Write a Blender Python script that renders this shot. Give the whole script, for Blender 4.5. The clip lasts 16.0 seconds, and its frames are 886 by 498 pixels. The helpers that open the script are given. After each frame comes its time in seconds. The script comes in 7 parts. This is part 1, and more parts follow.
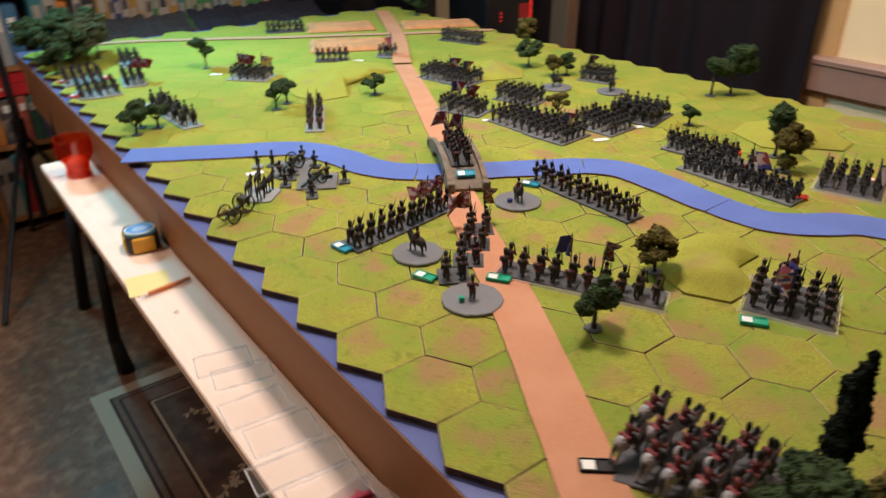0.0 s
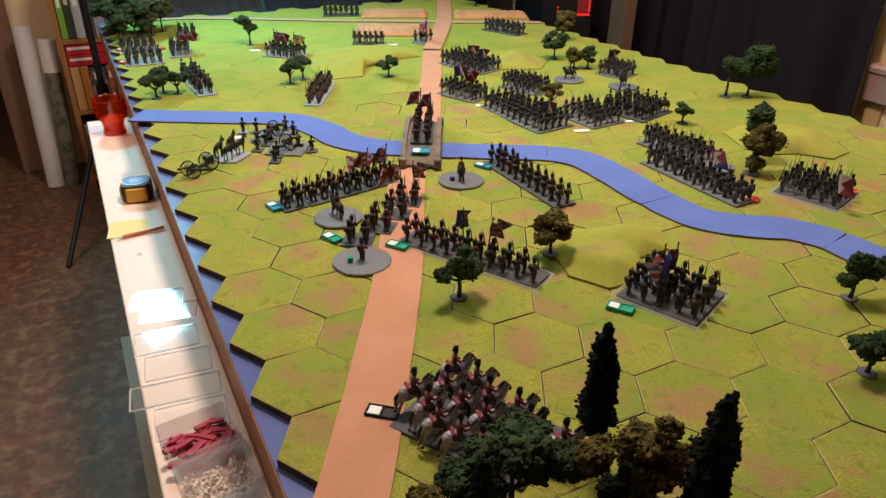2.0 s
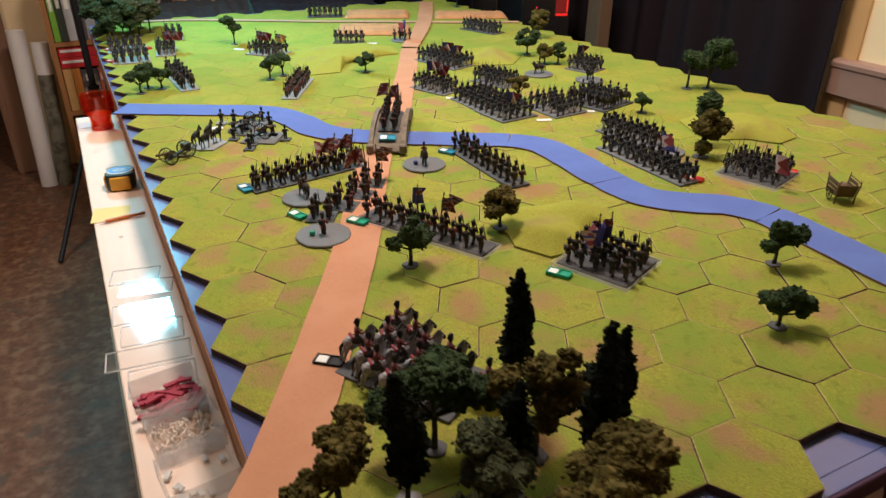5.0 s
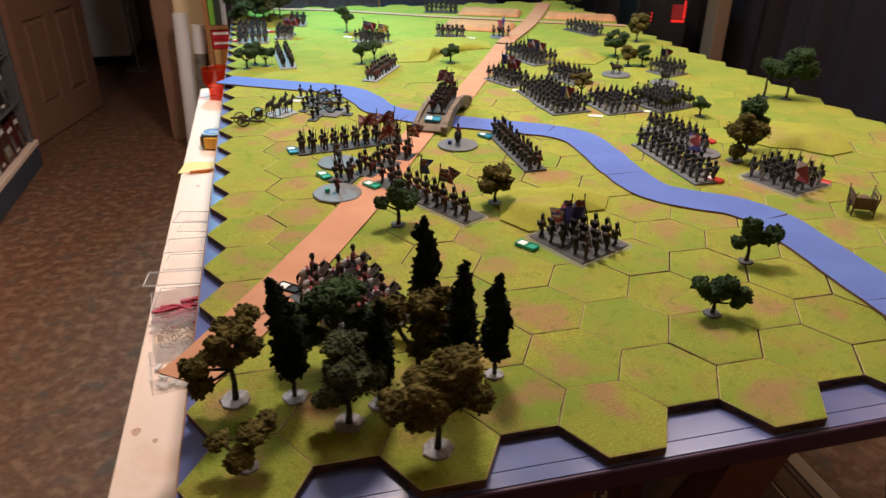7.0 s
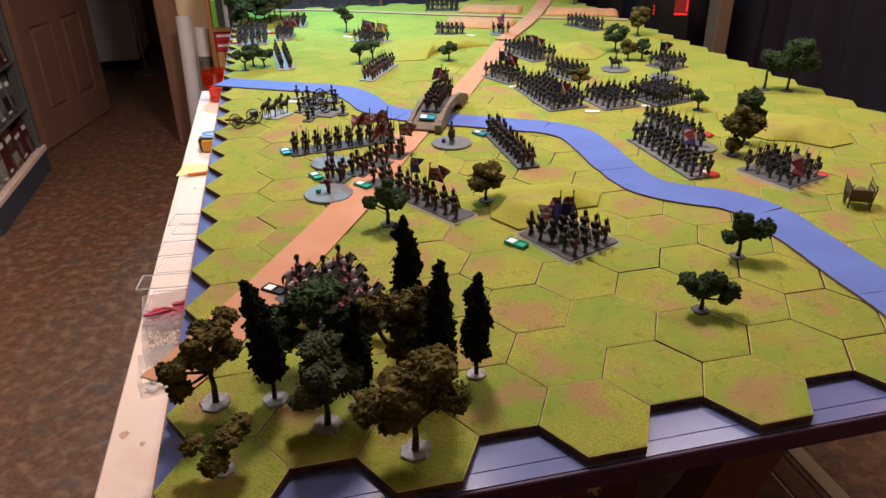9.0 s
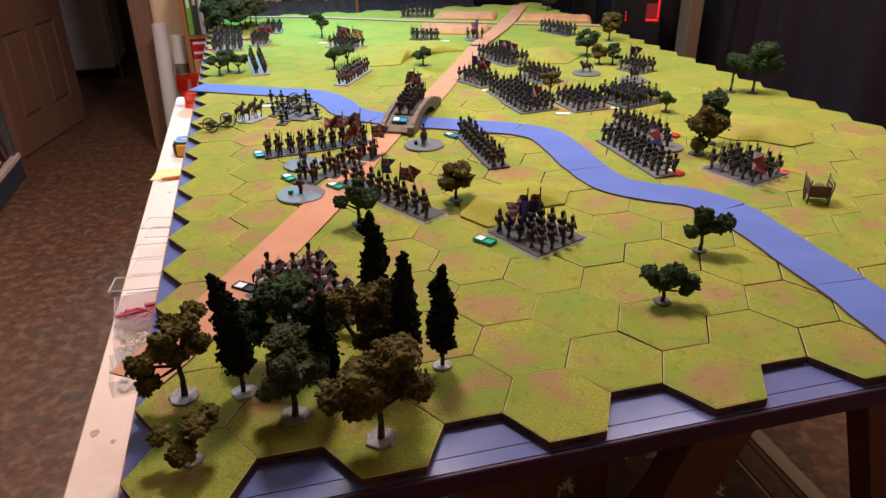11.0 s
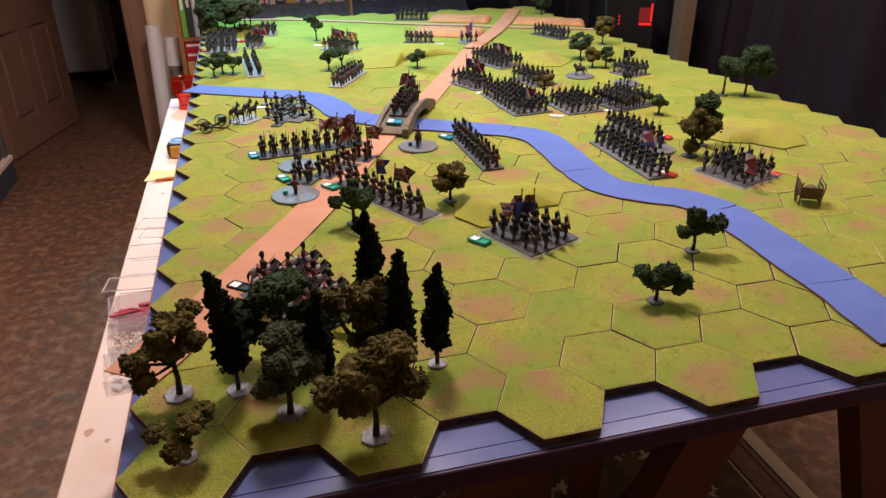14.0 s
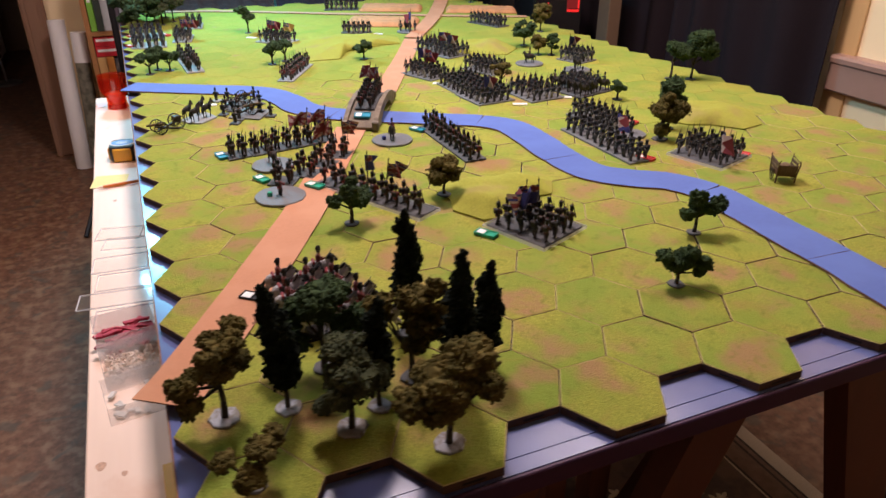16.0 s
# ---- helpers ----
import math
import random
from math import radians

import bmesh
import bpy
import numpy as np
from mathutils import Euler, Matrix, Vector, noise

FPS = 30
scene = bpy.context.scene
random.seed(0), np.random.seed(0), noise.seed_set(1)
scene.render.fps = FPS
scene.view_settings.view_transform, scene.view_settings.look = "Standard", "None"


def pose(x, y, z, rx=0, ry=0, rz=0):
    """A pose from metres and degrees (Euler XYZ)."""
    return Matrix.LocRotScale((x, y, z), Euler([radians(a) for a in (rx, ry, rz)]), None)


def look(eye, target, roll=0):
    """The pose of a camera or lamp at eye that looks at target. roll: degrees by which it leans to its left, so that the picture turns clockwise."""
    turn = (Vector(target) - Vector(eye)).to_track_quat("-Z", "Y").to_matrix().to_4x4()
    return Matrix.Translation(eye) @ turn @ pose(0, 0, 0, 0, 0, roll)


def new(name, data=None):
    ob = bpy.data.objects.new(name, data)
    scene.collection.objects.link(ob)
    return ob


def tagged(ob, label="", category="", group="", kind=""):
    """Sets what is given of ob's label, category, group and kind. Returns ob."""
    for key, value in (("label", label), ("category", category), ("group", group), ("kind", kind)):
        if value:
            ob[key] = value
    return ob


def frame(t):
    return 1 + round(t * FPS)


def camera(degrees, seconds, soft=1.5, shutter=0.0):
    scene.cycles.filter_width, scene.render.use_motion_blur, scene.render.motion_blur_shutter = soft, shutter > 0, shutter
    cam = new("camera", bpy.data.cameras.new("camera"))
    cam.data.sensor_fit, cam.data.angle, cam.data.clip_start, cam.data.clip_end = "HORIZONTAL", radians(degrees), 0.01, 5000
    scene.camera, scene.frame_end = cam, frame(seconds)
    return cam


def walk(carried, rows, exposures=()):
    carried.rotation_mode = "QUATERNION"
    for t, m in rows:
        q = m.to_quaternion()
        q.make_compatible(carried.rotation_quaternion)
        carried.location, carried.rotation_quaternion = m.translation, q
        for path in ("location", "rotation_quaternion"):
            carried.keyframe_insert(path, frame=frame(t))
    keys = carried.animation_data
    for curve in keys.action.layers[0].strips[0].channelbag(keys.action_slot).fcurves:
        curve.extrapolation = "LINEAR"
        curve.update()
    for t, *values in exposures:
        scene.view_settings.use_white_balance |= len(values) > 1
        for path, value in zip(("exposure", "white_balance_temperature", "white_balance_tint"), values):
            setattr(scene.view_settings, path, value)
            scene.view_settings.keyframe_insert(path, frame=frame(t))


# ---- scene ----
cam = camera(64.3, 16.0, shutter=0.7)
PATH = [
    (0, (-0.352, 0.016, 1.264), (0.719, 1.421, 0.327), 0.0),
    (0.5, (-0.252, -0.088, 1.255), (0.637, 1.43, 0.305), 2.3),
    (1, (-0.171, -0.16, 1.253), (0.65, 1.394, 0.298), 2.0),
    (1.5, (-0.139, -0.182, 1.25), (0.686, 1.365, 0.289), 1.2),
    (2, (-0.141, -0.189, 1.252), (0.666, 1.377, 0.306), 0.6),
    (2.5, (-0.138, -0.196, 1.248), (0.662, 1.37, 0.296), 0.2),
    (3, (-0.13, -0.199, 1.242), (0.701, 1.343, 0.278), -0.1),
    (3.5, (-0.128, -0.206, 1.243), (0.704, 1.329, 0.267), -0.2),
    (3.7, (-0.131, -0.205, 1.244), (0.713, 1.331, 0.28), -0.2),
    (6, (-0.083, -0.404, 1.243), (0.628, 1.221, 0.318), 1.6),
    (6.5, (-0.026, -0.448, 1.24), (0.561, 1.224, 0.313), 1.4),
    (7, (0.054, -0.477, 1.237), (0.485, 1.245, 0.316), 0.6),
    (7.5, (0.097, -0.482, 1.238), (0.471, 1.257, 0.323), 0.6),
    (8, (0.097, -0.474, 1.239), (0.475, 1.267, 0.33), -0.2),
    (8.5, (0.088, -0.475, 1.236), (0.475, 1.259, 0.319), -0.3),
    (9, (0.089, -0.48, 1.236), (0.483, 1.248, 0.31), -0.8),
    (9.5, (0.091, -0.492, 1.241), (0.493, 1.251, 0.347), -1.2),
    (10, (0.096, -0.5, 1.238), (0.515, 1.232, 0.33), -1.3),
    (10.2, (0.1, -0.504, 1.23), (0.545, 1.222, 0.324), -0.6),
    (12.5, (0.102, -0.505, 1.23), (0.548, 1.221, 0.323), -0.7),
    (13, (0.104, -0.503, 1.231), (0.558, 1.221, 0.324), -0.9),
    (13.5, (0.098, -0.505, 1.227), (0.557, 1.22, 0.327), -0.1),
    (14, (0.098, -0.51, 1.227), (0.563, 1.216, 0.33), -0.3),
    (14.5, (0.097, -0.509, 1.227), (0.573, 1.217, 0.336), 0.2),
    (15, (0.092, -0.495, 1.224), (0.613, 1.193, 0.287), 0.1),
    (15.5, (0.042, -0.473, 1.23), (0.671, 1.194, 0.321), -0.4),
    (16, (-0.026, -0.443, 1.225), (0.676, 1.186, 0.302), 0.2),
]
walk(cam, [(t, look(eye, target, roll)) for t, eye, target, roll in PATH],
     ((0, -0.14, 6450, 10), (3.5, -0.20, 6450, 8), (6.5, 0.0, 6450, 10), (8.0, 0.06, 6250, 14), (12.5, 0.08, 6150, 20), (16, 0.08, 6150, 20)))

# ---- light ----
world = bpy.data.worlds.new("room_world")
scene.world = world
world.use_nodes = True
world.node_tree.nodes["Background"].inputs[0].default_value = (0.62, 0.56, 0.5, 1)
world.node_tree.nodes["Background"].inputs[1].default_value = 0.065


def lamp(name, place, target, sx, sy, watts, colour, spread=180):
    data = bpy.data.lights.new(name, "AREA")
    data.shape, data.size, data.size_y, data.energy, data.color = "RECTANGLE", sx, sy, watts, colour
    data.spread = radians(spread)
    ob = new(name, data)
    ob.matrix_world = look(place, target)
    return ob


MAIN = (0.40, 1.10, 2.36)
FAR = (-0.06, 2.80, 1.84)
# two unseen fills: NEAR brightens the right side, ROOM the left floor
NEAR = (1.46, 1.05, 2.36)
ROOM = (-1.15, 1.55, 2.36)
lamp("main_lamp", MAIN, (0.40, 1.1001, 0.0), 0.30, 0.30, 34, (1.0, 0.82, 0.72))
lamp("fill_right", NEAR, (1.46, 1.0501, 0.0), 0.7, 0.9, 18.5, (1.0, 0.81, 0.72))
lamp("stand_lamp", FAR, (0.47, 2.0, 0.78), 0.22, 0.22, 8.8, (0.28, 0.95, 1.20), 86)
lamp("fill_left", ROOM, (-1.15, 1.5501, 0.0), 0.5, 0.5, 16, (1.0, 0.80, 0.68))


# ---- materials ----
def mat(name, colour, rough=0.7, metal=0.0, vary=0.15, scale=60.0, bump=0.0, bump_scale=300.0, second=None, second_scale=8.0,
        second_at=0.55, soft=0.12, rand=0.0, spec=0.5, coat=0.0):
    """A painted or natural surface: base colour, fine grain, and optional patches of a second colour."""
    m = bpy.data.materials.new(name)
    m.use_nodes = True
    nt = m.node_tree
    N, L = nt.nodes, nt.links
    b = N["Principled BSDF"]
    b.inputs["Roughness"].default_value = rough
    b.inputs["Metallic"].default_value = metal
    b.inputs["Specular IOR Level"].default_value = spec
    b.inputs["Coat Weight"].default_value = coat
    tc = N.new("ShaderNodeTexCoord")
    src = tc.outputs["Object"]
    if rand > 0:
        info = N.new("ShaderNodeObjectInfo")
        add = N.new("ShaderNodeVectorMath")
        add.operation = "ADD"
        mul = N.new("ShaderNodeMath")
        mul.operation = "MULTIPLY"
        mul.inputs[1].default_value = 37.0
        L.new(info.outputs["Random"], mul.inputs[0])
        L.new(src, add.inputs[0])
        L.new(mul.outputs[0], add.inputs[1])
        src = add.outputs[0]
    grain = N.new("ShaderNodeTexNoise")
    grain.inputs["Scale"].default_value, grain.inputs["Detail"].default_value = scale, 4.0
    L.new(src, grain.inputs["Vector"])
    dark = [c * (1 - vary) for c in colour] + [1]
    light = [min(1, c * (1 + vary)) for c in colour] + [1]
    ramp = N.new("ShaderNodeMix")
    ramp.data_type = "RGBA"
    ramp.inputs["A"].default_value, ramp.inputs["B"].default_value = dark, light
    L.new(grain.outputs["Fac"], ramp.inputs["Factor"])
    out = ramp.outputs["Result"]
    if second:
        patch = N.new("ShaderNodeTexNoise")
        patch.inputs["Scale"].default_value, patch.inputs["Detail"].default_value = second_scale, 3.0
        L.new(src, patch.inputs["Vector"])
        rng = N.new("ShaderNodeMapRange")
        rng.interpolation_type = "SMOOTHSTEP"
        rng.inputs["From Min"].default_value, rng.inputs["From Max"].default_value = second_at - soft, second_at + soft
        L.new(patch.outputs["Fac"], rng.inputs["Value"])
        mix = N.new("ShaderNodeMix")
        mix.data_type = "RGBA"
        mix.inputs["B"].default_value = (*second, 1)
        L.new(rng.outputs["Result"], mix.inputs["Factor"])
        L.new(out, mix.inputs["A"])
        out = mix.outputs["Result"]
    if rand > 0:
        hsv = N.new("ShaderNodeHueSaturation")
        mr = N.new("ShaderNodeMapRange")
        mr.inputs["To Min"].default_value, mr.inputs["To Max"].default_value = 1 - rand, 1 + rand
        L.new(info.outputs["Random"], mr.inputs["Value"])
        L.new(mr.outputs["Result"], hsv.inputs["Value"])
        L.new(out, hsv.inputs["Color"])
        out = hsv.outputs["Color"]
    L.new(out, b.inputs["Base Color"])
    if bump:
        tex = N.new("ShaderNodeTexNoise")
        tex.inputs["Scale"].default_value, tex.inputs["Detail"].default_value = bump_scale, 5.0
        L.new(src, tex.inputs["Vector"])
        bn = N.new("ShaderNodeBump")
        bn.inputs["Strength"].default_value, bn.inputs["Distance"].default_value = bump, 0.002
        L.new(tex.outputs["Fac"], bn.inputs["Height"])
        L.new(bn.outputs["Normal"], b.inputs["Normal"])
    return m


def wood(name, light, dark, scale=(3.0, 40.0, 40.0), rough=0.5, coat=0.0):
    """Long grain along the local x of the scale given."""
    m = bpy.data.materials.new(name)
    m.use_nodes = True
    N, L = m.node_tree.nodes, m.node_tree.links
    b = N["Principled BSDF"]
    b.inputs["Roughness"].default_value = rough
    b.inputs["Coat Weight"].default_value = coat
    tc, mp, nz = N.new("ShaderNodeTexCoord"), N.new("ShaderNodeMapping"), N.new("ShaderNodeTexNoise")
    mp.inputs["Scale"].default_value = scale
    nz.inputs["Scale"].default_value, nz.inputs["Detail"].default_value, nz.inputs["Distortion"].default_value = 1.6, 6.0, 0.8
    L.new(tc.outputs["Object"], mp.inputs["Vector"])
    L.new(mp.outputs["Vector"], nz.inputs["Vector"])
    big = N.new("ShaderNodeTexNoise")
    big.inputs["Scale"].default_value = 5.0
    L.new(tc.outputs["Object"], big.inputs["Vector"])
    av = N.new("ShaderNodeMath")
    av.operation = "MULTIPLY_ADD"
    av.inputs[1].default_value, av.inputs[2].default_value = 0.45, 0.0
    L.new(big.outputs["Fac"], av.inputs[0])
    ad = N.new("ShaderNodeMath")
    ad.operation = "MULTIPLY_ADD"
    ad.inputs[1].default_value = 0.6
    L.new(nz.outputs["Fac"], ad.inputs[0])
    L.new(av.outputs[0], ad.inputs[2])
    mx = N.new("ShaderNodeMix")
    mx.data_type = "RGBA"
    mx.inputs["A"].default_value, mx.inputs["B"].default_value = (*dark, 1), (*light, 1)
    L.new(ad.outputs[0], mx.inputs["Factor"])
    L.new(mx.outputs["Result"], b.inputs["Base Color"])
    bn = N.new("ShaderNodeBump")
    bn.inputs["Strength"].default_value, bn.inputs["Distance"].default_value = 0.12, 0.001
    L.new(nz.outputs["Fac"], bn.inputs["Height"])
    L.new(bn.outputs["Normal"], b.inputs["Normal"])
    return m


def glow(name, colour, power):
    m = bpy.data.materials.new(name)
    m.use_nodes = True
    b = m.node_tree.nodes["Principled BSDF"]
    b.inputs["Base Color"].default_value = (0.01, 0.01, 0.01, 1)
    b.inputs["Emission Color"].default_value = (*colour, 1)
    b.inputs["Emission Strength"].default_value = power
    return m


def grass(name, radial):
    """Flock: yellow-green fibres with a reddish-brown smudge on each piece."""
    m = mat(name, (0.322, 0.322, 0.056), 0.95, vary=0.62, scale=360, bump=1.0, bump_scale=480, second=(0.225, 0.300, 0.048), second_scale=9.0, second_at=0.52, soft=0.2, rand=0.05, spec=0.1)
    N, L = m.node_tree.nodes, m.node_tree.links
    b = N["Principled BSDF"]
    old = b.inputs["Base Color"].links[0].from_socket
    tc = N.new("ShaderNodeTexCoord")
    info = N.new("ShaderNodeObjectInfo")
    mul = N.new("ShaderNodeMath")
    mul.operation, mul.inputs[1].default_value = "MULTIPLY", 91.0
    L.new(info.outputs["Random"], mul.inputs[0])
    add = N.new("ShaderNodeVectorMath")
    L.new(tc.outputs["Object"], add.inputs[0])
    L.new(mul.outputs[0], add.inputs[1])
    nz = N.new("ShaderNodeTexNoise")
    nz.inputs["Scale"].default_value, nz.inputs["Detail"].default_value = 12.0, 4.0
    L.new(add.outputs[0], nz.inputs["Vector"])
    val = nz.outputs["Fac"]
    if radial:
        ln = N.new("ShaderNodeVectorMath")
        ln.operation = "LENGTH"
        L.new(tc.outputs["Object"], ln.inputs[0])
        sub = N.new("ShaderNodeMath")
        sub.operation, sub.inputs[1].default_value = "MULTIPLY_ADD", -3.4
        L.new(ln.outputs["Value"], sub.inputs[0])
        L.new(val, sub.inputs[2])
        val = sub.outputs[0]
    rng = N.new("ShaderNodeMapRange")
    rng.interpolation_type = "SMOOTHSTEP"
    lo, hi = (0.39, 0.58) if radial else (0.60, 0.80)
    rng.inputs["From Min"].default_value, rng.inputs["From Max"].default_value, rng.inputs["To Max"].default_value = lo, hi, 0.74
    L.new(val, rng.inputs["Value"])
    mx = N.new("ShaderNodeMix")
    mx.data_type = "RGBA"
    mx.inputs["B"].default_value = (0.37, 0.185, 0.115, 1)
    L.new(rng.outputs["Result"], mx.inputs["Factor"])
    L.new(old, mx.inputs["A"])
    L.new(mx.outputs["Result"], b.inputs["Base Color"])
    return m


def blotches(m, colour, scale, lo, hi, most, scatter=False):
    """Lays worn patches of another colour over a surface."""
    N, L = m.node_tree.nodes, m.node_tree.links
    b = N["Principled BSDF"]
    old = b.inputs["Base Color"].links[0].from_socket
    tc, nz, rng, mx = N.new("ShaderNodeTexCoord"), N.new("ShaderNodeTexNoise"), N.new("ShaderNodeMapRange"), N.new("ShaderNodeMix")
    nz.inputs["Scale"].default_value, nz.inputs["Detail"].default_value, nz.inputs["Distortion"].default_value = scale, 5.0, 0.6
    rng.inputs["From Min"].default_value, rng.inputs["From Max"].default_value, rng.inputs["To Max"].default_value = lo, hi, most
    mx.data_type = "RGBA"
    mx.inputs["B"].default_value = (*colour, 1)
    src = tc.outputs["Object"]
    if scatter:
        info, mul, add = N.new("ShaderNodeObjectInfo"), N.new("ShaderNodeMath"), N.new("ShaderNodeVectorMath")
        mul.operation, mul.inputs[1].default_value = "MULTIPLY", 53.0
        L.new(info.outputs["Random"], mul.inputs[0])
        L.new(src, add.inputs[0])
        L.new(mul.outputs[0], add.inputs[1])
        src = add.outputs[0]
    L.new(src, nz.inputs["Vector"])
    L.new(nz.outputs["Fac"], rng.inputs["Value"])
    L.new(rng.outputs["Result"], mx.inputs["Factor"])
    L.new(old, mx.inputs["A"])
    L.new(mx.outputs["Result"], b.inputs["Base Color"])


GRASS = grass("flocked_grass", True)
GRASS_FAR = grass("flocked_grass_far", False)
for g in (GRASS, GRASS_FAR):
    k = 1.0 if g is GRASS else 0.45
    blotches(g, (0.31, 0.255, 0.065), 30.0, 0.52, 0.68, 0.55 * k, True)
    blotches(g, (0.15, 0.19, 0.03), 75.0, 0.56, 0.70, 0.5 * k, True)
HILL = mat("flocked_hill", (0.32, 0.325, 0.055), 0.95, vary=0.35, scale=380, bump=0.5, bump_scale=700,
           second=(0.31, 0.265, 0.075), second_scale=14.0, second_at=0.60, soft=0.12, spec=0.1)
TILE_SIDE = mat("dark_tile_side", (0.075, 0.04, 0.033), 0.8, vary=0.4, scale=120)
# pale fibre rim; light caught on the bevel is put into its colour
LIT_EDGE = mat("lit_fibre_edge", (0.46, 0.38, 0.15), 0.9, vary=0.4, scale=300)
TABLE_BLUE = mat("blue_painted_board", (0.105, 0.132, 0.33), 0.20, vary=0.12, scale=25, second=(0.13, 0.165, 0.37), second_scale=5, coat=0.0)
FASCIA = wood("purple_brown_fascia", (0.050, 0.008, 0.060), (0.030, 0.006, 0.036), (3, 60, 60), 0.6)
LEGWOOD = wood("red_brown_leg", (0.14, 0.045, 0.024), (0.08, 0.027, 0.015), (40, 40, 3), 0.6)
PINE = wood("pale_pine_tray", (0.93, 0.77, 0.66), (0.82, 0.62, 0.51), (40.0, 3.0, 40.0), 0.5, 0.08)
PINE.node_tree.nodes["Principled BSDF"].inputs["Coat Roughness"].default_value = 0.30
PINE.node_tree.nodes["Principled BSDF"].inputs["Specular IOR Level"].default_value = 0.22
KNOT = mat("brown_wood_knot", (0.58, 0.36, 0.25), 0.5, vary=0.5, scale=300)
SIDEBOARD = wood("brown_side_board", (0.36, 0.16, 0.06), (0.24, 0.10, 0.038), (40.0, 3.0, 40.0), 0.6, 0.0)
ROAD = mat("terracotta_road", (0.50, 0.235, 0.130), 0.9, vary=0.10, scale=260, bump=0.15, bump_scale=700, second=(0.53, 0.26, 0.15), second_scale=18)
ROAD_PALE = mat("pale_track", (0.50, 0.28, 0.17), 0.9, vary=0.1, scale=200)
RIVER = mat("blue_river", (0.110, 0.165, 0.45), 0.7, vary=0.08, scale=120, second=(0.12, 0.185, 0.49), second_scale=12, spec=0.12)
RIVER_EDGE = mat("brown_river_edge", (0.17, 0.08, 0.042), 0.8)
FIELD = mat("orange_field_pad", (0.58, 0.27, 0.12), 0.95, vary=0.2, scale=300, bump=0.6, bump_scale=420, second=(0.46, 0.22, 0.10), second_scale=20)
STONE = mat("grey_brown_stone", (0.20, 0.165, 0.125), 0.9, vary=0.3, scale=180, bump=0.4, bump_scale=260, second=(0.12, 0.10, 0.085), second_scale=30)
BASE_GREY = mat("dark_grey_base", (0.080, 0.082, 0.090), 0.75, vary=0.4, scale=500, bump=0.4, bump_scale=900)
BASE_MID = mat("mid_grey_base", (0.15, 0.155, 0.165), 0.75, vary=0.4, scale=500, bump=0.4, bump_scale=900)
BASE_PALE = mat("pale_grey_base", (0.27, 0.285, 0.30), 0.7, vary=0.2, scale=300)
DISC_GREY = mat("grey_disc", (0.16, 0.165, 0.18), 0.44, vary=0.25, scale=420, bump=0.3, bump_scale=900)
BLACK = mat("black_paint", (0.012, 0.012, 0.014), 0.6, spec=0.3)
COAT_RED = mat("red_coat", (0.125, 0.014, 0.015), 0.6, vary=0.4, scale=500)
COAT_BLUE = mat("dark_blue_coat", (0.011, 0.013, 0.024), 0.75, vary=0.4, scale=500)
COAT_BROWN = mat("dark_brown_coat", (0.045, 0.014, 0.012), 0.6, vary=0.5, scale=500)
CLOTH_GREY = mat("grey_trousers", (0.036, 0.030, 0.030), 0.7, vary=0.4, scale=500)
CLOTH_WHITE = mat("white_belts", (0.24, 0.22, 0.20), 0.7, vary=0.2, scale=500)
FLESH = mat("flesh_paint", (0.15, 0.075, 0.05), 0.6)
MUSKET = mat("musket_brown", (0.028, 0.018, 0.013), 0.5)
STEEL = mat("dull_steel", (0.28, 0.28, 0.29), 0.4, 0.8)
BRASS = mat("bronze_barrel", (0.13, 0.09, 0.04), 0.4, 0.7)
HORSE_DARK = mat("dark_horse", (0.014, 0.011, 0.009), 0.7, vary=0.4, scale=200)
HORSE_GREY = mat("grey_horse", (0.31, 0.30, 0.32), 0.55, vary=0.4, scale=220, second=(0.12, 0.115, 0.12), second_scale=90, second_at=0.6)
RED = mat("red_plastic", (0.62, 0.03, 0.025), 0.4)
GREEN = mat("green_plastic", (0.01, 0.33, 0.20), 0.4)
BLUE = mat("cyan_plastic", (0.02, 0.27, 0.42), 0.4)
WHITE = mat("white_card", (0.78, 0.78, 0.76), 0.6, vary=0.05)
NAVY = mat("navy_flag", (0.035, 0.04, 0.20), 0.7)
FLAG_RED = mat("red_flag", (0.20, 0.030, 0.045), 0.7)
FLAG_WHITE = mat("white_flag", (0.36, 0.28, 0.27), 0.7)
FLAG_GOLD = mat("buff_flag", (0.55, 0.38, 0.16), 0.7)
LEAF_GREEN = mat("dark_green_foliage", (0.032, 0.054, 0.024), 0.95, vary=0.6, scale=160, second=(0.045, 0.075, 0.03), second_scale=60, spec=0.15)
LEAF_OLIVE = mat("olive_foliage", (0.074, 0.063, 0.017), 0.95, vary=0.6, scale=160, second=(0.135, 0.108, 0.032), second_scale=60, spec=0.15)
LEAF_SAGE = mat("sage_foliage", (0.050, 0.060, 0.032), 0.95, vary=0.6, scale=160, second=(0.075, 0.085, 0.042), second_scale=60, spec=0.15)
LEAF_BLACK = mat("blackish_poplar_foliage", (0.007, 0.010, 0.007), 0.95, vary=0.6, scale=160, second=(0.012, 0.018, 0.010), second_scale=60, spec=0.1)
BARK = mat("dark_trunk", (0.03, 0.022, 0.016), 0.85, vary=0.4, scale=150)


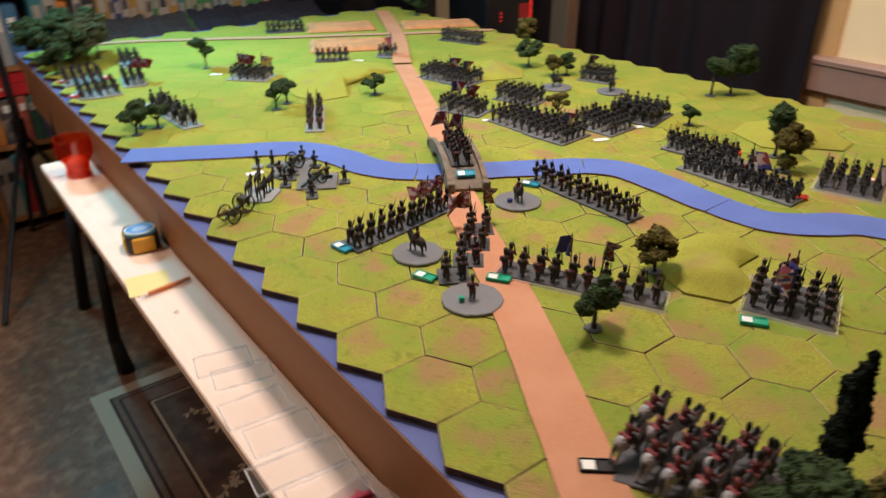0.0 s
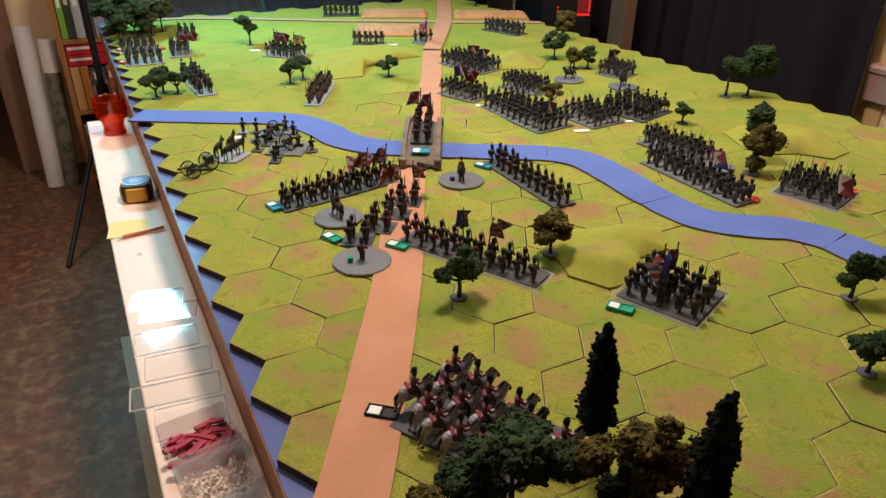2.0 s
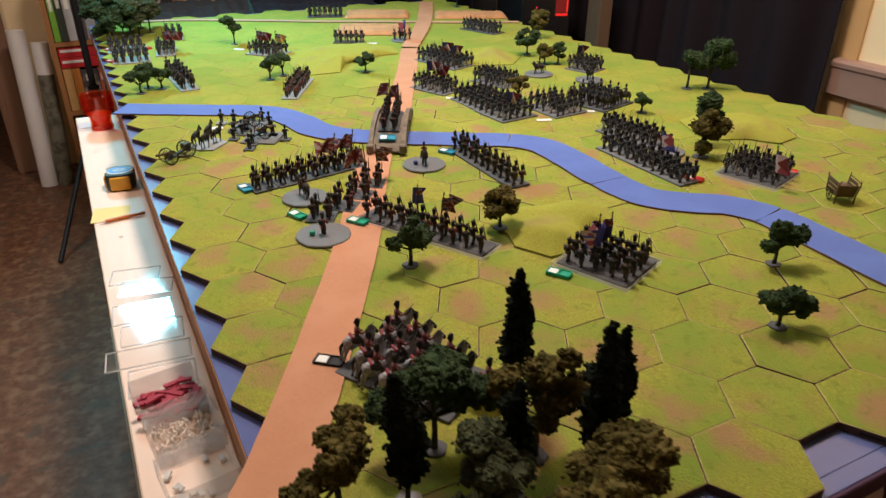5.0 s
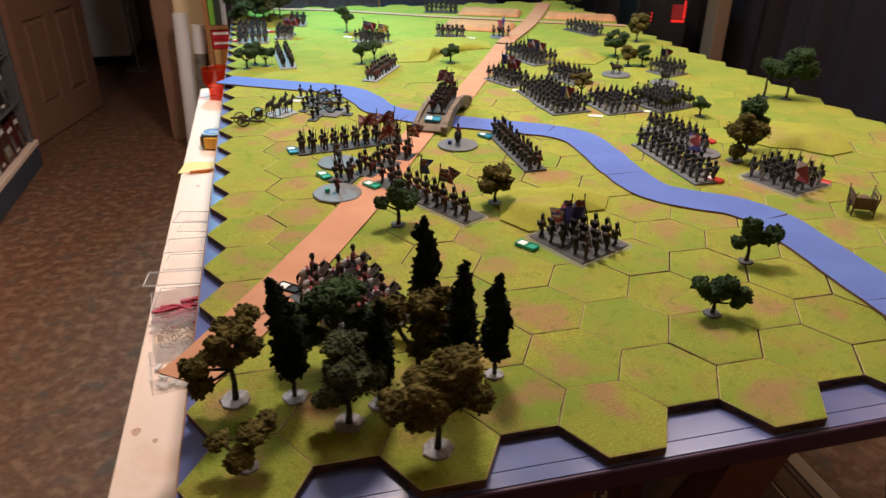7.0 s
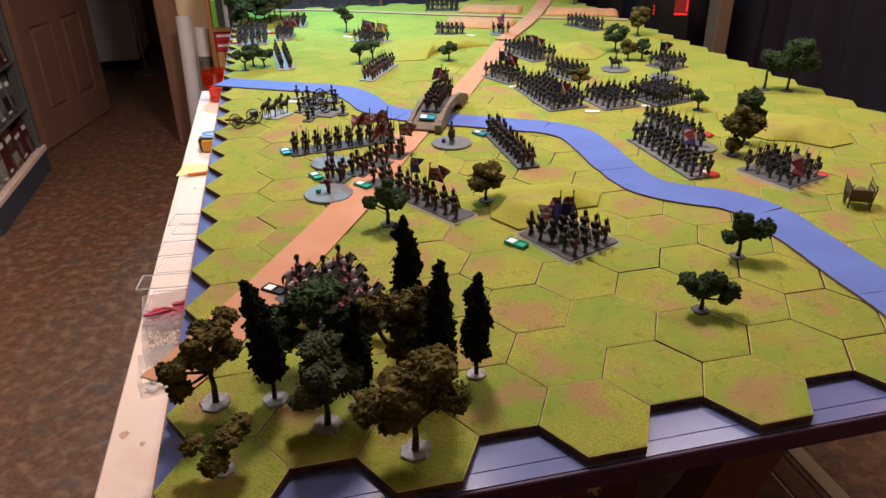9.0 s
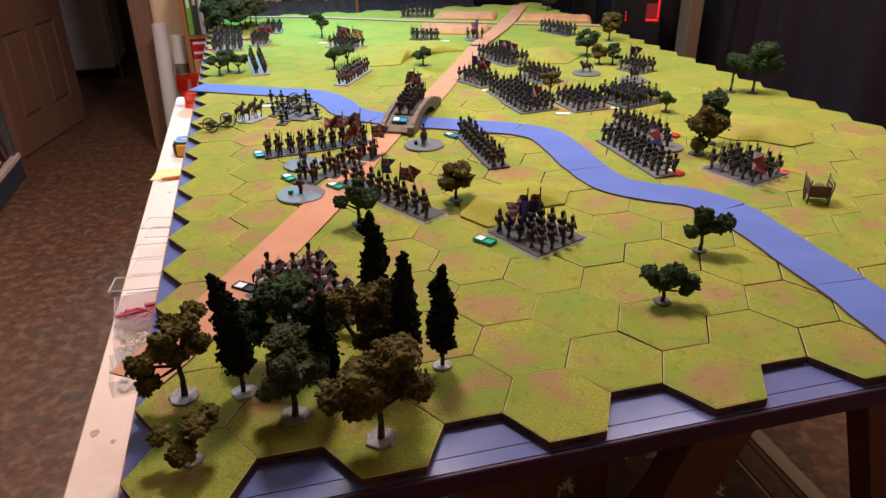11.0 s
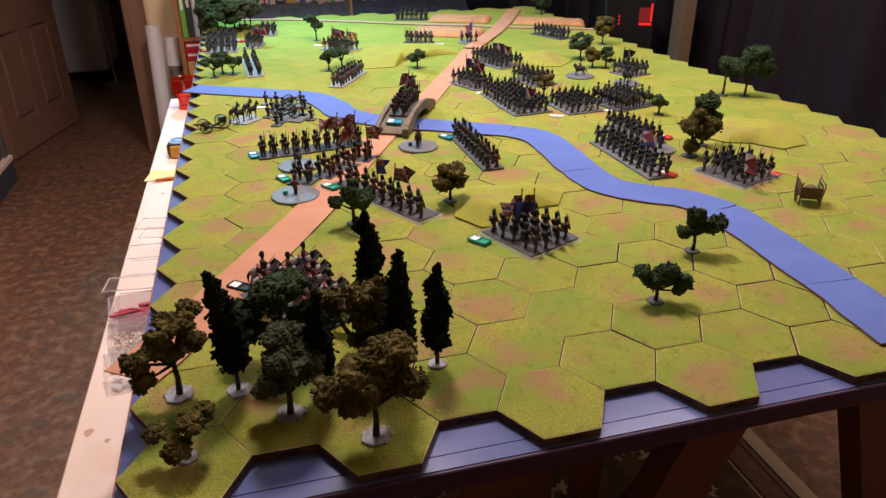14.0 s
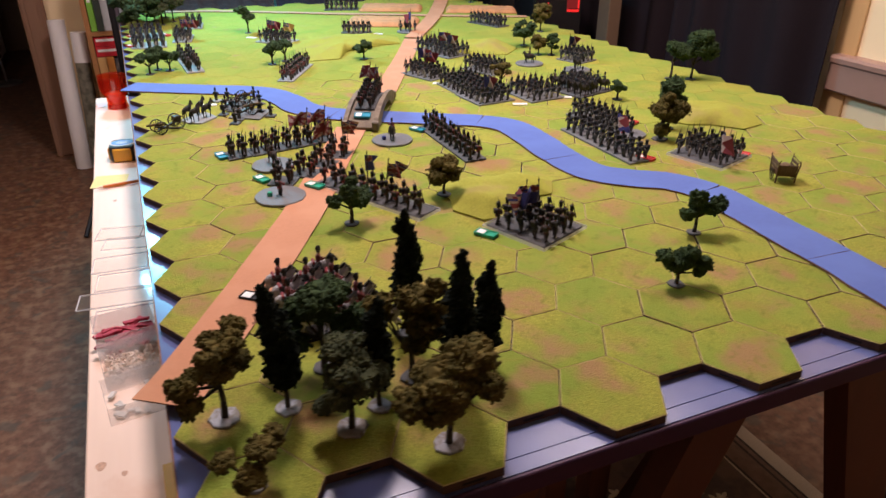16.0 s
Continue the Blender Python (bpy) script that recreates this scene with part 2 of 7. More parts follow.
def clear(name, gloss, tint=(0.97, 0.97, 0.97), body=0.0, body_tint=(0.9, 0.9, 0.92)):
    """Thin clear plastic: mostly see-through, with a mirror-like sheen."""
    m = bpy.data.materials.new(name)
    m.use_nodes = True
    N, L = m.node_tree.nodes, m.node_tree.links
    N.remove(N["Principled BSDF"])
    tr, gl, mx = N.new("ShaderNodeBsdfTransparent"), N.new("ShaderNodeBsdfGlossy"), N.new("ShaderNodeMixShader")
    tr.inputs["Color"].default_value = (*tint, 1)
    gl.inputs["Roughness"].default_value = 0.06
    mx.inputs["Fac"].default_value = gloss
    see = tr.outputs[0]
    if body:
        df, my = N.new("ShaderNodeBsdfDiffuse"), N.new("ShaderNodeMixShader")
        df.inputs["Color"].default_value = (*body_tint, 1)
        my.inputs["Fac"].default_value = body
        L.new(see, my.inputs[1])
        L.new(df.outputs[0], my.inputs[2])
        see = my.outputs[0]
    L.new(see, mx.inputs[1])
    L.new(gl.outputs[0], mx.inputs[2])
    L.new(mx.outputs[0], N["Material Output"].inputs["Surface"])
    return m


CLEAR = clear("clear_plastic", 0.05, (0.99, 0.99, 0.99), 0.018)
# whitish body paints glints onto the clear rims
GLINT_RIM = clear("glint_plastic_rim", 0.26, (0.98, 0.98, 0.98), 0.34, (0.97, 0.97, 1.0))


# ---- mesh helpers ----
class Build:
    """Collects vertices and faces of one mesh, with a material slot for each face."""

    def __init__(self):
        self.v, self.f, self.m = [], [], []

    def add(self, verts, faces, slot=0, at=None):
        n = len(self.v)
        self.v += [tuple(at @ Vector(p)) if at else tuple(p) for p in verts]
        self.f += [tuple(i + n for i in f) for f in faces]
        self.m += [slot] * len(faces)
        return self

    def box(self, x0, x1, y0, y1, z0, z1, slot=0, at=None, bevel=0.0):
        b = min(bevel, (x1 - x0) / 3, (y1 - y0) / 3, (z1 - z0) / 3)
        if b <= 0:
            p = [(x, y, z) for z in (z0, z1) for x, y in ((x0, y0), (x1, y0), (x1, y1), (x0, y1))]
            return self.add(p, [(3, 2, 1, 0), (4, 5, 6, 7), (0, 1, 5, 4), (1, 2, 6, 5), (2, 3, 7, 6), (3, 0, 4, 7)], slot, at)
        ring = lambda e: [(x0 + e, y0 + b), (x0 + b, y0 + e), (x1 - b, y0 + e), (x1 - e, y0 + b), (x1 - e, y1 - b), (x1 - b, y1 - e), (x0 + b, y1 - e), (x0 + e, y1 - b)]
        ins = [(x0 + b, y0 + b), (x0 + b, y0 + b), (x1 - b, y0 + b), (x1 - b, y0 + b), (x1 - b, y1 - b), (x1 - b, y1 - b), (x0 + b, y1 - b), (x0 + b, y1 - b)]
        return self.loft([[(*q, z0) for q in ins], [(*q, z0 + b) for q in ring(0)], [(*q, z1 - b) for q in ring(0)], [(*q, z1) for q in ins]], slot, at)

    def loft(self, rings, slot=0, at=None, cap=True):
        n = len(rings[0])
        verts = [p for r in rings for p in r]
        faces = [(k * n + i, k * n + (i + 1) % n, (k + 1) * n + (i + 1) % n, (k + 1) * n + i) for k in range(len(rings) - 1) for i in range(n)]
        if cap:
            faces += [tuple(range(n))[::-1], tuple((len(rings) - 1) * n + i for i in range(n))]
        return self.add(verts, faces, slot, at)

    def prism(self, outline, z0, z1, slot=0, at=None, side=None, bevel=0.0):
        """An upright slab of any outline (counter-clockwise); its sides may take another slot."""
        n = len(outline)
        verts = [(x, y, z0) for x, y in outline] + [(x, y, z1 - bevel) for x, y in outline]
        faces = [(i, (i + 1) % n, n + (i + 1) % n, n + i) for i in range(n)]
        self.add(verts, faces + [tuple(range(n))[::-1]], slot if side is None else side, at)
        if bevel:
            cx, cy = sum(p[0] for p in outline) / n, sum(p[1] for p in outline) / n
            inner = []
            for x, y in outline:
                d = math.hypot(x - cx, y - cy)
                inner.append((x + (cx - x) / d * bevel, y + (cy - y) / d * bevel))
            self.add([(x, y, z1 - bevel) for x, y in outline] + [(x, y, z1) for x, y in inner], [(i, (i + 1) % n, n + (i + 1) % n, n + i) for i in range(n)], slot, at)
            self.add([(x, y, z1) for x, y in inner], [tuple(range(n))], slot, at)
        else:
            self.add([(x, y, z1) for x, y in outline], [tuple(range(n))], slot, at)
        return self

    def tube(self, p, q, r0, r1=None, n=6, slot=0, at=None, cap=True):
        p, q = Vector(p), Vector(q)
        turn = (q - p).to_track_quat("Z", "Y").to_matrix()
        ring = lambda c, r: [c + turn @ Vector((r * math.cos(2 * math.pi * i / n), r * math.sin(2 * math.pi * i / n), 0)) for i in range(n)]
        return self.loft([ring(p, r0), ring(q, r0 if r1 is None else r1)], slot, at, cap)

    def path(self, points, radii, n=6, slot=0, at=None):
        for (p, r), (q, s) in zip(zip(points, radii), zip(points[1:], radii[1:])):
            self.tube(p, q, r, s, n, slot, at)
        return self

    def ball(self, c, r, slot=0, n=8, rings=5, at=None, turn=None):
        r = (r, r, r) if isinstance(r, (int, float)) else r
        verts, faces = [], []
        put = lambda x, y, z: Vector(c) + ((turn @ Vector((x * r[0], y * r[1], z * r[2]))) if turn else Vector((x * r[0], y * r[1], z * r[2])))
        verts.append(put(0, 0, -1))
        for k in range(1, rings):
            a = math.pi * k / rings - math.pi / 2
            for i in range(n):
                t = 2 * math.pi * i / n
                verts.append(put(math.cos(a) * math.cos(t), math.cos(a) * math.sin(t), math.sin(a)))
        verts.append(put(0, 0, 1))
        top = len(verts) - 1
        for i in range(n):
            faces.append((0, 1 + (i + 1) % n, 1 + i))
            faces.append((top, top - n + i, top - n + (i + 1) % n))
            for k in range(rings - 2):
                a = 1 + k * n
                faces.append((a + i, a + (i + 1) % n, a + n + (i + 1) % n, a + n + i))
        return self.add(verts, faces, slot, at)

    def lathe(self, profile, n=32, slot=0, at=None, cap=True):
        return self.loft([[(r * math.cos(2 * math.pi * i / n), r * math.sin(2 * math.pi * i / n), z) for i in range(n)] for r, z in profile], slot, at, cap)

    def mesh(self, name, mats, smooth=False):
        me = bpy.data.meshes.new(name)
        me.from_pydata(self.v, [], self.f)
        for m in mats if isinstance(mats, (list, tuple)) else (mats,):
            me.materials.append(m)
        me.polygons.foreach_set("material_index", self.m)
        if smooth:
            me.shade_smooth()
        me.update()
        return me


def part(name, build, material, parent, label="", smooth=False):
    """Links a mesh as one part under a thing or a part."""
    me = build if isinstance(build, bpy.types.Mesh) else build.mesh(name, material, smooth)
    ob = new(name, me)
    ob.parent = parent
    return tagged(ob, label)


def thing(name, place, label, category, group="", turn=0.0):
    ob = new(name)
    ob.empty_display_size = 0.02
    ob.matrix_basis = pose(*place, 0, 0, turn)
    return tagged(ob, label, category, group)


def solid(name, build, material, label="", category="", group="", kind="", place=None, smooth=False):
    ob = new(name, build.mesh(name, material, smooth))
    if place:
        ob.matrix_basis = place
    return tagged(ob, label, category, group, kind)


R = 0.1 / math.sqrt(3)
ZT, ZB = 0.78, 0.7695     # tops of the tiles and of the table

# ---- the room ----
VINYL = mat("brown_vinyl_floor", (0.132, 0.064, 0.039), 0.5, vary=0.75, scale=60, second=(0.235, 0.138, 0.084), second_scale=27, second_at=0.58, soft=0.16, spec=0.25)
blotches(VINYL, (0.075, 0.072, 0.058), 14.0, 0.56, 0.66, 0.6)
blotches(VINYL, (0.20, 0.10, 0.058), 12.0, 0.52, 0.66, 0.4)
CREAM = mat("cream_wall", (0.92, 0.74, 0.46), 0.75, vary=0.04, scale=12, bump=0.05, bump_scale=120)
RAILPAINT = mat("mauve_brown_rail", (0.34, 0.21, 0.165), 0.4, vary=0.08, scale=30)
CASING = wood("brown_casing", (0.30, 0.17, 0.11), (0.22, 0.12, 0.075), (40, 40, 3), 0.5)
DOORPAINT = mat("brown_door_paint", (0.24, 0.13, 0.085), 0.5, vary=0.12, scale=20)
# the unlit next room's darkness is put into this wall colour
SHADE_WALL = mat("shade_toned_wall", (0.30, 0.24, 0.19), 0.8)
# unseen west and south walls, kept pale to bounce light onto the floor
BOUNCE_WALL = mat("pale_bounce_wall", (0.78, 0.62, 0.44), 0.8, vary=0.05, scale=10)
CEIL = mat("ceiling_paint", (0.75, 0.72, 0.66), 0.9, vary=0.03)
CURTAIN = mat("black_curtain_cloth", (0.018, 0.0125, 0.0155), 0.95, vary=0.3, scale=300, spec=0.1)

blotches(PINE, (0.66, 0.38, 0.24), 8.0, 0.62, 0.75, 0.5)
solid("floor", Build().box(-3.2, 3.2, -2.6, 6.4, -0.1, 0.0), VINYL, "brown mottled vinyl floor with stone pattern", "floor", kind="structure")
solid("ceiling", Build().box(-3.2, 3.2, -2.6, 6.4, 2.4, 2.5), CEIL, "plain pale ceiling", "ceiling", kind="structure")
solid("wall_east", Build().box(1.96, 2.08, -2.6, 3.42, 0, 2.4), CREAM, "cream painted wall behind a rail", "wall", kind="structure")
b = Build().box(-3.2, -1.2, 3.42, 3.54, 0, 2.4).box(-0.42, 2.08, 3.42, 3.54, 0, 2.4).box(-1.2, -0.42, 3.42, 3.54, 2.05, 2.4)
solid("wall_north", b, CREAM, "cream wall with an open doorway", "wall", kind="structure")
solid("wall_west", Build().box(-3.2, -3.08, -2.6, 6.4, 0, 2.4), BOUNCE_WALL, "plain wall out of view, pale to bounce light", "wall", kind="structure")
solid("wall_south", Build().box(-3.08, 2.08, -2.6, -2.48, 0, 2.4), BOUNCE_WALL, "plain wall out of view, pale to bounce light", "wall", kind="structure")
solid("wall_back_room", Build().box(-3.08, 3.2, 6.28, 6.4, 0, 2.4), SHADE_WALL, "next room's wall, its darkness put into the colour", "wall", kind="structure")
solid("wall_back_side", Build().box(0.3, 0.42, 3.54, 6.28, 0, 2.4), SHADE_WALL, "next room's wall, its darkness put into the colour", "wall", kind="structure")
# chair rail: a deep moulded board
b = Build()
prof = [(1.96, 0.653), (1.930, 0.655), (1.924, 0.661), (1.922, 0.738), (1.916, 0.744), (1.915, 0.757), (1.922, 0.765), (1.96, 0.767)]
b.loft([[(x, y, z) for x, z in prof] for y in (1.09, -2.48)])
solid("trim_rail", b, RAILPAINT, "mauve-brown moulded chair rail on the wall", "rail", kind="structure")
b = Build().box(1.951, 1.9605, 1.035, 1.115, 0, 2.2, bevel=0.003)
solid("trim_strip", b, wood("ochre_strip", (0.72, 0.49, 0.23), (0.62, 0.41, 0.19), (40, 40, 3)), "narrow ochre strip beside the curtain", "trim", kind="structure")


def curtain(y0, y1, x, z0, z1):
    b = Build()
    n, k = 150, 10
    verts, faces = [], []
    for j in range(k + 1):
        z = z0 + (z1 - z0) * j / k
        for i in range(n + 1):
            y = y0 + (y1 - y0) * i / n
            s = 0.021 * math.sin(y * 38 + 1.6 * math.sin(y * 7) + 0.35 * z) + 0.014 * math.sin(y * 17 + 1.3 - 0.3 * z) + 0.012 * noise.noise((y * 9, z * 1.6, 0)) + 0.004 * noise.noise((y * 40, z * 3, 5))
            verts.append((x + s * (1.15 - 0.4 * j / k), y, z))
    for j in range(k):
        for i in range(n):
            a = j * (n + 1) + i
            faces.append((a, a + 1, a + n + 2, a + n + 1))
    b.add(verts, faces)
    ob = solid("curtain", b, CURTAIN, "long black curtain hanging in soft folds", "curtain", smooth=True)
    so = ob.modifiers.new("thick", "SOLIDIFY")
    so.thickness = 0.003
    return ob


curtain(1.085, 2.75, 1.902, 0.02, 2.25)
solid("curtain_rod", Build().tube((1.90, 1.0, 2.26), (1.90, 2.9, 2.26), 0.012, n=12), BLACK, "black curtain rod above a black curtain", "curtain rod", smooth=True)

# doorway casing and the open door
b = Build().box(-0.475, -0.375, 3.385, 3.43, 0, 2.08, bevel=0.006).box(-0.44, -0.42, 3.43, 3.56, 0, 2.06).box(-0.463, -0.452, 3.378, 3.392, 0, 2.07).box(-0.40, -0.387, 3.378, 3.392, 0, 2.07)
solid("trim_doorway", b, CASING, "brown wooden doorway casing", "casing", kind="structure")
solid("trim_doorway_far", Build().box(-1.27, -1.19, 3.385, 3.43, 0, 2.08, bevel=0.006).box(-1.27, -0.38, 3.385, 3.43, 2.05, 2.13), CASING, "brown wooden doorway casing", "casing", kind="structure")
door = tagged(new("door_1"), "brown panelled door standing open", "door", kind="structure")
door.matrix_basis = pose(-1.155, 3.45, 0.008, 0, 0, 75.5)
b = Build()
W, H, T = 0.735, 2.02, 0.02
stiles = [(0, 0.11), (0.315, 0.42), (W - 0.11, W)]
for x0, x1 in stiles:
    b.box(x0, x1, -T, T, 0, H)
for z0, z1 in ((0, 0.16), (0.60, 0.76), (1.45, 1.58), (H - 0.12, H)):
    b.box(0.11, 0.315, -T, T, z0, z1)
    b.box(0.42, W - 0.11, -T, T, z0, z1)
part("door_leaf", b, DOORPAINT, door)
for x0, x1 in ((0.11, 0.315), (0.42, W - 0.11)):
    for z0, z1 in ((0.16, 0.60), (0.76, 1.45), (1.58, H - 0.12)):
        p = Build().box(x0, x1, -0.006, 0.006, z0, z1)
        ring = lambda e, y: [(x0 + e, y, z0 + e), (x1 - e, y, z0 + e), (x1 - e, y, z1 - e), (x0 + e, y, z1 - e)]
        p.loft([ring(0.014, -0.006), ring(0.028, -0.016), ring(0.034, -0.0165)], cap=True)
        part("door_panel", p, DOORPAINT, door)
part("door_handle", Build().tube((W - 0.06, -T, 0.735), (W - 0.06, -0.07, 0.735), 0.011, n=10).ball((W - 0.06, -0.085, 0.735), 0.028, n=12, rings=8), BRASS, door, "brass knob", True)
# things in the dark room behind
b = Build().box(-1.55, -0.93, 5.3, 5.9, 0.06, 1.75, bevel=0.012)
fr = tagged(new("fridge"), "white enamel cabinet standing in the dark next room", "cabinet")
fr.matrix_basis = pose(0, 0, 0)
part("body", b, mat("white_enamel", (0.88, 0.88, 0.9), 0.35), fr)
# black plinth stands in for the dark gap under the cabinet
part("plinth", Build().box(-1.53, -0.95, 5.32, 5.88, 0, 0.0595), BLACK, fr, "black plinth in the dark gap below")
st = thing("metal_stand", (-0.86, 5.1, 0), "slim grey metal stand in the dark room", "stand")
part("post", Build().tube((0, 0, 0), (-0.06, 0.12, 1.5), 0.008, n=8), STEEL, st)
part("foot", Build().lathe([(0.09, 0), (0.09, 0.012), (0.012, 0.02)], 20), STEEL, st)

# rug under the table
RUGS = [mat("rug_cream", (0.36, 0.29, 0.22), 0.95, vary=0.25, scale=300, bump=0.5), mat("rug_dark", (0.030, 0.019, 0.017), 0.95, vary=0.4, scale=300, bump=0.5),
        mat("rug_brown", (0.13, 0.075, 0.055), 0.95, vary=0.5, scale=60, bump=0.5), mat("rug_field", (0.060, 0.036, 0.030), 0.95, vary=0.5, scale=40, second=(0.10, 0.060, 0.046), second_scale=18, second_at=0.55, soft=0.1, bump=0.5),
        mat("rug_scroll", (0.40, 0.30, 0.21), 0.95, vary=0.4, scale=200, bump=0.5)]
rug = thing("rug", (0, 0, 0), "dark patterned rug with a cream border on the floor", "rug")
x0, x1, y0, y1 = -0.205, 1.22, -0.55, 1.80
z = 0.004
for e, mm, nm in ((0, 0, "cream_border"), (0.040, 1, "dark_line"), (0.048, 2, "beige_line"), (0.060, 1, "dark_line"), (0.068, 2, "patterned_band"), (0.118, 1, "dark_line"), (0.126, 4, "beige_line"), (0.132, 3, "field")):
    part(nm, Build().box(x0 + e, x1 - e, y0 + e, y1 - e, 0.0 if e == 0 else z - 0.0012, z), RUGS[mm], rug)
    z += 0.0012


def petal(b, cx, cy, a, l, w):
    """A leaf-shaped patch of pile."""
    out = [(u * l, w * math.sin(math.pi * u) * k) for k, us in ((-1, (0, 0.3, 0.6, 0.85)), (1, (1, 0.85, 0.6, 0.3))) for u in us]
    b.prism([(cx + px * math.cos(a) - py * math.sin(a), cy + px * math.sin(a) + py * math.cos(a)) for px, py in out], z - 0.0012, z - 0.0004)


scroll = Build()
for i in range(150):
    x, y, a = random.uniform(x0 + 0.19, x1 - 0.19), random.uniform(y0 + 0.19, y1 - 0.19), random.uniform(0, 6.28)
    for k in range(5):
        petal(scroll, x, y, a + k * 1.2566, random.uniform(0.014, 0.028), 0.0055)
    bend = random.uniform(-1, 1)
    for k in range(6):
        t = a + bend * k * 0.35
        x, y = x + 0.014 * math.cos(t), y + 0.014 * math.sin(t)
        petal(scroll, x, y, t, 0.017, 0.0022)
        petal(scroll, x, y, t + (0.9 if k % 2 else -0.9), 0.020, 0.0045)
part("floral_pattern", scroll, RUGS[4], rug, "beige floral scroll pattern")

# ---- the table ----
XA, XB, YA, YB = -0.0610, 1.31, -0.0525, 2.62
table = thing("game_table", (0, 0, 0), "large gaming table with a blue-painted top", "table")
b = Build().box(-0.0592, XB, YA + 0.0178, YB, 0.735, ZB)
part("tabletop", b, TABLE_BLUE, table, "blue-painted top")
part("edge_strip", Build().box(-0.0592, XB, YA, YA + 0.0170, 0.748, ZB - 0.0004), TABLE_BLUE, table)
part("front_fascia", Build().box(XA, XB, YA - 0.0052, YA - 0.0003, 0.747, ZB - 0.0004, bevel=0.0012), FASCIA, table, "purple-brown front board")
for y0, y1 in ((YA - 0.005, 1.2848), (1.285, YB)):
    part("edge_board", Build().box(-0.0610, -0.0594, y0, y1, 0.732, ZB - 0.0006, bevel=0.0006), SIDEBOARD, table, "brown wooden edge board")
    part("side_board", Build().box(-0.0520, -0.0480, y0, y1, 0.60, 0.7345, bevel=0.001), SIDEBOARD, table, "brown wooden side board")
for y in (0.10, 2.3):
    for x in (0.05, 1.23):
        part("leg", Build().box(x, x + 0.07, y, y + 0.07, 0, 0.735, bevel=0.004), LEGWOOD, table)
    for xt, xb, w in ((0.70, 0.42, 0.046), (0.87, 1.12, 0.052)):
        part("splayed_leg", Build().loft([[(x - w, y, zz), (x + w, y, zz), (x + w, y + 0.045, zz), (x - w, y + 0.045, zz)] for x, zz in ((xb, 0.0), (xt, 0.735))]), LEGWOOD, table)
for y in (0.12, 2.32):
    part("crossbar", Build().box(XA + 0.03, XB - 0.03, y + 0.047, y + 0.08, 0.66, 0.735), LEGWOOD, table)
    part("stretcher", Build().box(0.12, 0.52, y + 0.047, y + 0.075, 0.16, 0.24), LEGWOOD, table)
for (xa, za), (xb, zb) in (((0.42, 0.08), (0.80, 0.70)), ((0.46, 0.70), (0.14, 0.12))):
    d = Vector((xb - xa, 0, zb - za)).normalized()
    nrm = Vector((-d.z, 0, d.x)) * 0.045
    p, q = Vector((xa, 0.165, za)), Vector((xb, 0.165, zb))
    th = Vector((0, 0.022, 0))
    bb = Build().loft([[p - nrm, p + nrm, p + nrm + th, p - nrm + th], [q - nrm, q + nrm, q + nrm + th, q - nrm + th]])
    part("brace", bb, LEGWOOD, table)
for x in (0.42, 0.5):
    part("post", Build().box(x, x + 0.035, 0.20, 0.235, 0.0, 0.735), LEGWOOD, table)

# tray hung along the table's side
tray = thing("side_tray", (0, 0, 0), "pale pine shelf fixed along the table's side", "shelf")
part("board", Build().box(-0.159, -0.0524, -0.30, 1.86, 0.634, 0.652, bevel=0.002), PINE, tray)
for y in (0.2, 1.0, 1.75):
    part("bracket", Build().loft([[(-0.15, y, 0.6335), (-0.082, y, 0.6335), (-0.082, y, 0.56)], [(-0.15, y + 0.02, 0.6335), (-0.082, y + 0.02, 0.6335), (-0.082, y + 0.02, 0.56)]]), BLACK, tray, "black metal bracket")
for kx, ky, kr in ((-0.143, 0.237, 0.0055), (-0.119, 0.216, 0.0032), (-0.118, 1.02, 0.004)):
    part("knot", Build().prism([(kx + kr * (1 + 0.25 * math.sin(3 * q)) * math.cos(q), ky + 1.3 * kr * math.sin(q)) for q in [0.5236 * i for i in range(12)]], 0.6515, 0.6523), KNOT, tray, "brown knot in the wood")
part("iron_leg", Build().path([(-0.095, 1.838, 0.634), (-0.090, 1.845, 0.4), (-0.100, 1.855, 0.12), (-0.088, 1.87, 0.0)], [0.016, 0.013, 0.017, 0.024], 8), BLACK, tray, "dark turned leg", True)
part("splayed_leg", Build().path([(-0.03, 2.295, 0.734), (-0.06, 2.298, 0.4), (-0.10, 2.30, 0.0)], [0.016, 0.015, 0.02], 8), BLACK, table, "dark splayed leg", True)

# ---- terrain laid on the tiles ----
def catmull(pts, per=8):
    out = []
    p = [Vector(pts[0]) * 2 - Vector(pts[1])] + [Vector(q) for q in pts] + [Vector(pts[-1]) * 2 - Vector(pts[-2])]
    for i in range(1, len(p) - 2):
        for k in range(per):
            t = k / per
            out.append(0.5 * (2 * p[i] + (p[i + 1] - p[i - 1]) * t + (2 * p[i - 1] - 5 * p[i] + 4 * p[i + 1] - p[i + 2]) * t * t + (3 * p[i] - p[i - 1] - 3 * p[i + 1] + p[i + 2]) * t ** 3))
    return out + [p[-2]]


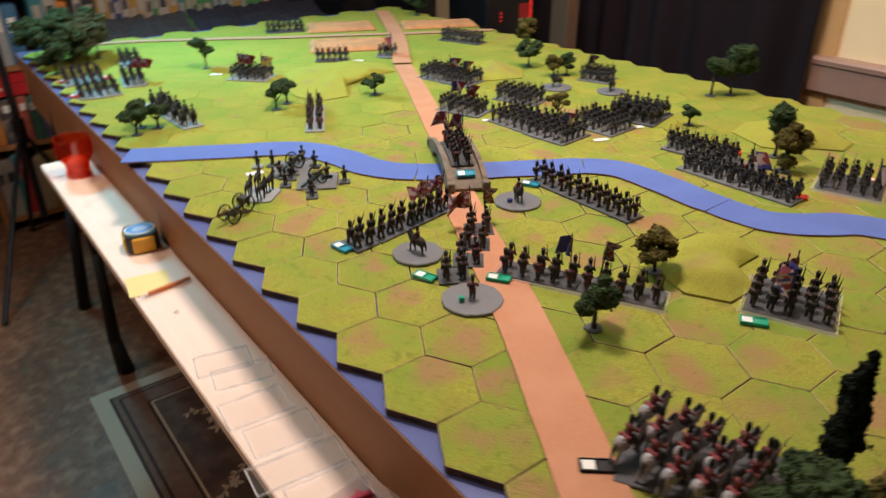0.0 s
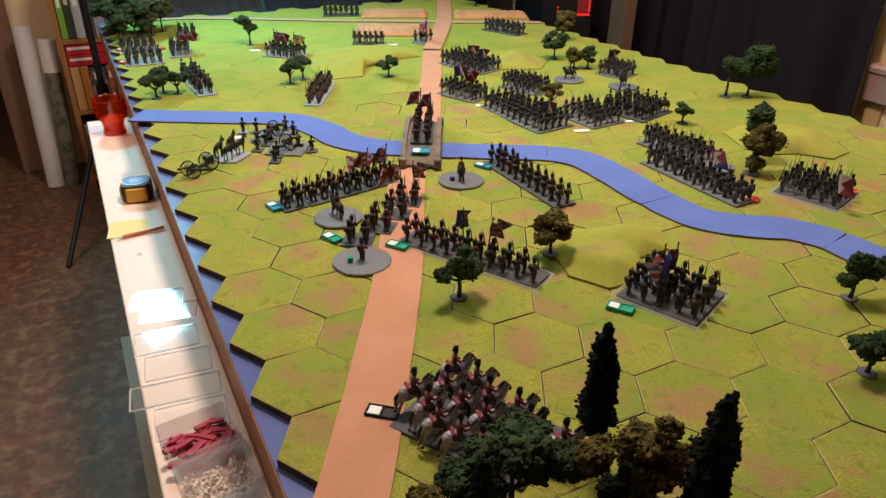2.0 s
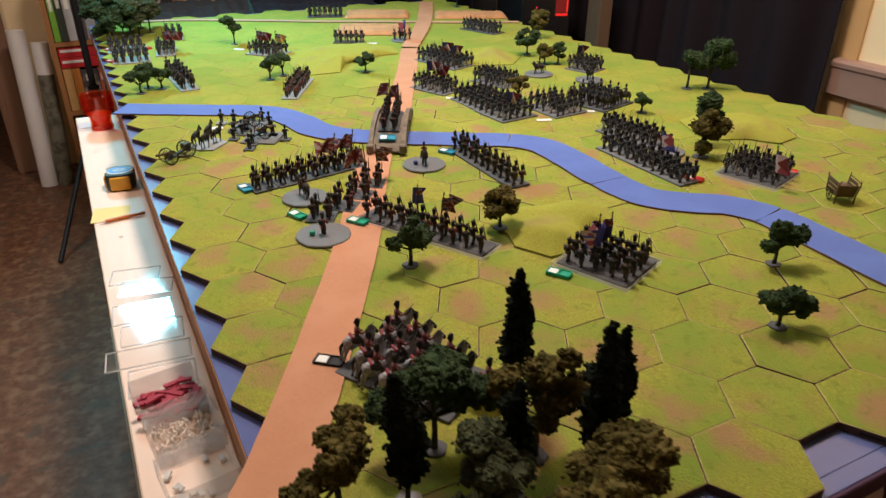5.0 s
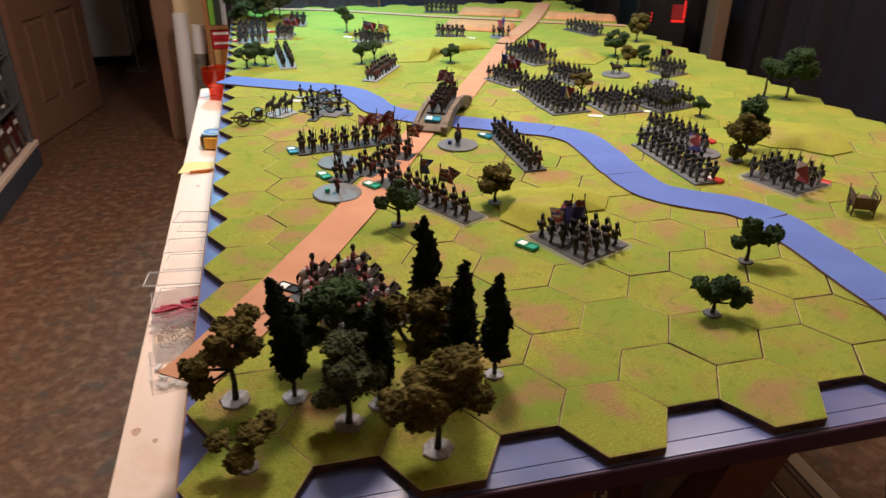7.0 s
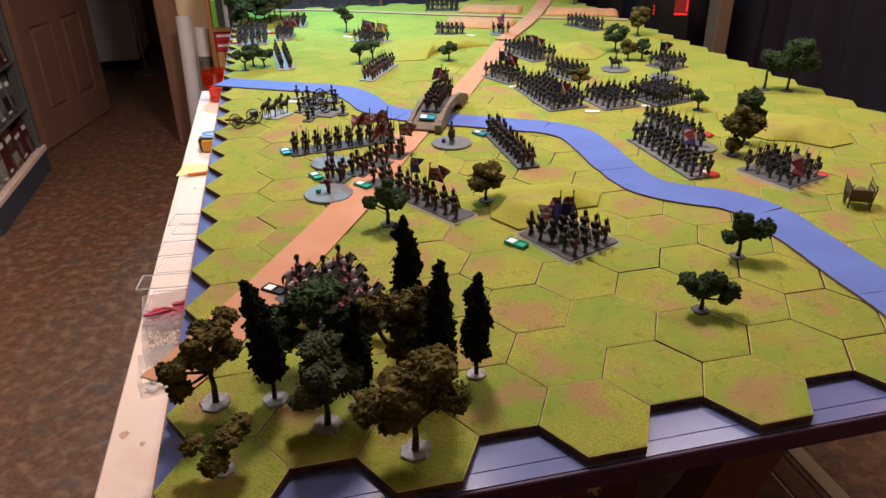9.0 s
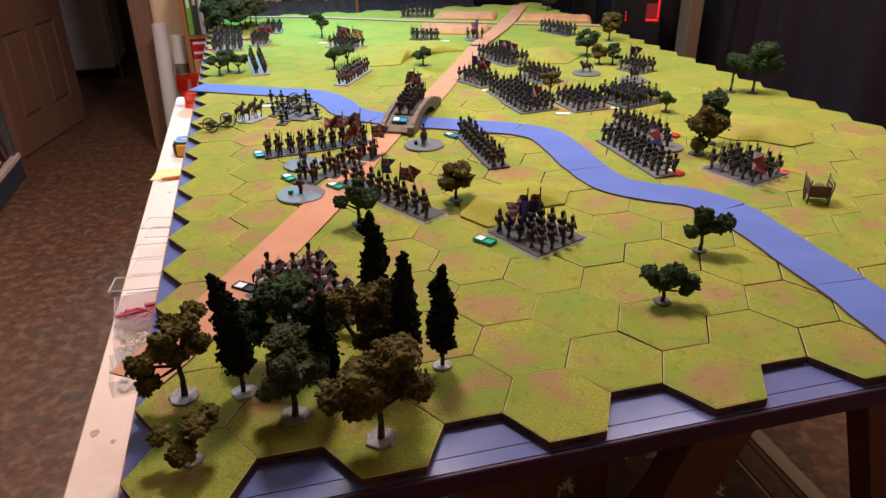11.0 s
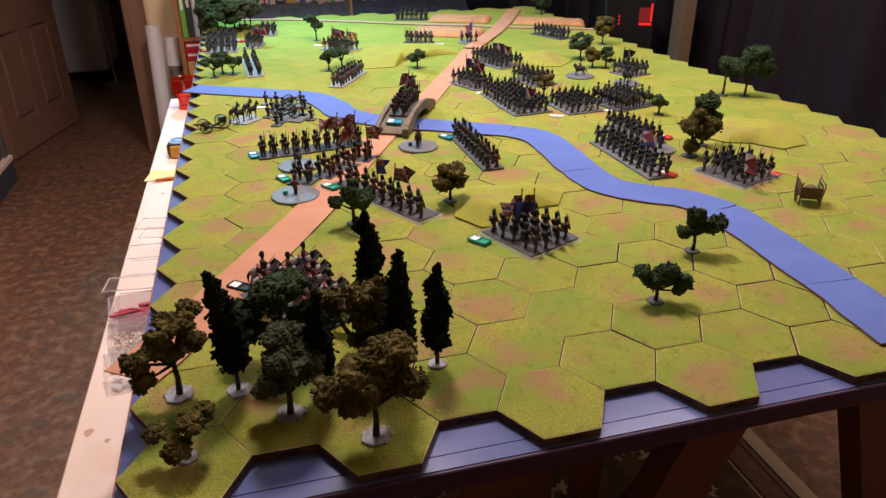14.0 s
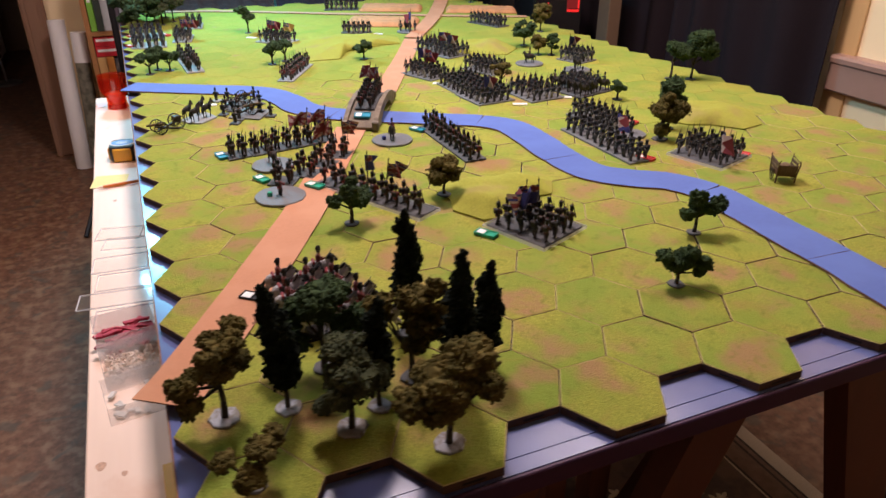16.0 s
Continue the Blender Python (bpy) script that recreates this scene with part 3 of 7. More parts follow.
def strip(line, widths, z0, z1, wobble=0.0):
    """A flat ribbon along a line; slot 0 on top, slot 1 on the sides."""
    n = len(line)
    left, right = [], []
    for i, p in enumerate(line):
        d = (line[min(i + 1, n - 1)] - line[max(i - 1, 0)]).normalized()
        s = Vector((-d.y, d.x))
        w = widths[0] + (widths[1] - widths[0]) * i / (n - 1)
        w1, w2 = (w / 2 + wobble * noise.noise((p.x * 30, p.y * 30, k)) for k in (1, 7))
        left.append(p + s * w1)
        right.append(p - s * w2)
    b = Build()
    lo = [(*q, z0) for q in left] + [(*q, z0) for q in right]
    hi = [(*q, z1) for q in left] + [(*q, z1) for q in right]
    b.add(hi, [(i, n + i, n + i + 1, i + 1) for i in range(n - 1)], 0)
    b.add(lo + hi, [(i, i + 1, 2 * n + i + 1, 2 * n + i) for i in range(n - 1)] + [(n + i + 1, n + i, 3 * n + i, 3 * n + i + 1) for i in range(n - 1)]
          + [(0, 2 * n, 3 * n, n), (n - 1, 2 * n - 1, 4 * n - 1, 3 * n - 1)], 1)
    b.add(lo, [(i, i + 1, n + i + 1, n + i) for i in range(n - 1)], 1)
    return b


RV = [(-0.058, 1.419), (0.0, 1.385), (0.108, 1.325), (0.20, 1.275), (0.243, 1.232), (0.272, 1.16), (0.292, 1.075), (0.344, 1.008), (0.44, 0.945), (0.54, 0.885), (0.61, 0.843),
      (0.653, 0.785), (0.656, 0.69), (0.652, 0.585), (0.662, 0.505), (0.705, 0.455), (0.755, 0.418), (0.784, 0.36), (0.785, 0.28), (0.783, 0.195), (0.781, 0.12), (0.775, 0.04), (0.770, -0.015)]
line = catmull([Vector(p) for p in RV], 8)
cuts = [0, 56, 80, 104, 136, 160, len(line) - 1]
for a, c in zip(cuts, cuts[1:]):
    seg = line[a:c + 1]
    seg = [seg[0].lerp(seg[1], 0.06)] + seg[1:-1] + [seg[-1].lerp(seg[-2], 0.06)]
    solid("river_section", strip(seg, (0.077, 0.077), ZT + 0.0002, ZT + 0.0032, 0.002), [RIVER, RIVER_EDGE], "blue felt river section with a brown edge", "river", "river sections")
RD = [(-0.062, 0.149), (-0.02, 0.212), (0.10, 0.418), (0.19, 0.582), (0.27, 0.745), (0.352, 0.905)]
solid("road", strip(catmull([Vector(p) for p in RD], 6), (0.066, 0.062), ZT + 0.0006, ZT + 0.0022, 0.0008), [ROAD, RIVER_EDGE], "terracotta felt road strip lying on the hexes", "road", "road strips")
RD2 = [(0.475, 1.085), (0.578, 1.285), (0.69, 1.50), (0.794, 1.712)]
solid("road", strip(catmull([Vector(p) for p in RD2], 6), (0.056, 0.052), ZT + 0.0006, ZT + 0.0022, 0.0008), [ROAD, RIVER_EDGE], "terracotta felt road strip lying on the hexes", "road", "road strips")
RD3 = [(0.797, 1.718), (0.90, 1.88), (1.0, 2.045), (1.10, 2.23), (1.235, 2.50)]
solid("road", strip(catmull([Vector(p) for p in RD3], 6), (0.053, 0.056), ZT + 0.0036, ZT + 0.0052, 0.0008), [ROAD, RIVER_EDGE], "terracotta felt road strip lying on the hexes", "road", "road strips")
TR = [(0.06, 2.56), (0.25, 2.52), (0.39, 2.45), (0.55, 2.36), (0.70, 2.27), (0.88, 2.18), (1.06, 2.08), (1.20, 2.01), (1.34, 1.945)]
solid("track", strip(catmull([Vector(p) for p in TR], 5), (0.034, 0.034), ZT + 0.0006, ZT + 0.003, 0.001), [ROAD_PALE, RIVER_EDGE], "pale tan track strip across the far hexes", "track")


def hill(outline, height, label, step=0.003, lobes=(), rim=0.75):
    b = Build()
    pts = []
    n = len(outline)
    for i in range(n):
        p, q = Vector(outline[i]), Vector(outline[(i + 1) % n])
        pts += [p.lerp(q, k / 10) for k in range(10)]
    c = sum(pts, Vector((0, 0))) / len(pts)
    rings = 16
    mean = sum((p - c).length for p in pts) / len(pts)
    verts, m = [], len(pts)
    for k in range(rings + 1):
        s = 1 - k / rings
        for p in pts:
            d = p - c
            q = c + d.normalized() * s * (d.length * s + mean * (1 - s))
            e = math.sin(min(1.0, (1 - s) / rim) * math.pi / 2)
            z = step + height * e * (0.86 + 0.35 * noise.noise((q.x * 16, q.y * 16, 3.1))) + 0.0026 * e * noise.noise((q.x * 42, q.y * 42, 1.7))
            for lx, ly, lr, lh in lobes:
                d = min(1, math.hypot(q.x - lx, q.y - ly) / lr)
                z += lh * (1 - d * d) ** 2 * e
            verts.append((q.x, q.y, ZT + z + 0.0006 * noise.noise((q.x * 150, q.y * 150, 0))))
    faces = [(k * m + i, k * m + (i + 1) % m, (k + 1) * m + (i + 1) % m, (k + 1) * m + i) for k in range(rings) for i in range(m)]
    b.add(verts, faces, 0)
    b.add([(p.x, p.y, ZT + 0.0003) for p in pts] + [(p.x, p.y, ZT + step) for p in pts], [(i, (i + 1) % m, m + (i + 1) % m, m + i) for i in range(m)], 1)
    return solid("hill", b, [HILL, HILL if step < 0.003 else TILE_SIDE], label, "hill", "model hills", smooth=True)


hill([(0.376, 0.45), (0.404, 0.401), (0.462, 0.401), (0.494, 0.447), (0.549, 0.45), (0.577, 0.495), (0.549, 0.535), (0.494, 0.548), (0.46, 0.560), (0.406, 0.552), (0.380, 0.525), (0.388, 0.49)], 0.009,
     "low flocked green hill beside a marching block", 0.0026, lobes=((0.433, 0.45, 0.066, 0.013), (0.52, 0.50, 0.062, 0.011), (0.433, 0.515, 0.050, 0.004)), rim=0.42)
hill([(0.40, 1.60), (0.416, 1.528), (0.503, 1.523), (0.546, 1.609), (0.669, 1.659), (0.736, 1.663), (0.76, 1.75), (0.70, 1.85), (0.55, 1.86), (0.42, 1.80)], 0.022, "long flocked green hill with a scarped edge", 0.002)
hill([(0.975, 0.70), (1.0, 0.655), (1.046, 0.635), (1.083, 0.588), (1.143, 0.599), (1.2, 0.69), (1.18, 0.77), (1.10, 0.81), (1.01, 0.79)], 0.022, "rounded flocked green hill near the table's edge", 0.002)
hill([(0.82, 1.50), (0.862, 1.431), (0.966, 1.393), (1.037, 1.464), (1.04, 1.55), (0.95, 1.61), (0.86, 1.60)], 0.022, "low flocked green ridge", 0.002)


def field(x, y, sx, sy, turn):
    b = Build()
    n, m = 26, 16
    verts = []
    for j in range(m + 1):
        for i in range(n + 1):
            u, v = i / n * 2 - 1, j / m * 2 - 1
            e = min(1, (1 - max(abs(u), abs(v))) * 9)
            z = 0.002 + 0.012 * math.sqrt(e) + 0.0012 * math.sin(u * 34) * e + 0.002 * noise.noise((u * 3, v * 3, x))
            verts.append((u * sx / 2 * (1 + 0.02 * noise.noise((v * 3, x, 0))), v * sy / 2, z))
    b.add(verts, [(j * (n + 1) + i, j * (n + 1) + i + 1, (j + 1) * (n + 1) + i + 1, (j + 1) * (n + 1) + i) for j in range(m) for i in range(n)])
    b.box(-sx / 2, sx / 2, -sy / 2, sy / 2, 0.0, 0.0022)
    solid("ploughed_field", b, FIELD, "thick orange-brown ploughed field pad", "field", "field pads", place=pose(x, y, ZT + 0.0006, 0, 0, turn), smooth=True)


field(0.80, 2.02, 0.25, 0.15, -26)
field(0.93, 2.30, 0.24, 0.13, -24)
field(1.24, 2.13, 0.27, 0.11, -25)


# ---- stone bridge ----
def bridge():
    t = thing("stone_bridge", (0.418, 0.985, ZT + 0.0034), "small grey-brown stone model bridge over the river", "bridge", turn=62.0)
    L, W2, H = 0.118, 0.037, 0.026
    n = 20
    top = lambda u: 0.004 + H * (1 - u * u) ** 0.8
    b = Build()
    # deck
    ring = []
    for i in range(n + 1):
        u = i / n * 2 - 1
        ring.append([(u * L, -0.027, 0.0 if abs(u) > 0.55 else max(0.0, 0.021 * math.sqrt(max(0, 1 - (u / 0.55) ** 2)))), (u * L, 0.027, 0.0 if abs(u) > 0.55 else max(0.0, 0.021 * math.sqrt(max(0, 1 - (u / 0.55) ** 2)))),
                     (u * L, 0.027, top(u)), (u * L, -0.027, top(u))])
    b.loft(ring)
    part("deck", b, STONE, t)
    for s in (-1, 1):
        w = Build()
        ring = []
        for i in range(n + 1):
            u = i / n * 2 - 1
            lo = 0.0 if abs(u) > 0.55 else 0.021 * math.sqrt(max(0, 1 - (u / 0.55) ** 2))
            hi = top(u) + 0.009 + 0.0012 * math.sin(i * 2.1)
            y0, y1 = sorted((s * 0.0268, s * 0.0355))
            ring.append([(u * L, y0, lo), (u * L, y1, lo), (u * L, y1, hi), (u * L, y0, hi)])
        w.loft(ring)
        part("parapet", w, STONE, t)
        for e in (-1, 1):
            part("end_pier", Build().box(e * L - 0.007, e * L + 0.007, min(s * 0.0245, s * 0.038), max(s * 0.0245, s * 0.038), 0, 0.017, bevel=0.002), STONE, t)
    return top


bridge_top = bridge()

# ---- toy figures: each is one plain moulded shape ----
PAINT = [COAT_RED, CLOTH_GREY, BLACK, FLESH, CLOTH_WHITE, MUSKET, COAT_BLUE, COAT_BROWN]
CLOAK = mat("crimson_cloak", (0.22, 0.015, 0.022), 0.6, vary=0.3, scale=400)
MM = 0.001


def soldier(coat, legs, stance="march", plume=True, slot_hat=2):
    """A foot figure 32 mm high that faces +x. Slots follow PAINT."""
    b = Build()
    V3 = lambda x, y, z: (x * MM, y * MM, z * MM)
    s = 3.4 if stance != "stand" else 0.8
    for side, k in ((1, 1), (-1, -1)):
        b.path([V3(0, 2.0 * side, 14.5), V3(1.2 + k * s * 0.5, 2.1 * side, 8), V3(k * s, 2.2 * side, 1.2)], [2.4 * MM, 2.0 * MM, 1.5 * MM], 6, legs)
        b.box(*[q * MM for q in (k * s - 1.4, k * s + 2.8, 2.2 * side - 1.1, 2.2 * side + 1.1, 0, 1.4)], 2)
    b.loft([[V3(r * math.cos(a) * 0.8 + o, r * math.sin(a), z) for a in [math.pi / 4 * i for i in range(8)]] for z, r, o in ((11.5, 3.9, -0.7), (14.5, 3.5, 0), (19, 4.0, 0.2), (22.6, 4.3, 0), (23.8, 2.2, 0))], coat)
    b.box(*[q * MM for q in (-5.6, -2.8, -3.0, 3.0, 16.4, 22.4)], 2 if coat != 2 else 1, bevel=0.5 * MM)
    b.tube(V3(-4.6, -3.3, 23.3), V3(-4.6, 3.3, 23.3), 1.1 * MM, n=6, slot=1)
    b.tube(V3(3.0, -2.6, 16), V3(2.5, 3.0, 22.6), 0.55 * MM, n=4, slot=4)
    b.tube(V3(3.0, 2.6, 16), V3(2.5, -3.0, 22.6), 0.55 * MM, n=4, slot=4)
    b.tube(V3(0, 0, 23.2), V3(0.3, 0, 25), 1.5 * MM, n=6, slot=3)
    b.ball(V3(0.5, 0, 26.2), (2.1 * MM, 1.9 * MM, 2.3 * MM), 3, 8, 5)
    b.loft([[V3(r * math.cos(a) + 0.3, r * math.sin(a), z) for a in [math.pi / 4 * i for i in range(8)]] for z, r in ((26.2, 2.3), (29.5, 2.4), (33.4, 2.9), (33.9, 2.6))], slot_hat)
    b.box(*[q * MM for q in (1.8, 4.0, -1.6, 1.6, 27.0, 27.6)], slot_hat)
    if plume:
        b.tube(V3(1.6, 0, 31.5), V3(1.4, 0, 36), 0.7 * MM, 0.9 * MM, 5, 4 if coat == 0 else 0)
    if stance == "march":
        b.path([V3(0, -4.4, 22.3), V3(1.5, -6.0, 17.5), V3(4.4, -4.0, 16.2)], [1.5 * MM, 1.3 * MM, 1.0 * MM], 6, coat)
        b.path([V3(0, 4.4, 22.3), V3(-1.5, 5.6, 18), V3(1.4, 5.2, 14.4)], [1.5 * MM, 1.3 * MM, 1.0 * MM], 6, coat)
        b.tube(V3(4.8, -4.0, 15.0), V3(-2.8, -5.0, 37.0), 0.95 * MM, 0.65 * MM, 5, 5)
        b.tube(V3(-2.8, -5.0, 37.0), V3(-5.4, -5.3, 45.0), 0.42 * MM, 0.15 * MM, 4, 5)
    elif stance == "level":
        b.path([V3(0, -4.4, 22.3), V3(2.8, -5.4, 20), V3(6.5, -3.0, 22)], [1.5 * MM, 1.3 * MM, 1.0 * MM], 6, coat)
        b.path([V3(0, 4.4, 22.3), V3(4.4, 4.4, 20.5), V3(9.5, -1.6, 22.6)], [1.5 * MM, 1.3 * MM, 1.0 * MM], 6, coat)
        b.tube(V3(-1, -3.4, 21.6), V3(20, -1.6, 25.0), 0.8 * MM, 0.5 * MM, 5, 5)
    else:
        b.path([V3(0, -4.4, 22.3), V3(2.0, -6.2, 17.5), V3(5.0, -5.0, 20)], [1.5 * MM, 1.3 * MM, 1.0 * MM], 6, coat)
        b.path([V3(0, 4.4, 22.3), V3(1.0, 6.0, 17.5), V3(3.0, 5.2, 14.5)], [1.5 * MM, 1.3 * MM, 1.0 * MM], 6, coat)
    return b.mesh("toy_soldier", PAINT)


def mounted(horse, coat, hat=2, sword=True, charge=False):
    """A mounted figure up to 52 mm high that faces +x. Slot 8 is the horse."""
    b = Build()
    V3 = lambda x, y, z: (x * MM, y * MM, z * MM)
    for x, y, k in ((11, 3, 11), (10, -3, 7), (-11, 3, -9), (-12, -3, -6)) if charge else ((11, 3, 5), (10, -3, -1), (-11, 3, -4), (-12, -3, 3)):
        b.path([V3(x, y, 20), V3(x + k * 0.7 + 1, y, 11), V3(x + k, y, 1.5)], [3.0 * MM, 1.8 * MM, 1.2 * MM], 6, 8)
        b.tube(V3(x + k, y, 0), V3(x + k, y, 2), 1.7 * MM, 1.3 * MM, 6, 2)
    b.ball(V3(-7, 0, 22.5), (11 * MM, 7.8 * MM, 9.0 * MM), 8, 10, 7)
    b.ball(V3(7, 0, 22.8), (11 * MM, 7.4 * MM, 9.2 * MM), 8, 10, 7)
    dx, dz = (0.5, -1.5) if charge else (0, 0)
    b.path([V3(12, 0, 24), V3(18 + dx * 0.7, 0, 33 + dz * 0.7), V3(20 + dx, 0, 37.5 + dz)], [7.2 * MM, 5.0 * MM, 3.6 * MM], 8, 8)
    b.path([V3(18.0 + dx, 0, 38.0 + dz), V3(22.5 + dx, 0, 33.5 + dz), V3(24.5 + dx, 0, 30.5 + dz)], [3.5 * MM, 2.7 * MM, 2.1 * MM], 7, 2 if charge else 8)
    for y in (-1.3, 1.3):
        b.tube(V3(18 + dx, y, 39 + dz), V3(18.2 + dx, y, 42 + dz), 0.8 * MM, 0.2 * MM, 4, 8)
    b.path([V3(13, 0, 31 + dz * 0.6), V3(16.5 + dx, 0, 38 + dz)], [1.6 * MM, 1.4 * MM], 5, 2)
    first = len(b.v)
    b.path([V3(-16, 0, 25), V3(-20, 0, 19), V3(-20.5, 0, 9)], [1.6 * MM, 2.2 * MM, 0.8 * MM], 6, 2)
    b.box(*[q * MM for q in (-9, 6, -6.6, 6.6, 21, 30.6)], 1 if charge or coat == 2 else coat, bevel=2 * MM)
    if charge:
        b.tube(V3(-6.5, -5.6, 31.2), V3(-6.5, 5.6, 31.2), 2.0 * MM, n=8, slot=10)
        b.path([V3(11, 0, 33), V3(15, 0, 38), V3(17.5, 0, 40.5)], [2.2 * MM, 2.0 * MM, 1.6 * MM], 6, 2)
    for s in (1, -1):
        b.path([V3(1, 4.4 * s, 31), V3(5.5, 7.0 * s, 25), V3(2.5, 7.3 * s, 16)], [2.2 * MM, 1.9 * MM, 1.4 * MM], 6, 1)
        b.box(*[q * MM for q in (1.4, 5.4, 7.3 * s - 1.1, 7.3 * s + 1.1, 14, 16)], 2)
    b.loft([[V3(r * math.cos(a) * 0.8, r * math.sin(a), z) for a in [math.pi / 4 * i for i in range(8)]] for z, r in ((28.5, 4.2), (32, 3.5), (36.5, 4.2), (40.0, 4.4), (41.2, 2.0))], coat)
    b.tube(V3(3.2, -2.6, 33), V3(2.4, 3.0, 40), 0.6 * MM, n=4, slot=4)
    b.ball(V3(0.5, 0, 43.4), (2.1 * MM, 1.9 * MM, 2.4 * MM), 3, 8, 5)
    b.loft([[V3(r * math.cos(a) + 0.2, r * math.sin(a), z) for a in [math.pi / 4 * i for i in range(8)]] for z, r in ((44.4, 2.5), (47, 2.9), (51, 2.8), (52.5, 1.6))], hat)
    b.path([V3(0, 4.4, 39.4), V3(2.5, 5.6, 34.5), V3(8, 2.0, 33.5)], [1.6 * MM, 1.4 * MM, 1.0 * MM], 6, coat)
    b.path([V3(0, -4.4, 39.4), V3(3.5, -6.8, 36.0), V3(8.5, -7.0, 39)], [1.6 * MM, 1.4 * MM, 1.0 * MM], 6, coat)
    if sword:
        b.tube(V3(8.5, -7.0, 38), V3(15, -7.6, 55) if not charge else V3(17, -9.5, 52), 0.75 * MM, 0.3 * MM, 4, 9)
    if charge:
        b.path([V3(-3.6, 0, 47.5), V3(-1.5, 0, 52.6), V3(2.4, 0, 52.4)], [1.0 * MM, 1.7 * MM, 0.9 * MM], 6, 2)
        b.v[first:] = [(x + max(0, z - 0.028) * 0.08, y * 1.06, z) for x, y, z in b.v[first:]]
    return b.mesh("toy_rider", PAINT + [horse, STEEL, CLOAK])


def lone_horse(horse):
    b = Build()
    V3 = lambda x, y, z: (x * MM, y * MM, z * MM)
    for x, y, k in ((11, 3, 2), (10, -3, -2), (-11, 3, -2), (-12, -3, 2)):
        b.path([V3(x, y, 21), V3(x + k * 0.9 + 1.5, y, 11), V3(x + k * 1.6, y, 0.3)], [3.0 * MM, 1.5 * MM, 1.2 * MM], 6, 0)
    b.ball(V3(0, 0, 23.0), (17 * MM, 5.6 * MM, 6.2 * MM), 0, 10, 7)
    b.path([V3(8, 0, 29), V3(14.5, 0, 33), V3(18.5, 0, 38.5)], [1.0 * MM, 1.6 * MM, 1.2 * MM], 5, 1)
    b.path([V3(11, 0, 24), V3(18, 0, 31), V3(21, 0, 35)], [6.0 * MM, 3.8 * MM, 3.0 * MM], 8, 0)
    b.path([V3(20, 0, 35.5), V3(25.5, 0, 31.5), V3(28, 0, 28.5)], [3.2 * MM, 2.4 * MM, 1.8 * MM], 7, 0)
    for y in (-1.3, 1.3):
        b.tube(V3(20, y, 37.5), V3(19.6, y, 41), 0.9 * MM, 0.2 * MM, 4, 0)
    b.path([V3(-16, 0, 25), V3(-20, 0, 19), V3(-20.5, 0, 9)], [1.6 * MM, 2.2 * MM, 0.8 * MM], 6, 1)
    b.box(*[q * MM for q in (2, 7, -6.2, 6.2, 17, 29.4)], 1, bevel=2 * MM)
    return b.mesh("toy_horse", [horse, BLACK])


RED_MARCH = soldier(0, 1)
DARK_MARCH = soldier(7, 1)
BLUE_MARCH = soldier(6, 4, plume=True)
BLUE_GREY = soldier(6, 1, plume=False)
RED_STAND, BLUE_STAND, DARK_LEVEL = soldier(0, 1, "stand"), soldier(6, 1, "stand", False), soldier(7, 1, "level", False)
RIDER_RED, RIDER_BLUE, RIDER_BROWN = mounted(HORSE_DARK, 0, sword=False), mounted(HORSE_DARK, 6), mounted(HORSE_DARK, 7, sword=False)
RIDER_CHARGE, RIDER_CHARGE_DARK = mounted(HORSE_GREY, 0, charge=True), mounted(HORSE_DARK, 0, charge=True)
PACK_HORSE = lone_horse(HORSE_DARK)


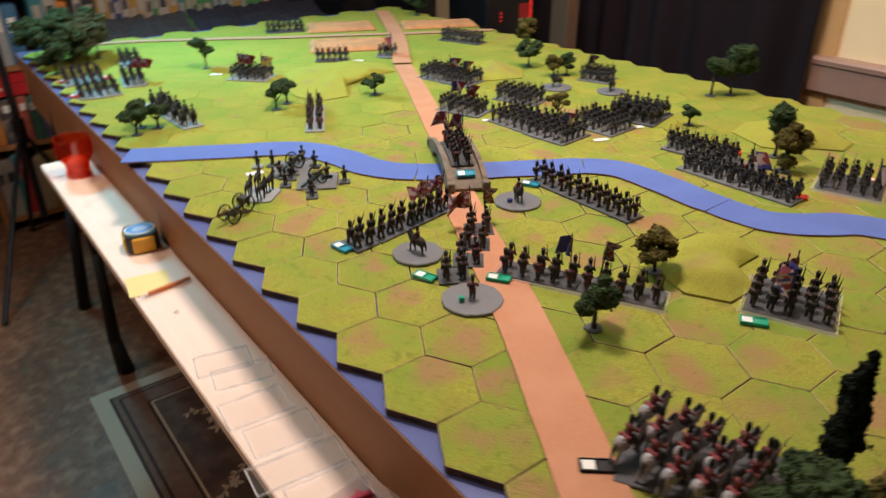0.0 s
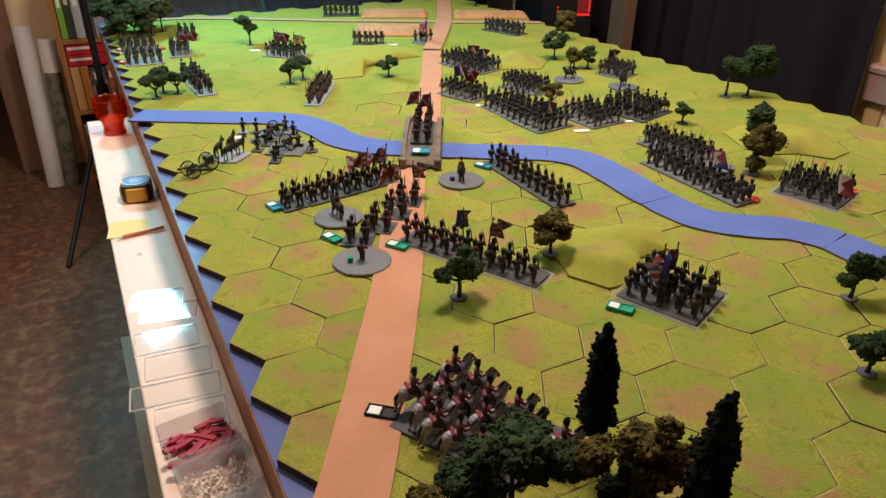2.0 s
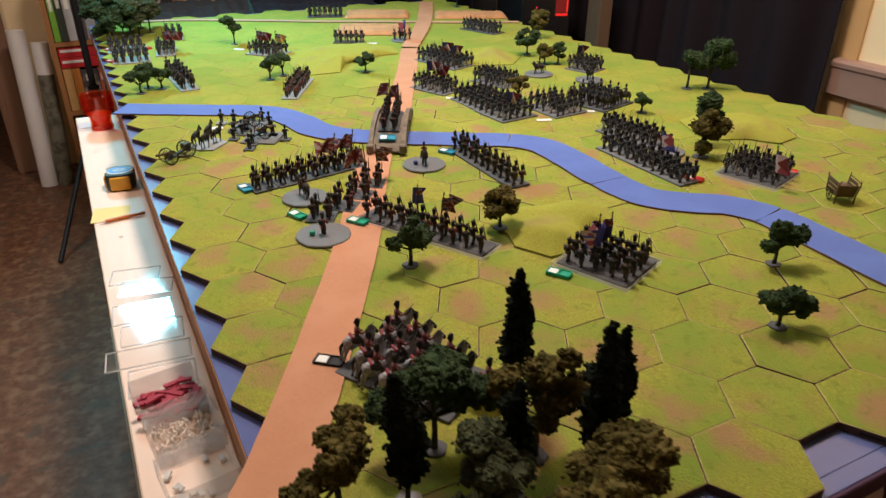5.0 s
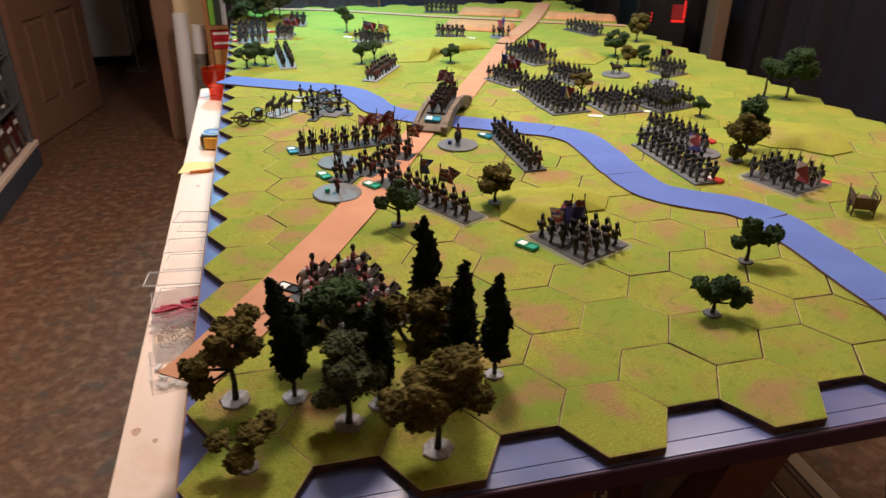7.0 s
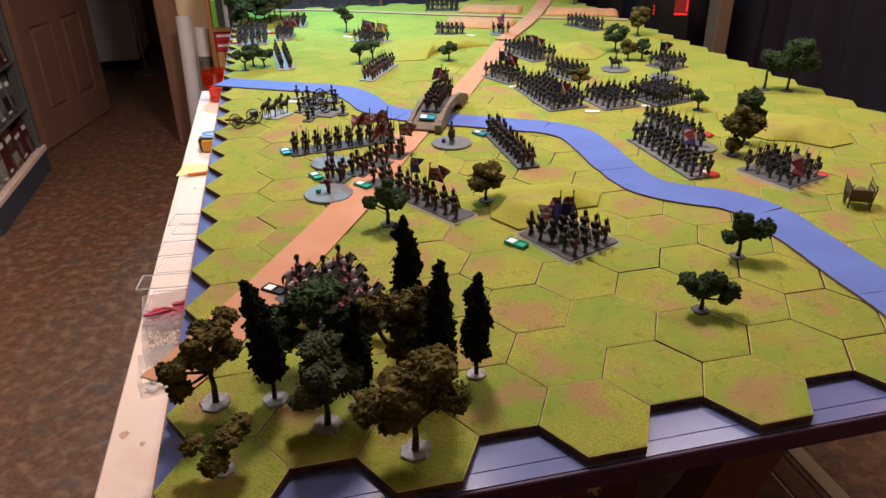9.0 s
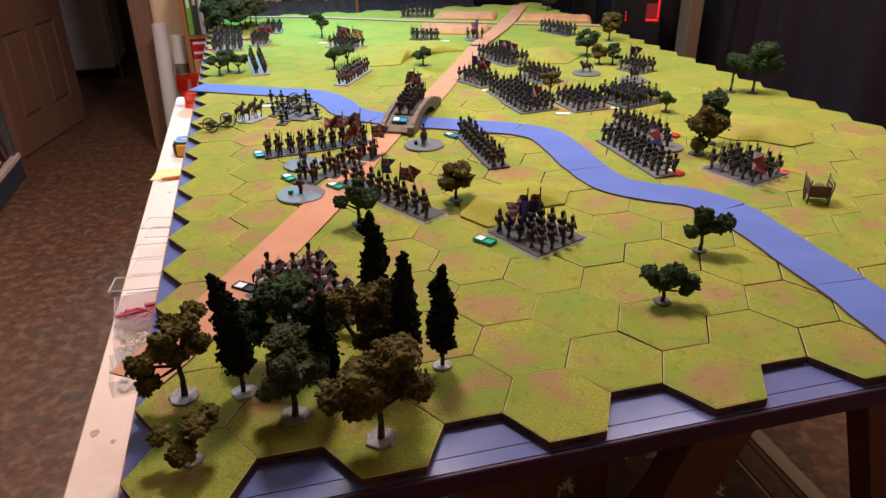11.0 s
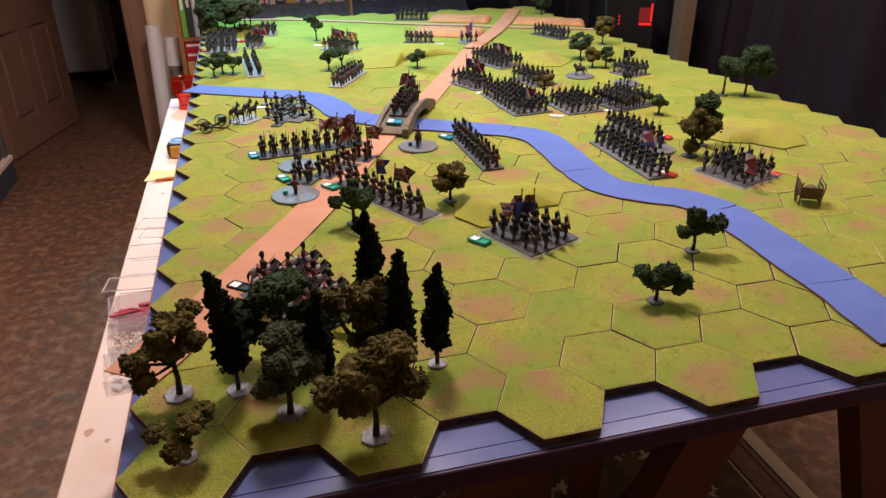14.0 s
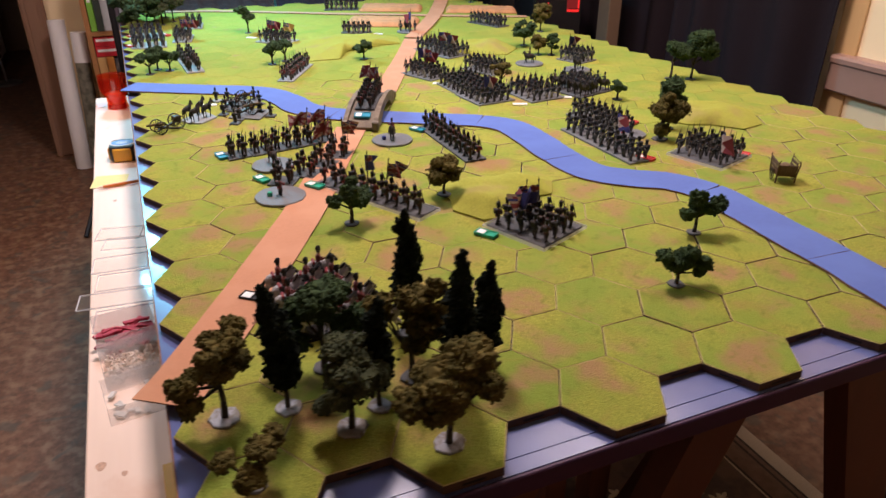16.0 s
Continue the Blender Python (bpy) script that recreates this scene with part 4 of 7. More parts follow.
def flag_mesh(kind, w=0.028, h=0.023, wave=1.5):
    """A furled cloth on a staff 60 mm long: slots red, white, blue, staff."""
    b = Build()
    n, m = 12, 10
    front = []
    for j in range(m + 1):
        for i in range(n + 1):
            u, v = i / n, j / m
            y = 0.0042 * wave * math.sin(u * 8 + v * 2.6) * (0.3 + u)
            front.append((u * w * (0.86 - 0.1 * v), y, 0.056 - h + v * h - 0.009 * u * u * (1 - 0.3 * v)))
    back = [(x, y + 0.0005, z) for x, y, z in front]

    def colour(u, v):
        if kind == "union":
            if abs(u - 0.5) < 0.09 or abs(v - 0.5) < 0.11:
                return 0
            if abs(u - 0.5) < 0.17 or abs(v - 0.5) < 0.21 or abs(abs(u - 0.5) - abs(v - 0.5)) < 0.12:
                return 1 if (int(u * 12) + int(v * 10)) % 3 else 0
            return 2
        if kind == "ensign":
            return (0 if abs(u - 0.2) < 0.06 or abs(v - 0.8) < 0.07 else 1 if (abs(u - 0.2) < 0.1 or abs(v - 0.8) < 0.12) else 2) if (u < 0.42 and v > 0.55) else 2
        if kind == "cross":
            return 0 if abs(u - 0.5) < 0.12 or abs(v - 0.5) < 0.14 else (0 if abs(abs(u - 0.5) - abs(v - 0.5)) < 0.1 else 1)
        if kind == "tricolour":
            return 2 if u < 0.34 else 1 if u < 0.67 else 0
        if kind == "lozenge":
            d = abs(u - 0.5) + abs(v - 0.5)
            return 1 if d < 0.42 else (0 if (u < 0.5) == (v < 0.5) else 2)
        if u < 0.40 and v > 0.52:
            return 1 if abs(u - 0.2) < 0.06 or abs(v - 0.76) < 0.06 else 2
        return 1 if kind == "red" and abs(u - 0.72) < 0.05 else 0

    for vs, fl in ((front, False), (back, True)):
        base = len(b.v)
        b.v += vs
        for j in range(m):
            for i in range(n):
                a = base + j * (n + 1) + i
                f = (a, a + 1, a + n + 2, a + n + 1)
                b.f.append(f if not fl else f[::-1])
                b.m.append(colour((i + 0.5) / n, (j + 0.5) / m))
    b.tube((-0.0008, 0.0, 0.010), (-0.0008, 0, 0.062), 0.0008, 0.0006, 5, 3)
    b.tube((-0.0008, 0, 0.062), (-0.0008, 0, 0.066), 0.0011, 0.0001, 5, 3)
    return b.mesh("flag_" + kind, [FLAG_RED, FLAG_WHITE if kind != "buff" else FLAG_GOLD, NAVY, MUSKET])


FLAGS = {k: flag_mesh(k) for k in ("union", "ensign", "cross", "tricolour", "lozenge", "red")}
BUFF = flag_mesh("red")
BUFF.materials[0] = FLAG_GOLD


def rounded(sx, sy, r, n=3):
    out = []
    for cx, cy, a0 in ((sx / 2 - r, sy / 2 - r, 0), (-sx / 2 + r, sy / 2 - r, 90), (-sx / 2 + r, -sy / 2 + r, 180), (sx / 2 - r, -sy / 2 + r, 270)):
        for k in range(n + 1):
            a = radians(a0 + 90 * k / n)
            out.append((cx + r * math.cos(a), cy + r * math.sin(a)))
    return out


def base_mesh(sx, sy, material, h=0.003):
    return Build().prism(rounded(sx, sy, 0.0015), 0, h, bevel=0.0006).mesh("base", material)


rng = random.Random(7)


def unit(x, y, heading, ranks, files, dr, df, meshes, label, stands=1, flags=(), material=BASE_GREY, z=ZT, skip=0.0, name="infantry_unit", group="infantry units",
         margin=0.008, bend=0.0, tray=False, step=0.0, lift=None):
    """A block of figures that faces heading (degrees from +x). Ranks run back from the front, files run across."""
    t = thing(name, (x, y, z + (0.0017 if tray else 0.0)), label, "toy soldiers", group, heading)
    depth, width = ranks * dr + margin, files * df
    per = width / stands
    for k in range(stands):
        yk = -width / 2 + per * (k + 0.5)
        o = part("base", base_mesh(depth, per - 0.0006, material), material, t)
        o.location = (bend * ((yk / width * 2) ** 2) + rng.uniform(-1, 1) * step, yk, (lift(0) if lift else 0))
        o.rotation_euler[2] = rng.uniform(-1, 1) * step * 12
    k = 0
    for i in range(ranks):
        for j in range(files):
            if rng.random() < skip:
                continue
            fx = depth / 2 - margin / 2 - dr * (i + 0.5) + rng.uniform(-0.0018, 0.0018)
            fy = -width / 2 + df * (j + 0.5) + rng.uniform(-0.0015, 0.0015)
            o = part("toy_soldier", meshes[rng.randrange(len(meshes))], None, t)
            o.location = (fx + bend * ((fy / width * 2) ** 2), fy, 0.0029 + (lift(fx) if lift else 0))
            o.rotation_euler[2] = rng.uniform(-0.22, 0.22)
            s = rng.uniform(0.97, 1.06)
            o.scale = (s * 1.14, s * 1.12, s)
            k += 1
    for kind, u, v, turn in flags:
        o = part("flag", BUFF if kind == "buff" else FLAGS[kind], None, t)
        o.location = (u * depth / 2, v * width / 2, 0.003 + (lift(u * depth / 2) if lift else 0))
        o.rotation_euler = (rng.uniform(-0.12, 0.12), rng.uniform(-0.12, 0.12), radians(turn - heading))
        o.scale = (1.5, 1.4, 1.05)
    if tray:
        tb = Build()
        w2, d2 = width / 2 + 0.004, depth / 2 + 0.004
        tb.box(-d2, d2, -w2, w2, -0.0016, -0.0001)
        part("movement_tray", tb, CLEAR, t, "clear plastic movement tray").visible_shadow = False
        e = Build().box(-d2 - 0.0005, -d2 + 0.001, -w2, w2, -0.0016, 0.003).box(d2 - 0.001, d2 + 0.0005, -w2, w2, -0.0016, 0.003).box(-d2 + 0.001, d2 - 0.001, -w2, -w2 + 0.001, -0.0016, 0.003).box(-d2 + 0.001, d2 - 0.001, w2 - 0.001, w2, -0.0016, 0.003)
        part("tray_rim", e, GLINT_RIM, t, "clear plastic rim with a painted pale glint").visible_shadow = False
    return t


REDS, DARKS = [RED_MARCH, DARK_MARCH, DARK_MARCH], [DARK_MARCH, DARK_MARCH, RED_MARCH]
BLUES = [BLUE_MARCH, BLUE_GREY, BLUE_GREY]
red_label = "red-coated toy infantry on dark grey bases"
blue_label = "dark blue toy infantry on grey base"
# near army
unit(0.281, 0.548, 29, 2, 10, 0.017, 0.0222, DARKS, "line of red-coated toy infantry with two flags in a clear tray", 4, (("ensign", 0.1, 0.12, 60), ("union", 0.1, -0.22, 20)), tray=True, skip=0.08)
unit(0.461, 0.352, 23, 4, 5, 0.0215, 0.0208, [DARK_MARCH, DARK_MARCH, BLUE_GREY], "block of dark-coated toy infantry with flags in a clear tray", 2, (("ensign", 0.30, 0.10, 190), ("union", -0.1, 0.35, 205)), tray=True)
unit(0.196, 0.842, 100, 2, 10, 0.019, 0.0213, DARKS, "long line of red-coated toy infantry on grey stands", 5, (("cross", 0.0, -0.45, 185), ("union", 0.0, -0.8, 180)), step=0.003)
for k, (x, y, a) in enumerate(((0.163, 0.668, 58), (0.207, 0.690, 50), (0.246, 0.722, 50), (0.282, 0.757, 58))):
    unit(x, y, a, 2, 2, 0.017, 0.022, REDS, red_label + " marching on the road", 1, (("cross", 0.3, 0.4, 140), ("union", 0.3, -0.5, 30)) if k == 3 else ())
unit(0.500, 0.745, 1, 2, 11, 0.017, 0.0205, DARKS, "long line of dark-coated toy infantry beside the river", 2)
for k, u in enumerate((0.40, 0.12, -0.16, -0.42)):
    col = unit(0, 0, 62, 2, 2, 0.0152, 0.021, DARKS, "red-coated toy infantry column crossing the stone bridge", 1, ((("cross", 0.2, 0.4, 95),), (("red", 0.2, -0.7, 80),), (), ())[k], margin=0.002)
    rise = (bridge_top(u + 0.1) - bridge_top(u - 0.1)) / (0.2 * 0.118)
    col.matrix_basis = pose(0.418 + u * 0.118 * math.cos(radians(62)), 0.985 + u * 0.118 * math.sin(radians(62)), ZT + 0.0036 + bridge_top(u), 0, 0, 62) @ pose(0, 0, 0, 0, -math.degrees(math.atan(rise)), 0)

# far army
unit(0.655, 1.258, 202, 4, 5, 0.0155, 0.023, BLUES, blue_label + " with a flag", 1, (("red", 0.2, 0.3, 10), ("tricolour", -0.3, -0.6, 0)), material=BASE_MID)
unit(0.806, 1.50, 196, 5, 8, 0.0165, 0.021, BLUES, blue_label + " beside the road", 2, (("tricolour", 0.6, 0.75, 20), ("lozenge", 0.4, 0.2, 10)), step=0.002, material=BASE_MID)
unit(0.700, 1.060, 184, 5, 10, 0.018, 0.0218, BLUES, blue_label + " in two wide stands", 2, (("tricolour", 0.6, 0.9, 15),), step=0.003, material=BASE_MID)
unit(0.822, 1.245, 200, 4, 6, 0.016, 0.0195, BLUES, blue_label + " behind other ranks", 1, material=BASE_MID)
unit(0.822, 0.982, 186, 5, 5, 0.0175, 0.0225, BLUES, blue_label + " by a card", 1, material=BASE_MID)
unit(1.118, 1.262, 200, 4, 5, 0.0175, 0.017, BLUES, blue_label + " under a tricolour flag", 1, (("tricolour", 0.0, -0.7, 10),), material=BASE_MID)
unit(0.770, 0.622, 182, 3, 10, 0.016, 0.0222, [BLUE_STAND, BLUE_GREY, BLUE_STAND], blue_label + " lining the river bank", 2, (("lozenge", -0.9, 0.1, 250),), material=BASE_MID)
unit(0.845, 0.752, 190, 3, 7, 0.0165, 0.0205, BLUES, blue_label + " in a second line", 1, material=BASE_MID)
unit(0.908, 0.492, 198, 4, 5, 0.0225, 0.0205, BLUES, blue_label + " with a red flag", 1, (("tricolour", 0.5, 0.75, 240),), tray=True)
unit(0.352, 1.412, 241, 9, 2, 0.0205, 0.0205, [DARK_MARCH, RED_MARCH], "column of brown-red toy infantry on a pale base", 1, (), BASE_PALE)
unit(0.39, 1.84, 222, 4, 5, 0.018, 0.022, BLUES, "toy infantry with buff and red flags on a pale base", 1, (("buff", 0.3, 0.6, 20), ("red", 0.2, -0.3, 10), ("red", 0.0, -0.6, 10)), BASE_PALE)
unit(0.662, 1.885, 240, 2, 6, 0.017, 0.0165, BLUES, "toy infantry line standing before an orange field", 1)
unit(1.138, 1.865, 200, 3, 7, 0.017, 0.022, BLUES, "toy infantry line on a grey base", 1)
unit(0.75, 2.375, 250, 3, 7, 0.018, 0.019, BLUES, "toy infantry block at the far edge", 1, z=ZT)
for y in (1.925, 2.08):
    unit(0.018, y, 265, 4, 5, 0.021, 0.020, BLUES, "toy infantry on pale grey stands near the table's edge", 5, (), BASE_PALE, step=0.004)
unit(0.122, 1.99, 260, 5, 3, 0.022, 0.019, BLUES, "toy infantry column with a red flag on a pale base", 1, (("red", 0.3, 0.8, 20), ("red", 0.2, 0.2, 20)), BASE_PALE)
unit(0.178, 2.21, 262, 4, 3, 0.026, 0.019, BLUES, "toy infantry column at the far wood", 1, (), BASE_PALE)


def riders(x, y, heading, spots, meshes, sx, sy, label, material=BASE_GREY, stands=1):
    t = thing("cavalry_unit", (x, y, ZT), label, "toy cavalry", "cavalry units", heading)
    for k in range(stands):
        o = part("base", base_mesh(sx, sy / stands - 0.0006, material), material, t)
        o.location = (0, -sy / 2 + sy / stands * (k + 0.5), 0)
    for u, v in spots:
        o = part("toy_rider", meshes[rng.randrange(len(meshes))], None, t)
        o.location = (u, v, 0.0029)
        o.rotation_euler[2] = rng.uniform(-0.3, 0.3) - (0.55 if stands == 3 else 0.0)
        o.scale = (0.93,) * 3 if stands == 3 else (0.84,) * 3
    return t


hv = radians(30)
near_cav = [(0.134, 0.317), (0.143, 0.288), (0.142, 0.262), (0.157, 0.234), (0.155, 0.211), (0.172, 0.181), (0.082, 0.304), (0.084, 0.276), (0.083, 0.252), (0.092, 0.228), (0.102, 0.206), (0.113, 0.294), (0.114, 0.264), (0.124, 0.238), (0.132, 0.208)]
cx0, cy0 = 0.125, 0.252
spots = [((px - cx0) * math.cos(hv) + (py - cy0) * math.sin(hv), -(px - cx0) * math.sin(hv) + (py - cy0) * math.cos(hv)) for px, py in near_cav]
riders(cx0, cy0, 30, spots, [RIDER_CHARGE] * 10 + [RIDER_CHARGE_DARK], 0.090, 0.144, "red-coated toy cavalry on grey horses, dark grey bases", stands=3)
riders(0.945, 0.985, 196, [(u, v) for u in (-0.036, 0.002, 0.036) for v in (-0.046, -0.022, 0.004, 0.026, 0.048)], [RIDER_BLUE, RIDER_BLUE, RIDER_BROWN], 0.120, 0.12, "dark toy cavalry on brown horses, grey base", stands=1)
riders(0.104, 1.635, 273, [(0.100, -0.012), (0.100, 0.012), (0.055, -0.012), (0.058, 0.012), (0.012, -0.012), (0.010, 0.012), (-0.035, -0.012), (-0.032, 0.012), (-0.080, 0.012), (-0.078, -0.012)], [RIDER_BROWN, RIDER_BLUE], 0.25, 0.046, "dark toy cavalry column on pale bases", BASE_PALE, 2)


def command(x, y, r, mesh, heading, label, cube=None, tilt=0.0):
    t = thing("command_disc", (x, y, ZT), label, "toy figure stand", "command discs", heading)
    n = 40
    b = Build()
    rad = lambda i, rr: rr * (1 + 0.012 * math.sin(i * 2.3) + 0.010 * math.sin(i * 5.1))
    b.loft([[(rad(i, q) * math.cos(2 * math.pi * i / n), rad(i, q) * math.sin(2 * math.pi * i / n), z) for i in range(n)] for q, z in ((r * 0.99, 0), (r, 0.001), (r, 0.0032), (r * 0.975, 0.0042))])
    part("disc", b, DISC_GREY, t)
    if mesh:
        o = part("toy_figure", mesh, None, t)
        o.location = (0.0, 0.0, 0.0041)
        o.scale = (0.80,) * 3 if mesh.name.startswith("toy_rider") else (1.1, 1.1, 1.0)
    if cube:
        o = part("dice", Build().box(-0.0035, 0.0035, -0.0035, 0.0035, 0, 0.007, bevel=0.0008), cube, t)
        o.matrix_basis = pose(*Matrix.Rotation(-radians(heading), 3, "Z") @ Vector((-0.016, 0.002, 0.0042)), 0, 0, 20)
    return t


command(0.145, 0.606, 0.040, RED_STAND, 40, "single red-coated toy officer on a round grey disc", GREEN)
command(0.162, 0.750, 0.037, RIDER_BROWN, 100, "mounted dark toy officer on a round grey disc")
command(0.401, 0.798, 0.039, RIDER_RED, 248, "mounted red-coated toy officer on a round grey disc", NAVY)
command(0.968, 1.266, 0.038, RIDER_BROWN, 160, "mounted toy officer on a round grey disc")
command(0.850, 0.650, 0.030, BLUE_STAND, 200, "toy officer on a round grey disc", RED)
command(1.05, 1.155, 0.036, RIDER_BLUE, 200, "mounted toy officer on a round grey disc")
staff = command(0.825, 1.835, 0.036, RIDER_BLUE, 210, "mounted toy officer with foot escort on a grey disc")
for u, v in ((0.012, 0.020), (-0.016, 0.018), (-0.014, -0.020), (0.016, -0.018)):
    o = part("toy_soldier", BLUE_GREY, None, staff)
    o.location, o.rotation_euler[2] = (u, v, 0.0041), rng.uniform(-0.4, 0.4)
o = part("flag", FLAGS["tricolour"], None, staff)
o.location, o.scale = (0.0, 0.012, 0.004), (1.2, 1.2, 1.1)


def counter(x, y, turn, colour, word, z=ZT):
    t = thing("unit_counter", (x, y, z), word + " plastic status counter with a white card square", "counter", "status counters", turn)
    b = Build().box(-0.0165, 0.0165, -0.0085, 0.0085, 0, 0.0035, bevel=0.0012)
    for x0, x1 in ((-0.0165, -0.0145), (-0.001, 0.001), (0.0145, 0.0165)):
        b.box(x0, x1, -0.0085, 0.0085, 0.0034, 0.0052, bevel=0.0006)
    for y0, y1 in ((-0.0085, -0.0068), (0.0068, 0.0085)):
        b.box(-0.0145, 0.0145, y0, y1, 0.0034, 0.0052, bevel=0.0006)
    part("body", b, colour, t)
    part("card", Build().box(-0.0138, -0.0016, -0.006, 0.006, 0.0035, 0.0046, bevel=0.0003), WHITE, t, "white card")
    return t


counter(0.386, 0.358, -55, GREEN, "green")
counter(0.205, 0.623, -55, GREEN, "green", ZT + 0.0023)
counter(0.131, 0.690, -70, GREEN, "green")
counter(0.084, 0.832, -80, BLUE, "cyan-blue")
counter(0.470, 0.840, -62, BLUE, "cyan-blue")
cb = counter(0.376, 0.906, -28, BLUE, "cyan-blue", ZT + 0.0040 + bridge_top(-0.74))
cb.matrix_basis = cb.matrix_basis @ pose(0, 0, 0, 16, 0, 0)
counter(0.052, 0.312, -40, BLACK, "black")
counter(0.899, 0.717, -65, RED, "red")
counter(0.791, 0.525, -65, RED, "red")
counter(0.969, 0.477, -65, RED, "red")
counter(-0.035, 1.925, -60, RED, "red")
counter(-0.028, 2.09, -60, RED, "red")
counter(0.076, 2.07, -60, RED, "red")


def card(x, y, turn, sx=0.032, sy=0.014):
    solid("label_card", Build().box(-sx / 2, sx / 2, -sy / 2, sy / 2, 0, 0.002, bevel=0.0004), WHITE, "small blank white card beside a unit", "card", "label cards", place=pose(x, y, ZT, 0, 0, turn))


for q in ((0.752, 0.925, -20), (0.876, 0.935, -25), (0.325, 1.93, -40), (0.605, 1.30, -40), (0.655, 1.165, -30), (0.72, 1.835, -30), (0.105, 1.185, -10)):
    card(*q)


# ---- guns, limber and team ----
def wheel(r, n=12):
    b = Build()
    ring = lambda rr, y: [(rr * math.cos(2 * math.pi * i / 24), y, rr * math.sin(2 * math.pi * i / 24)) for i in range(24)]
    b.loft([ring(r, -0.001), ring(r, 0.001), ring(r * 0.87, 0.001), ring(r * 0.87, -0.001), ring(r, -0.001)], cap=False)
    spoke = Build().tube((0.001, 0, 0), (r * 0.9, 0, 0), 0.0006, n=4).mesh("spoke", MUSKET)
    hub = Build().tube((0, -0.0024, 0), (0, 0.0024, 0), 0.0018, n=8).mesh("hub", MUSKET)
    return b.mesh("wheel", MUSKET), spoke, hub


WHEEL = wheel(0.0135)


def add_wheel(t, place):
    """A spoked wheel: the rim, with its hub and each spoke under it."""
    o = part("wheel", WHEEL[0], None, t)
    o.matrix_basis = place
    part("hub", WHEEL[2], None, o)
    for k in range(12):
        part("spoke", WHEEL[1], None, o).rotation_euler[1] = 2 * math.pi * k / 12


def gun(x, y, heading, label, barrel=True, z=ZT):
    t = thing("field_gun" if barrel else "limber", (x, y, z), label, "toy cannon", "guns and limbers", heading)
    for s in (1, -1):
        add_wheel(t, pose(0, s * 0.0115, 0.0135))
    part("axle", Build().tube((0, -0.012, 0.0135), (0, 0.012, 0.0135), 0.0012, n=6), MUSKET, t)
    part("trail", Build().loft([[(0.006, -0.004, 0.013), (0.006, 0.004, 0.013), (0.006, 0.004, 0.017), (0.006, -0.004, 0.017)], [(-0.040, -0.002, 0.0005), (-0.040, 0.002, 0.0005), (-0.040, 0.002, 0.0035), (-0.040, -0.002, 0.0035)]]), MUSKET, t)
    if barrel:
        part("barrel", Build().path([(-0.014, 0, 0.0175), (-0.012, 0, 0.0178), (0.006, 0, 0.0192), (0.022, 0, 0.0204), (0.023, 0, 0.0205)], [0.0014, 0.0034, 0.0028, 0.0022, 0.0027], 10), BRASS, t, "bronze barrel", True)
    else:
        part("chest", Build().box(-0.007, 0.007, -0.008, 0.008, 0.015, 0.024, bevel=0.001), MUSKET, t, "dark ammunition chest")
    return t


gun(-0.010, 1.018, 200, "dark toy field gun on spoked wheels, trailing a limber")
gun(0.026, 1.048, 22, "dark toy limber hitched to a gun", False)
gun(0.178, 1.075, 12, "dark bronze toy cannon on a pale base", True, ZT + 0.003)
gun(0.178, 1.165, 12, "dark bronze toy cannon on a pale base", True, ZT + 0.003)
for (x, y, sx, sy) in ((0.178, 1.08, 0.072, 0.07), (0.172, 1.166, 0.07, 0.07)):
    solid("gun_base", Build().prism(rounded(sx, sy, 0.002), 0, 0.003, bevel=0.0006), BASE_MID, "flat grey base under a toy gun", "base", "gun bases", place=pose(x, y, ZT, 0, 0, 58))
team = thing("horse_team", (0.074, 1.088, ZT), "two pairs of dark toy horses on a pale base", "toy horses", turn=40)
part("base", Build().prism([(0.038, 0.016), (0.022, 0.030), (-0.030, 0.024), (-0.038, -0.006), (-0.026, -0.030), (0.024, -0.026)], 0, 0.003, bevel=0.0006), BASE_PALE, team)
for u, v, turn in ((0.017, 0.013, 0.12), (0.012, -0.012, -0.1), (-0.021, 0.011, 0.05), (-0.024, -0.013, -0.15)):
    o = part("toy_horse", PACK_HORSE, None, team)
    o.location, o.scale = (u, v, 0.0029), (0.66, 0.74, 0.98)
    o.rotation_euler[2] = turn


def gunner(x, y, heading, mesh, pale=False):
    t = thing("gunner_stand", (x, y, ZT), "toy gunner on a small square base", "toy soldier", "gunners", heading)
    part("base", base_mesh(0.02, 0.02, BASE_PALE if pale else BASE_GREY), None, t)
    o = part("toy_soldier", mesh, None, t)
    o.location, o.scale = (0, 0, 0.0029), (0.95, 0.95, 0.86)


for q in ((0.124, 1.213, 60, BLUE_STAND, True), (0.124, 1.097, 60, BLUE_STAND, False), (0.138, 1.025, 60, BLUE_STAND, False), (0.150, 1.05, 60, BLUE_STAND, False), (0.216, 1.05, 60, BLUE_STAND, False),
          (0.135, 1.14, 20, DARK_LEVEL, False), (0.200, 1.085, 60, BLUE_STAND, False), (0.160, 1.145, 300, DARK_LEVEL, False), (0.205, 1.19, 40, BLUE_STAND, False), (0.148, 1.20, 40, BLUE_STAND, False), (0.21, 1.15, 40, BLUE_STAND, False), (0.146, 1.12, 60, BLUE_GREY, False)):
    gunner(*q)


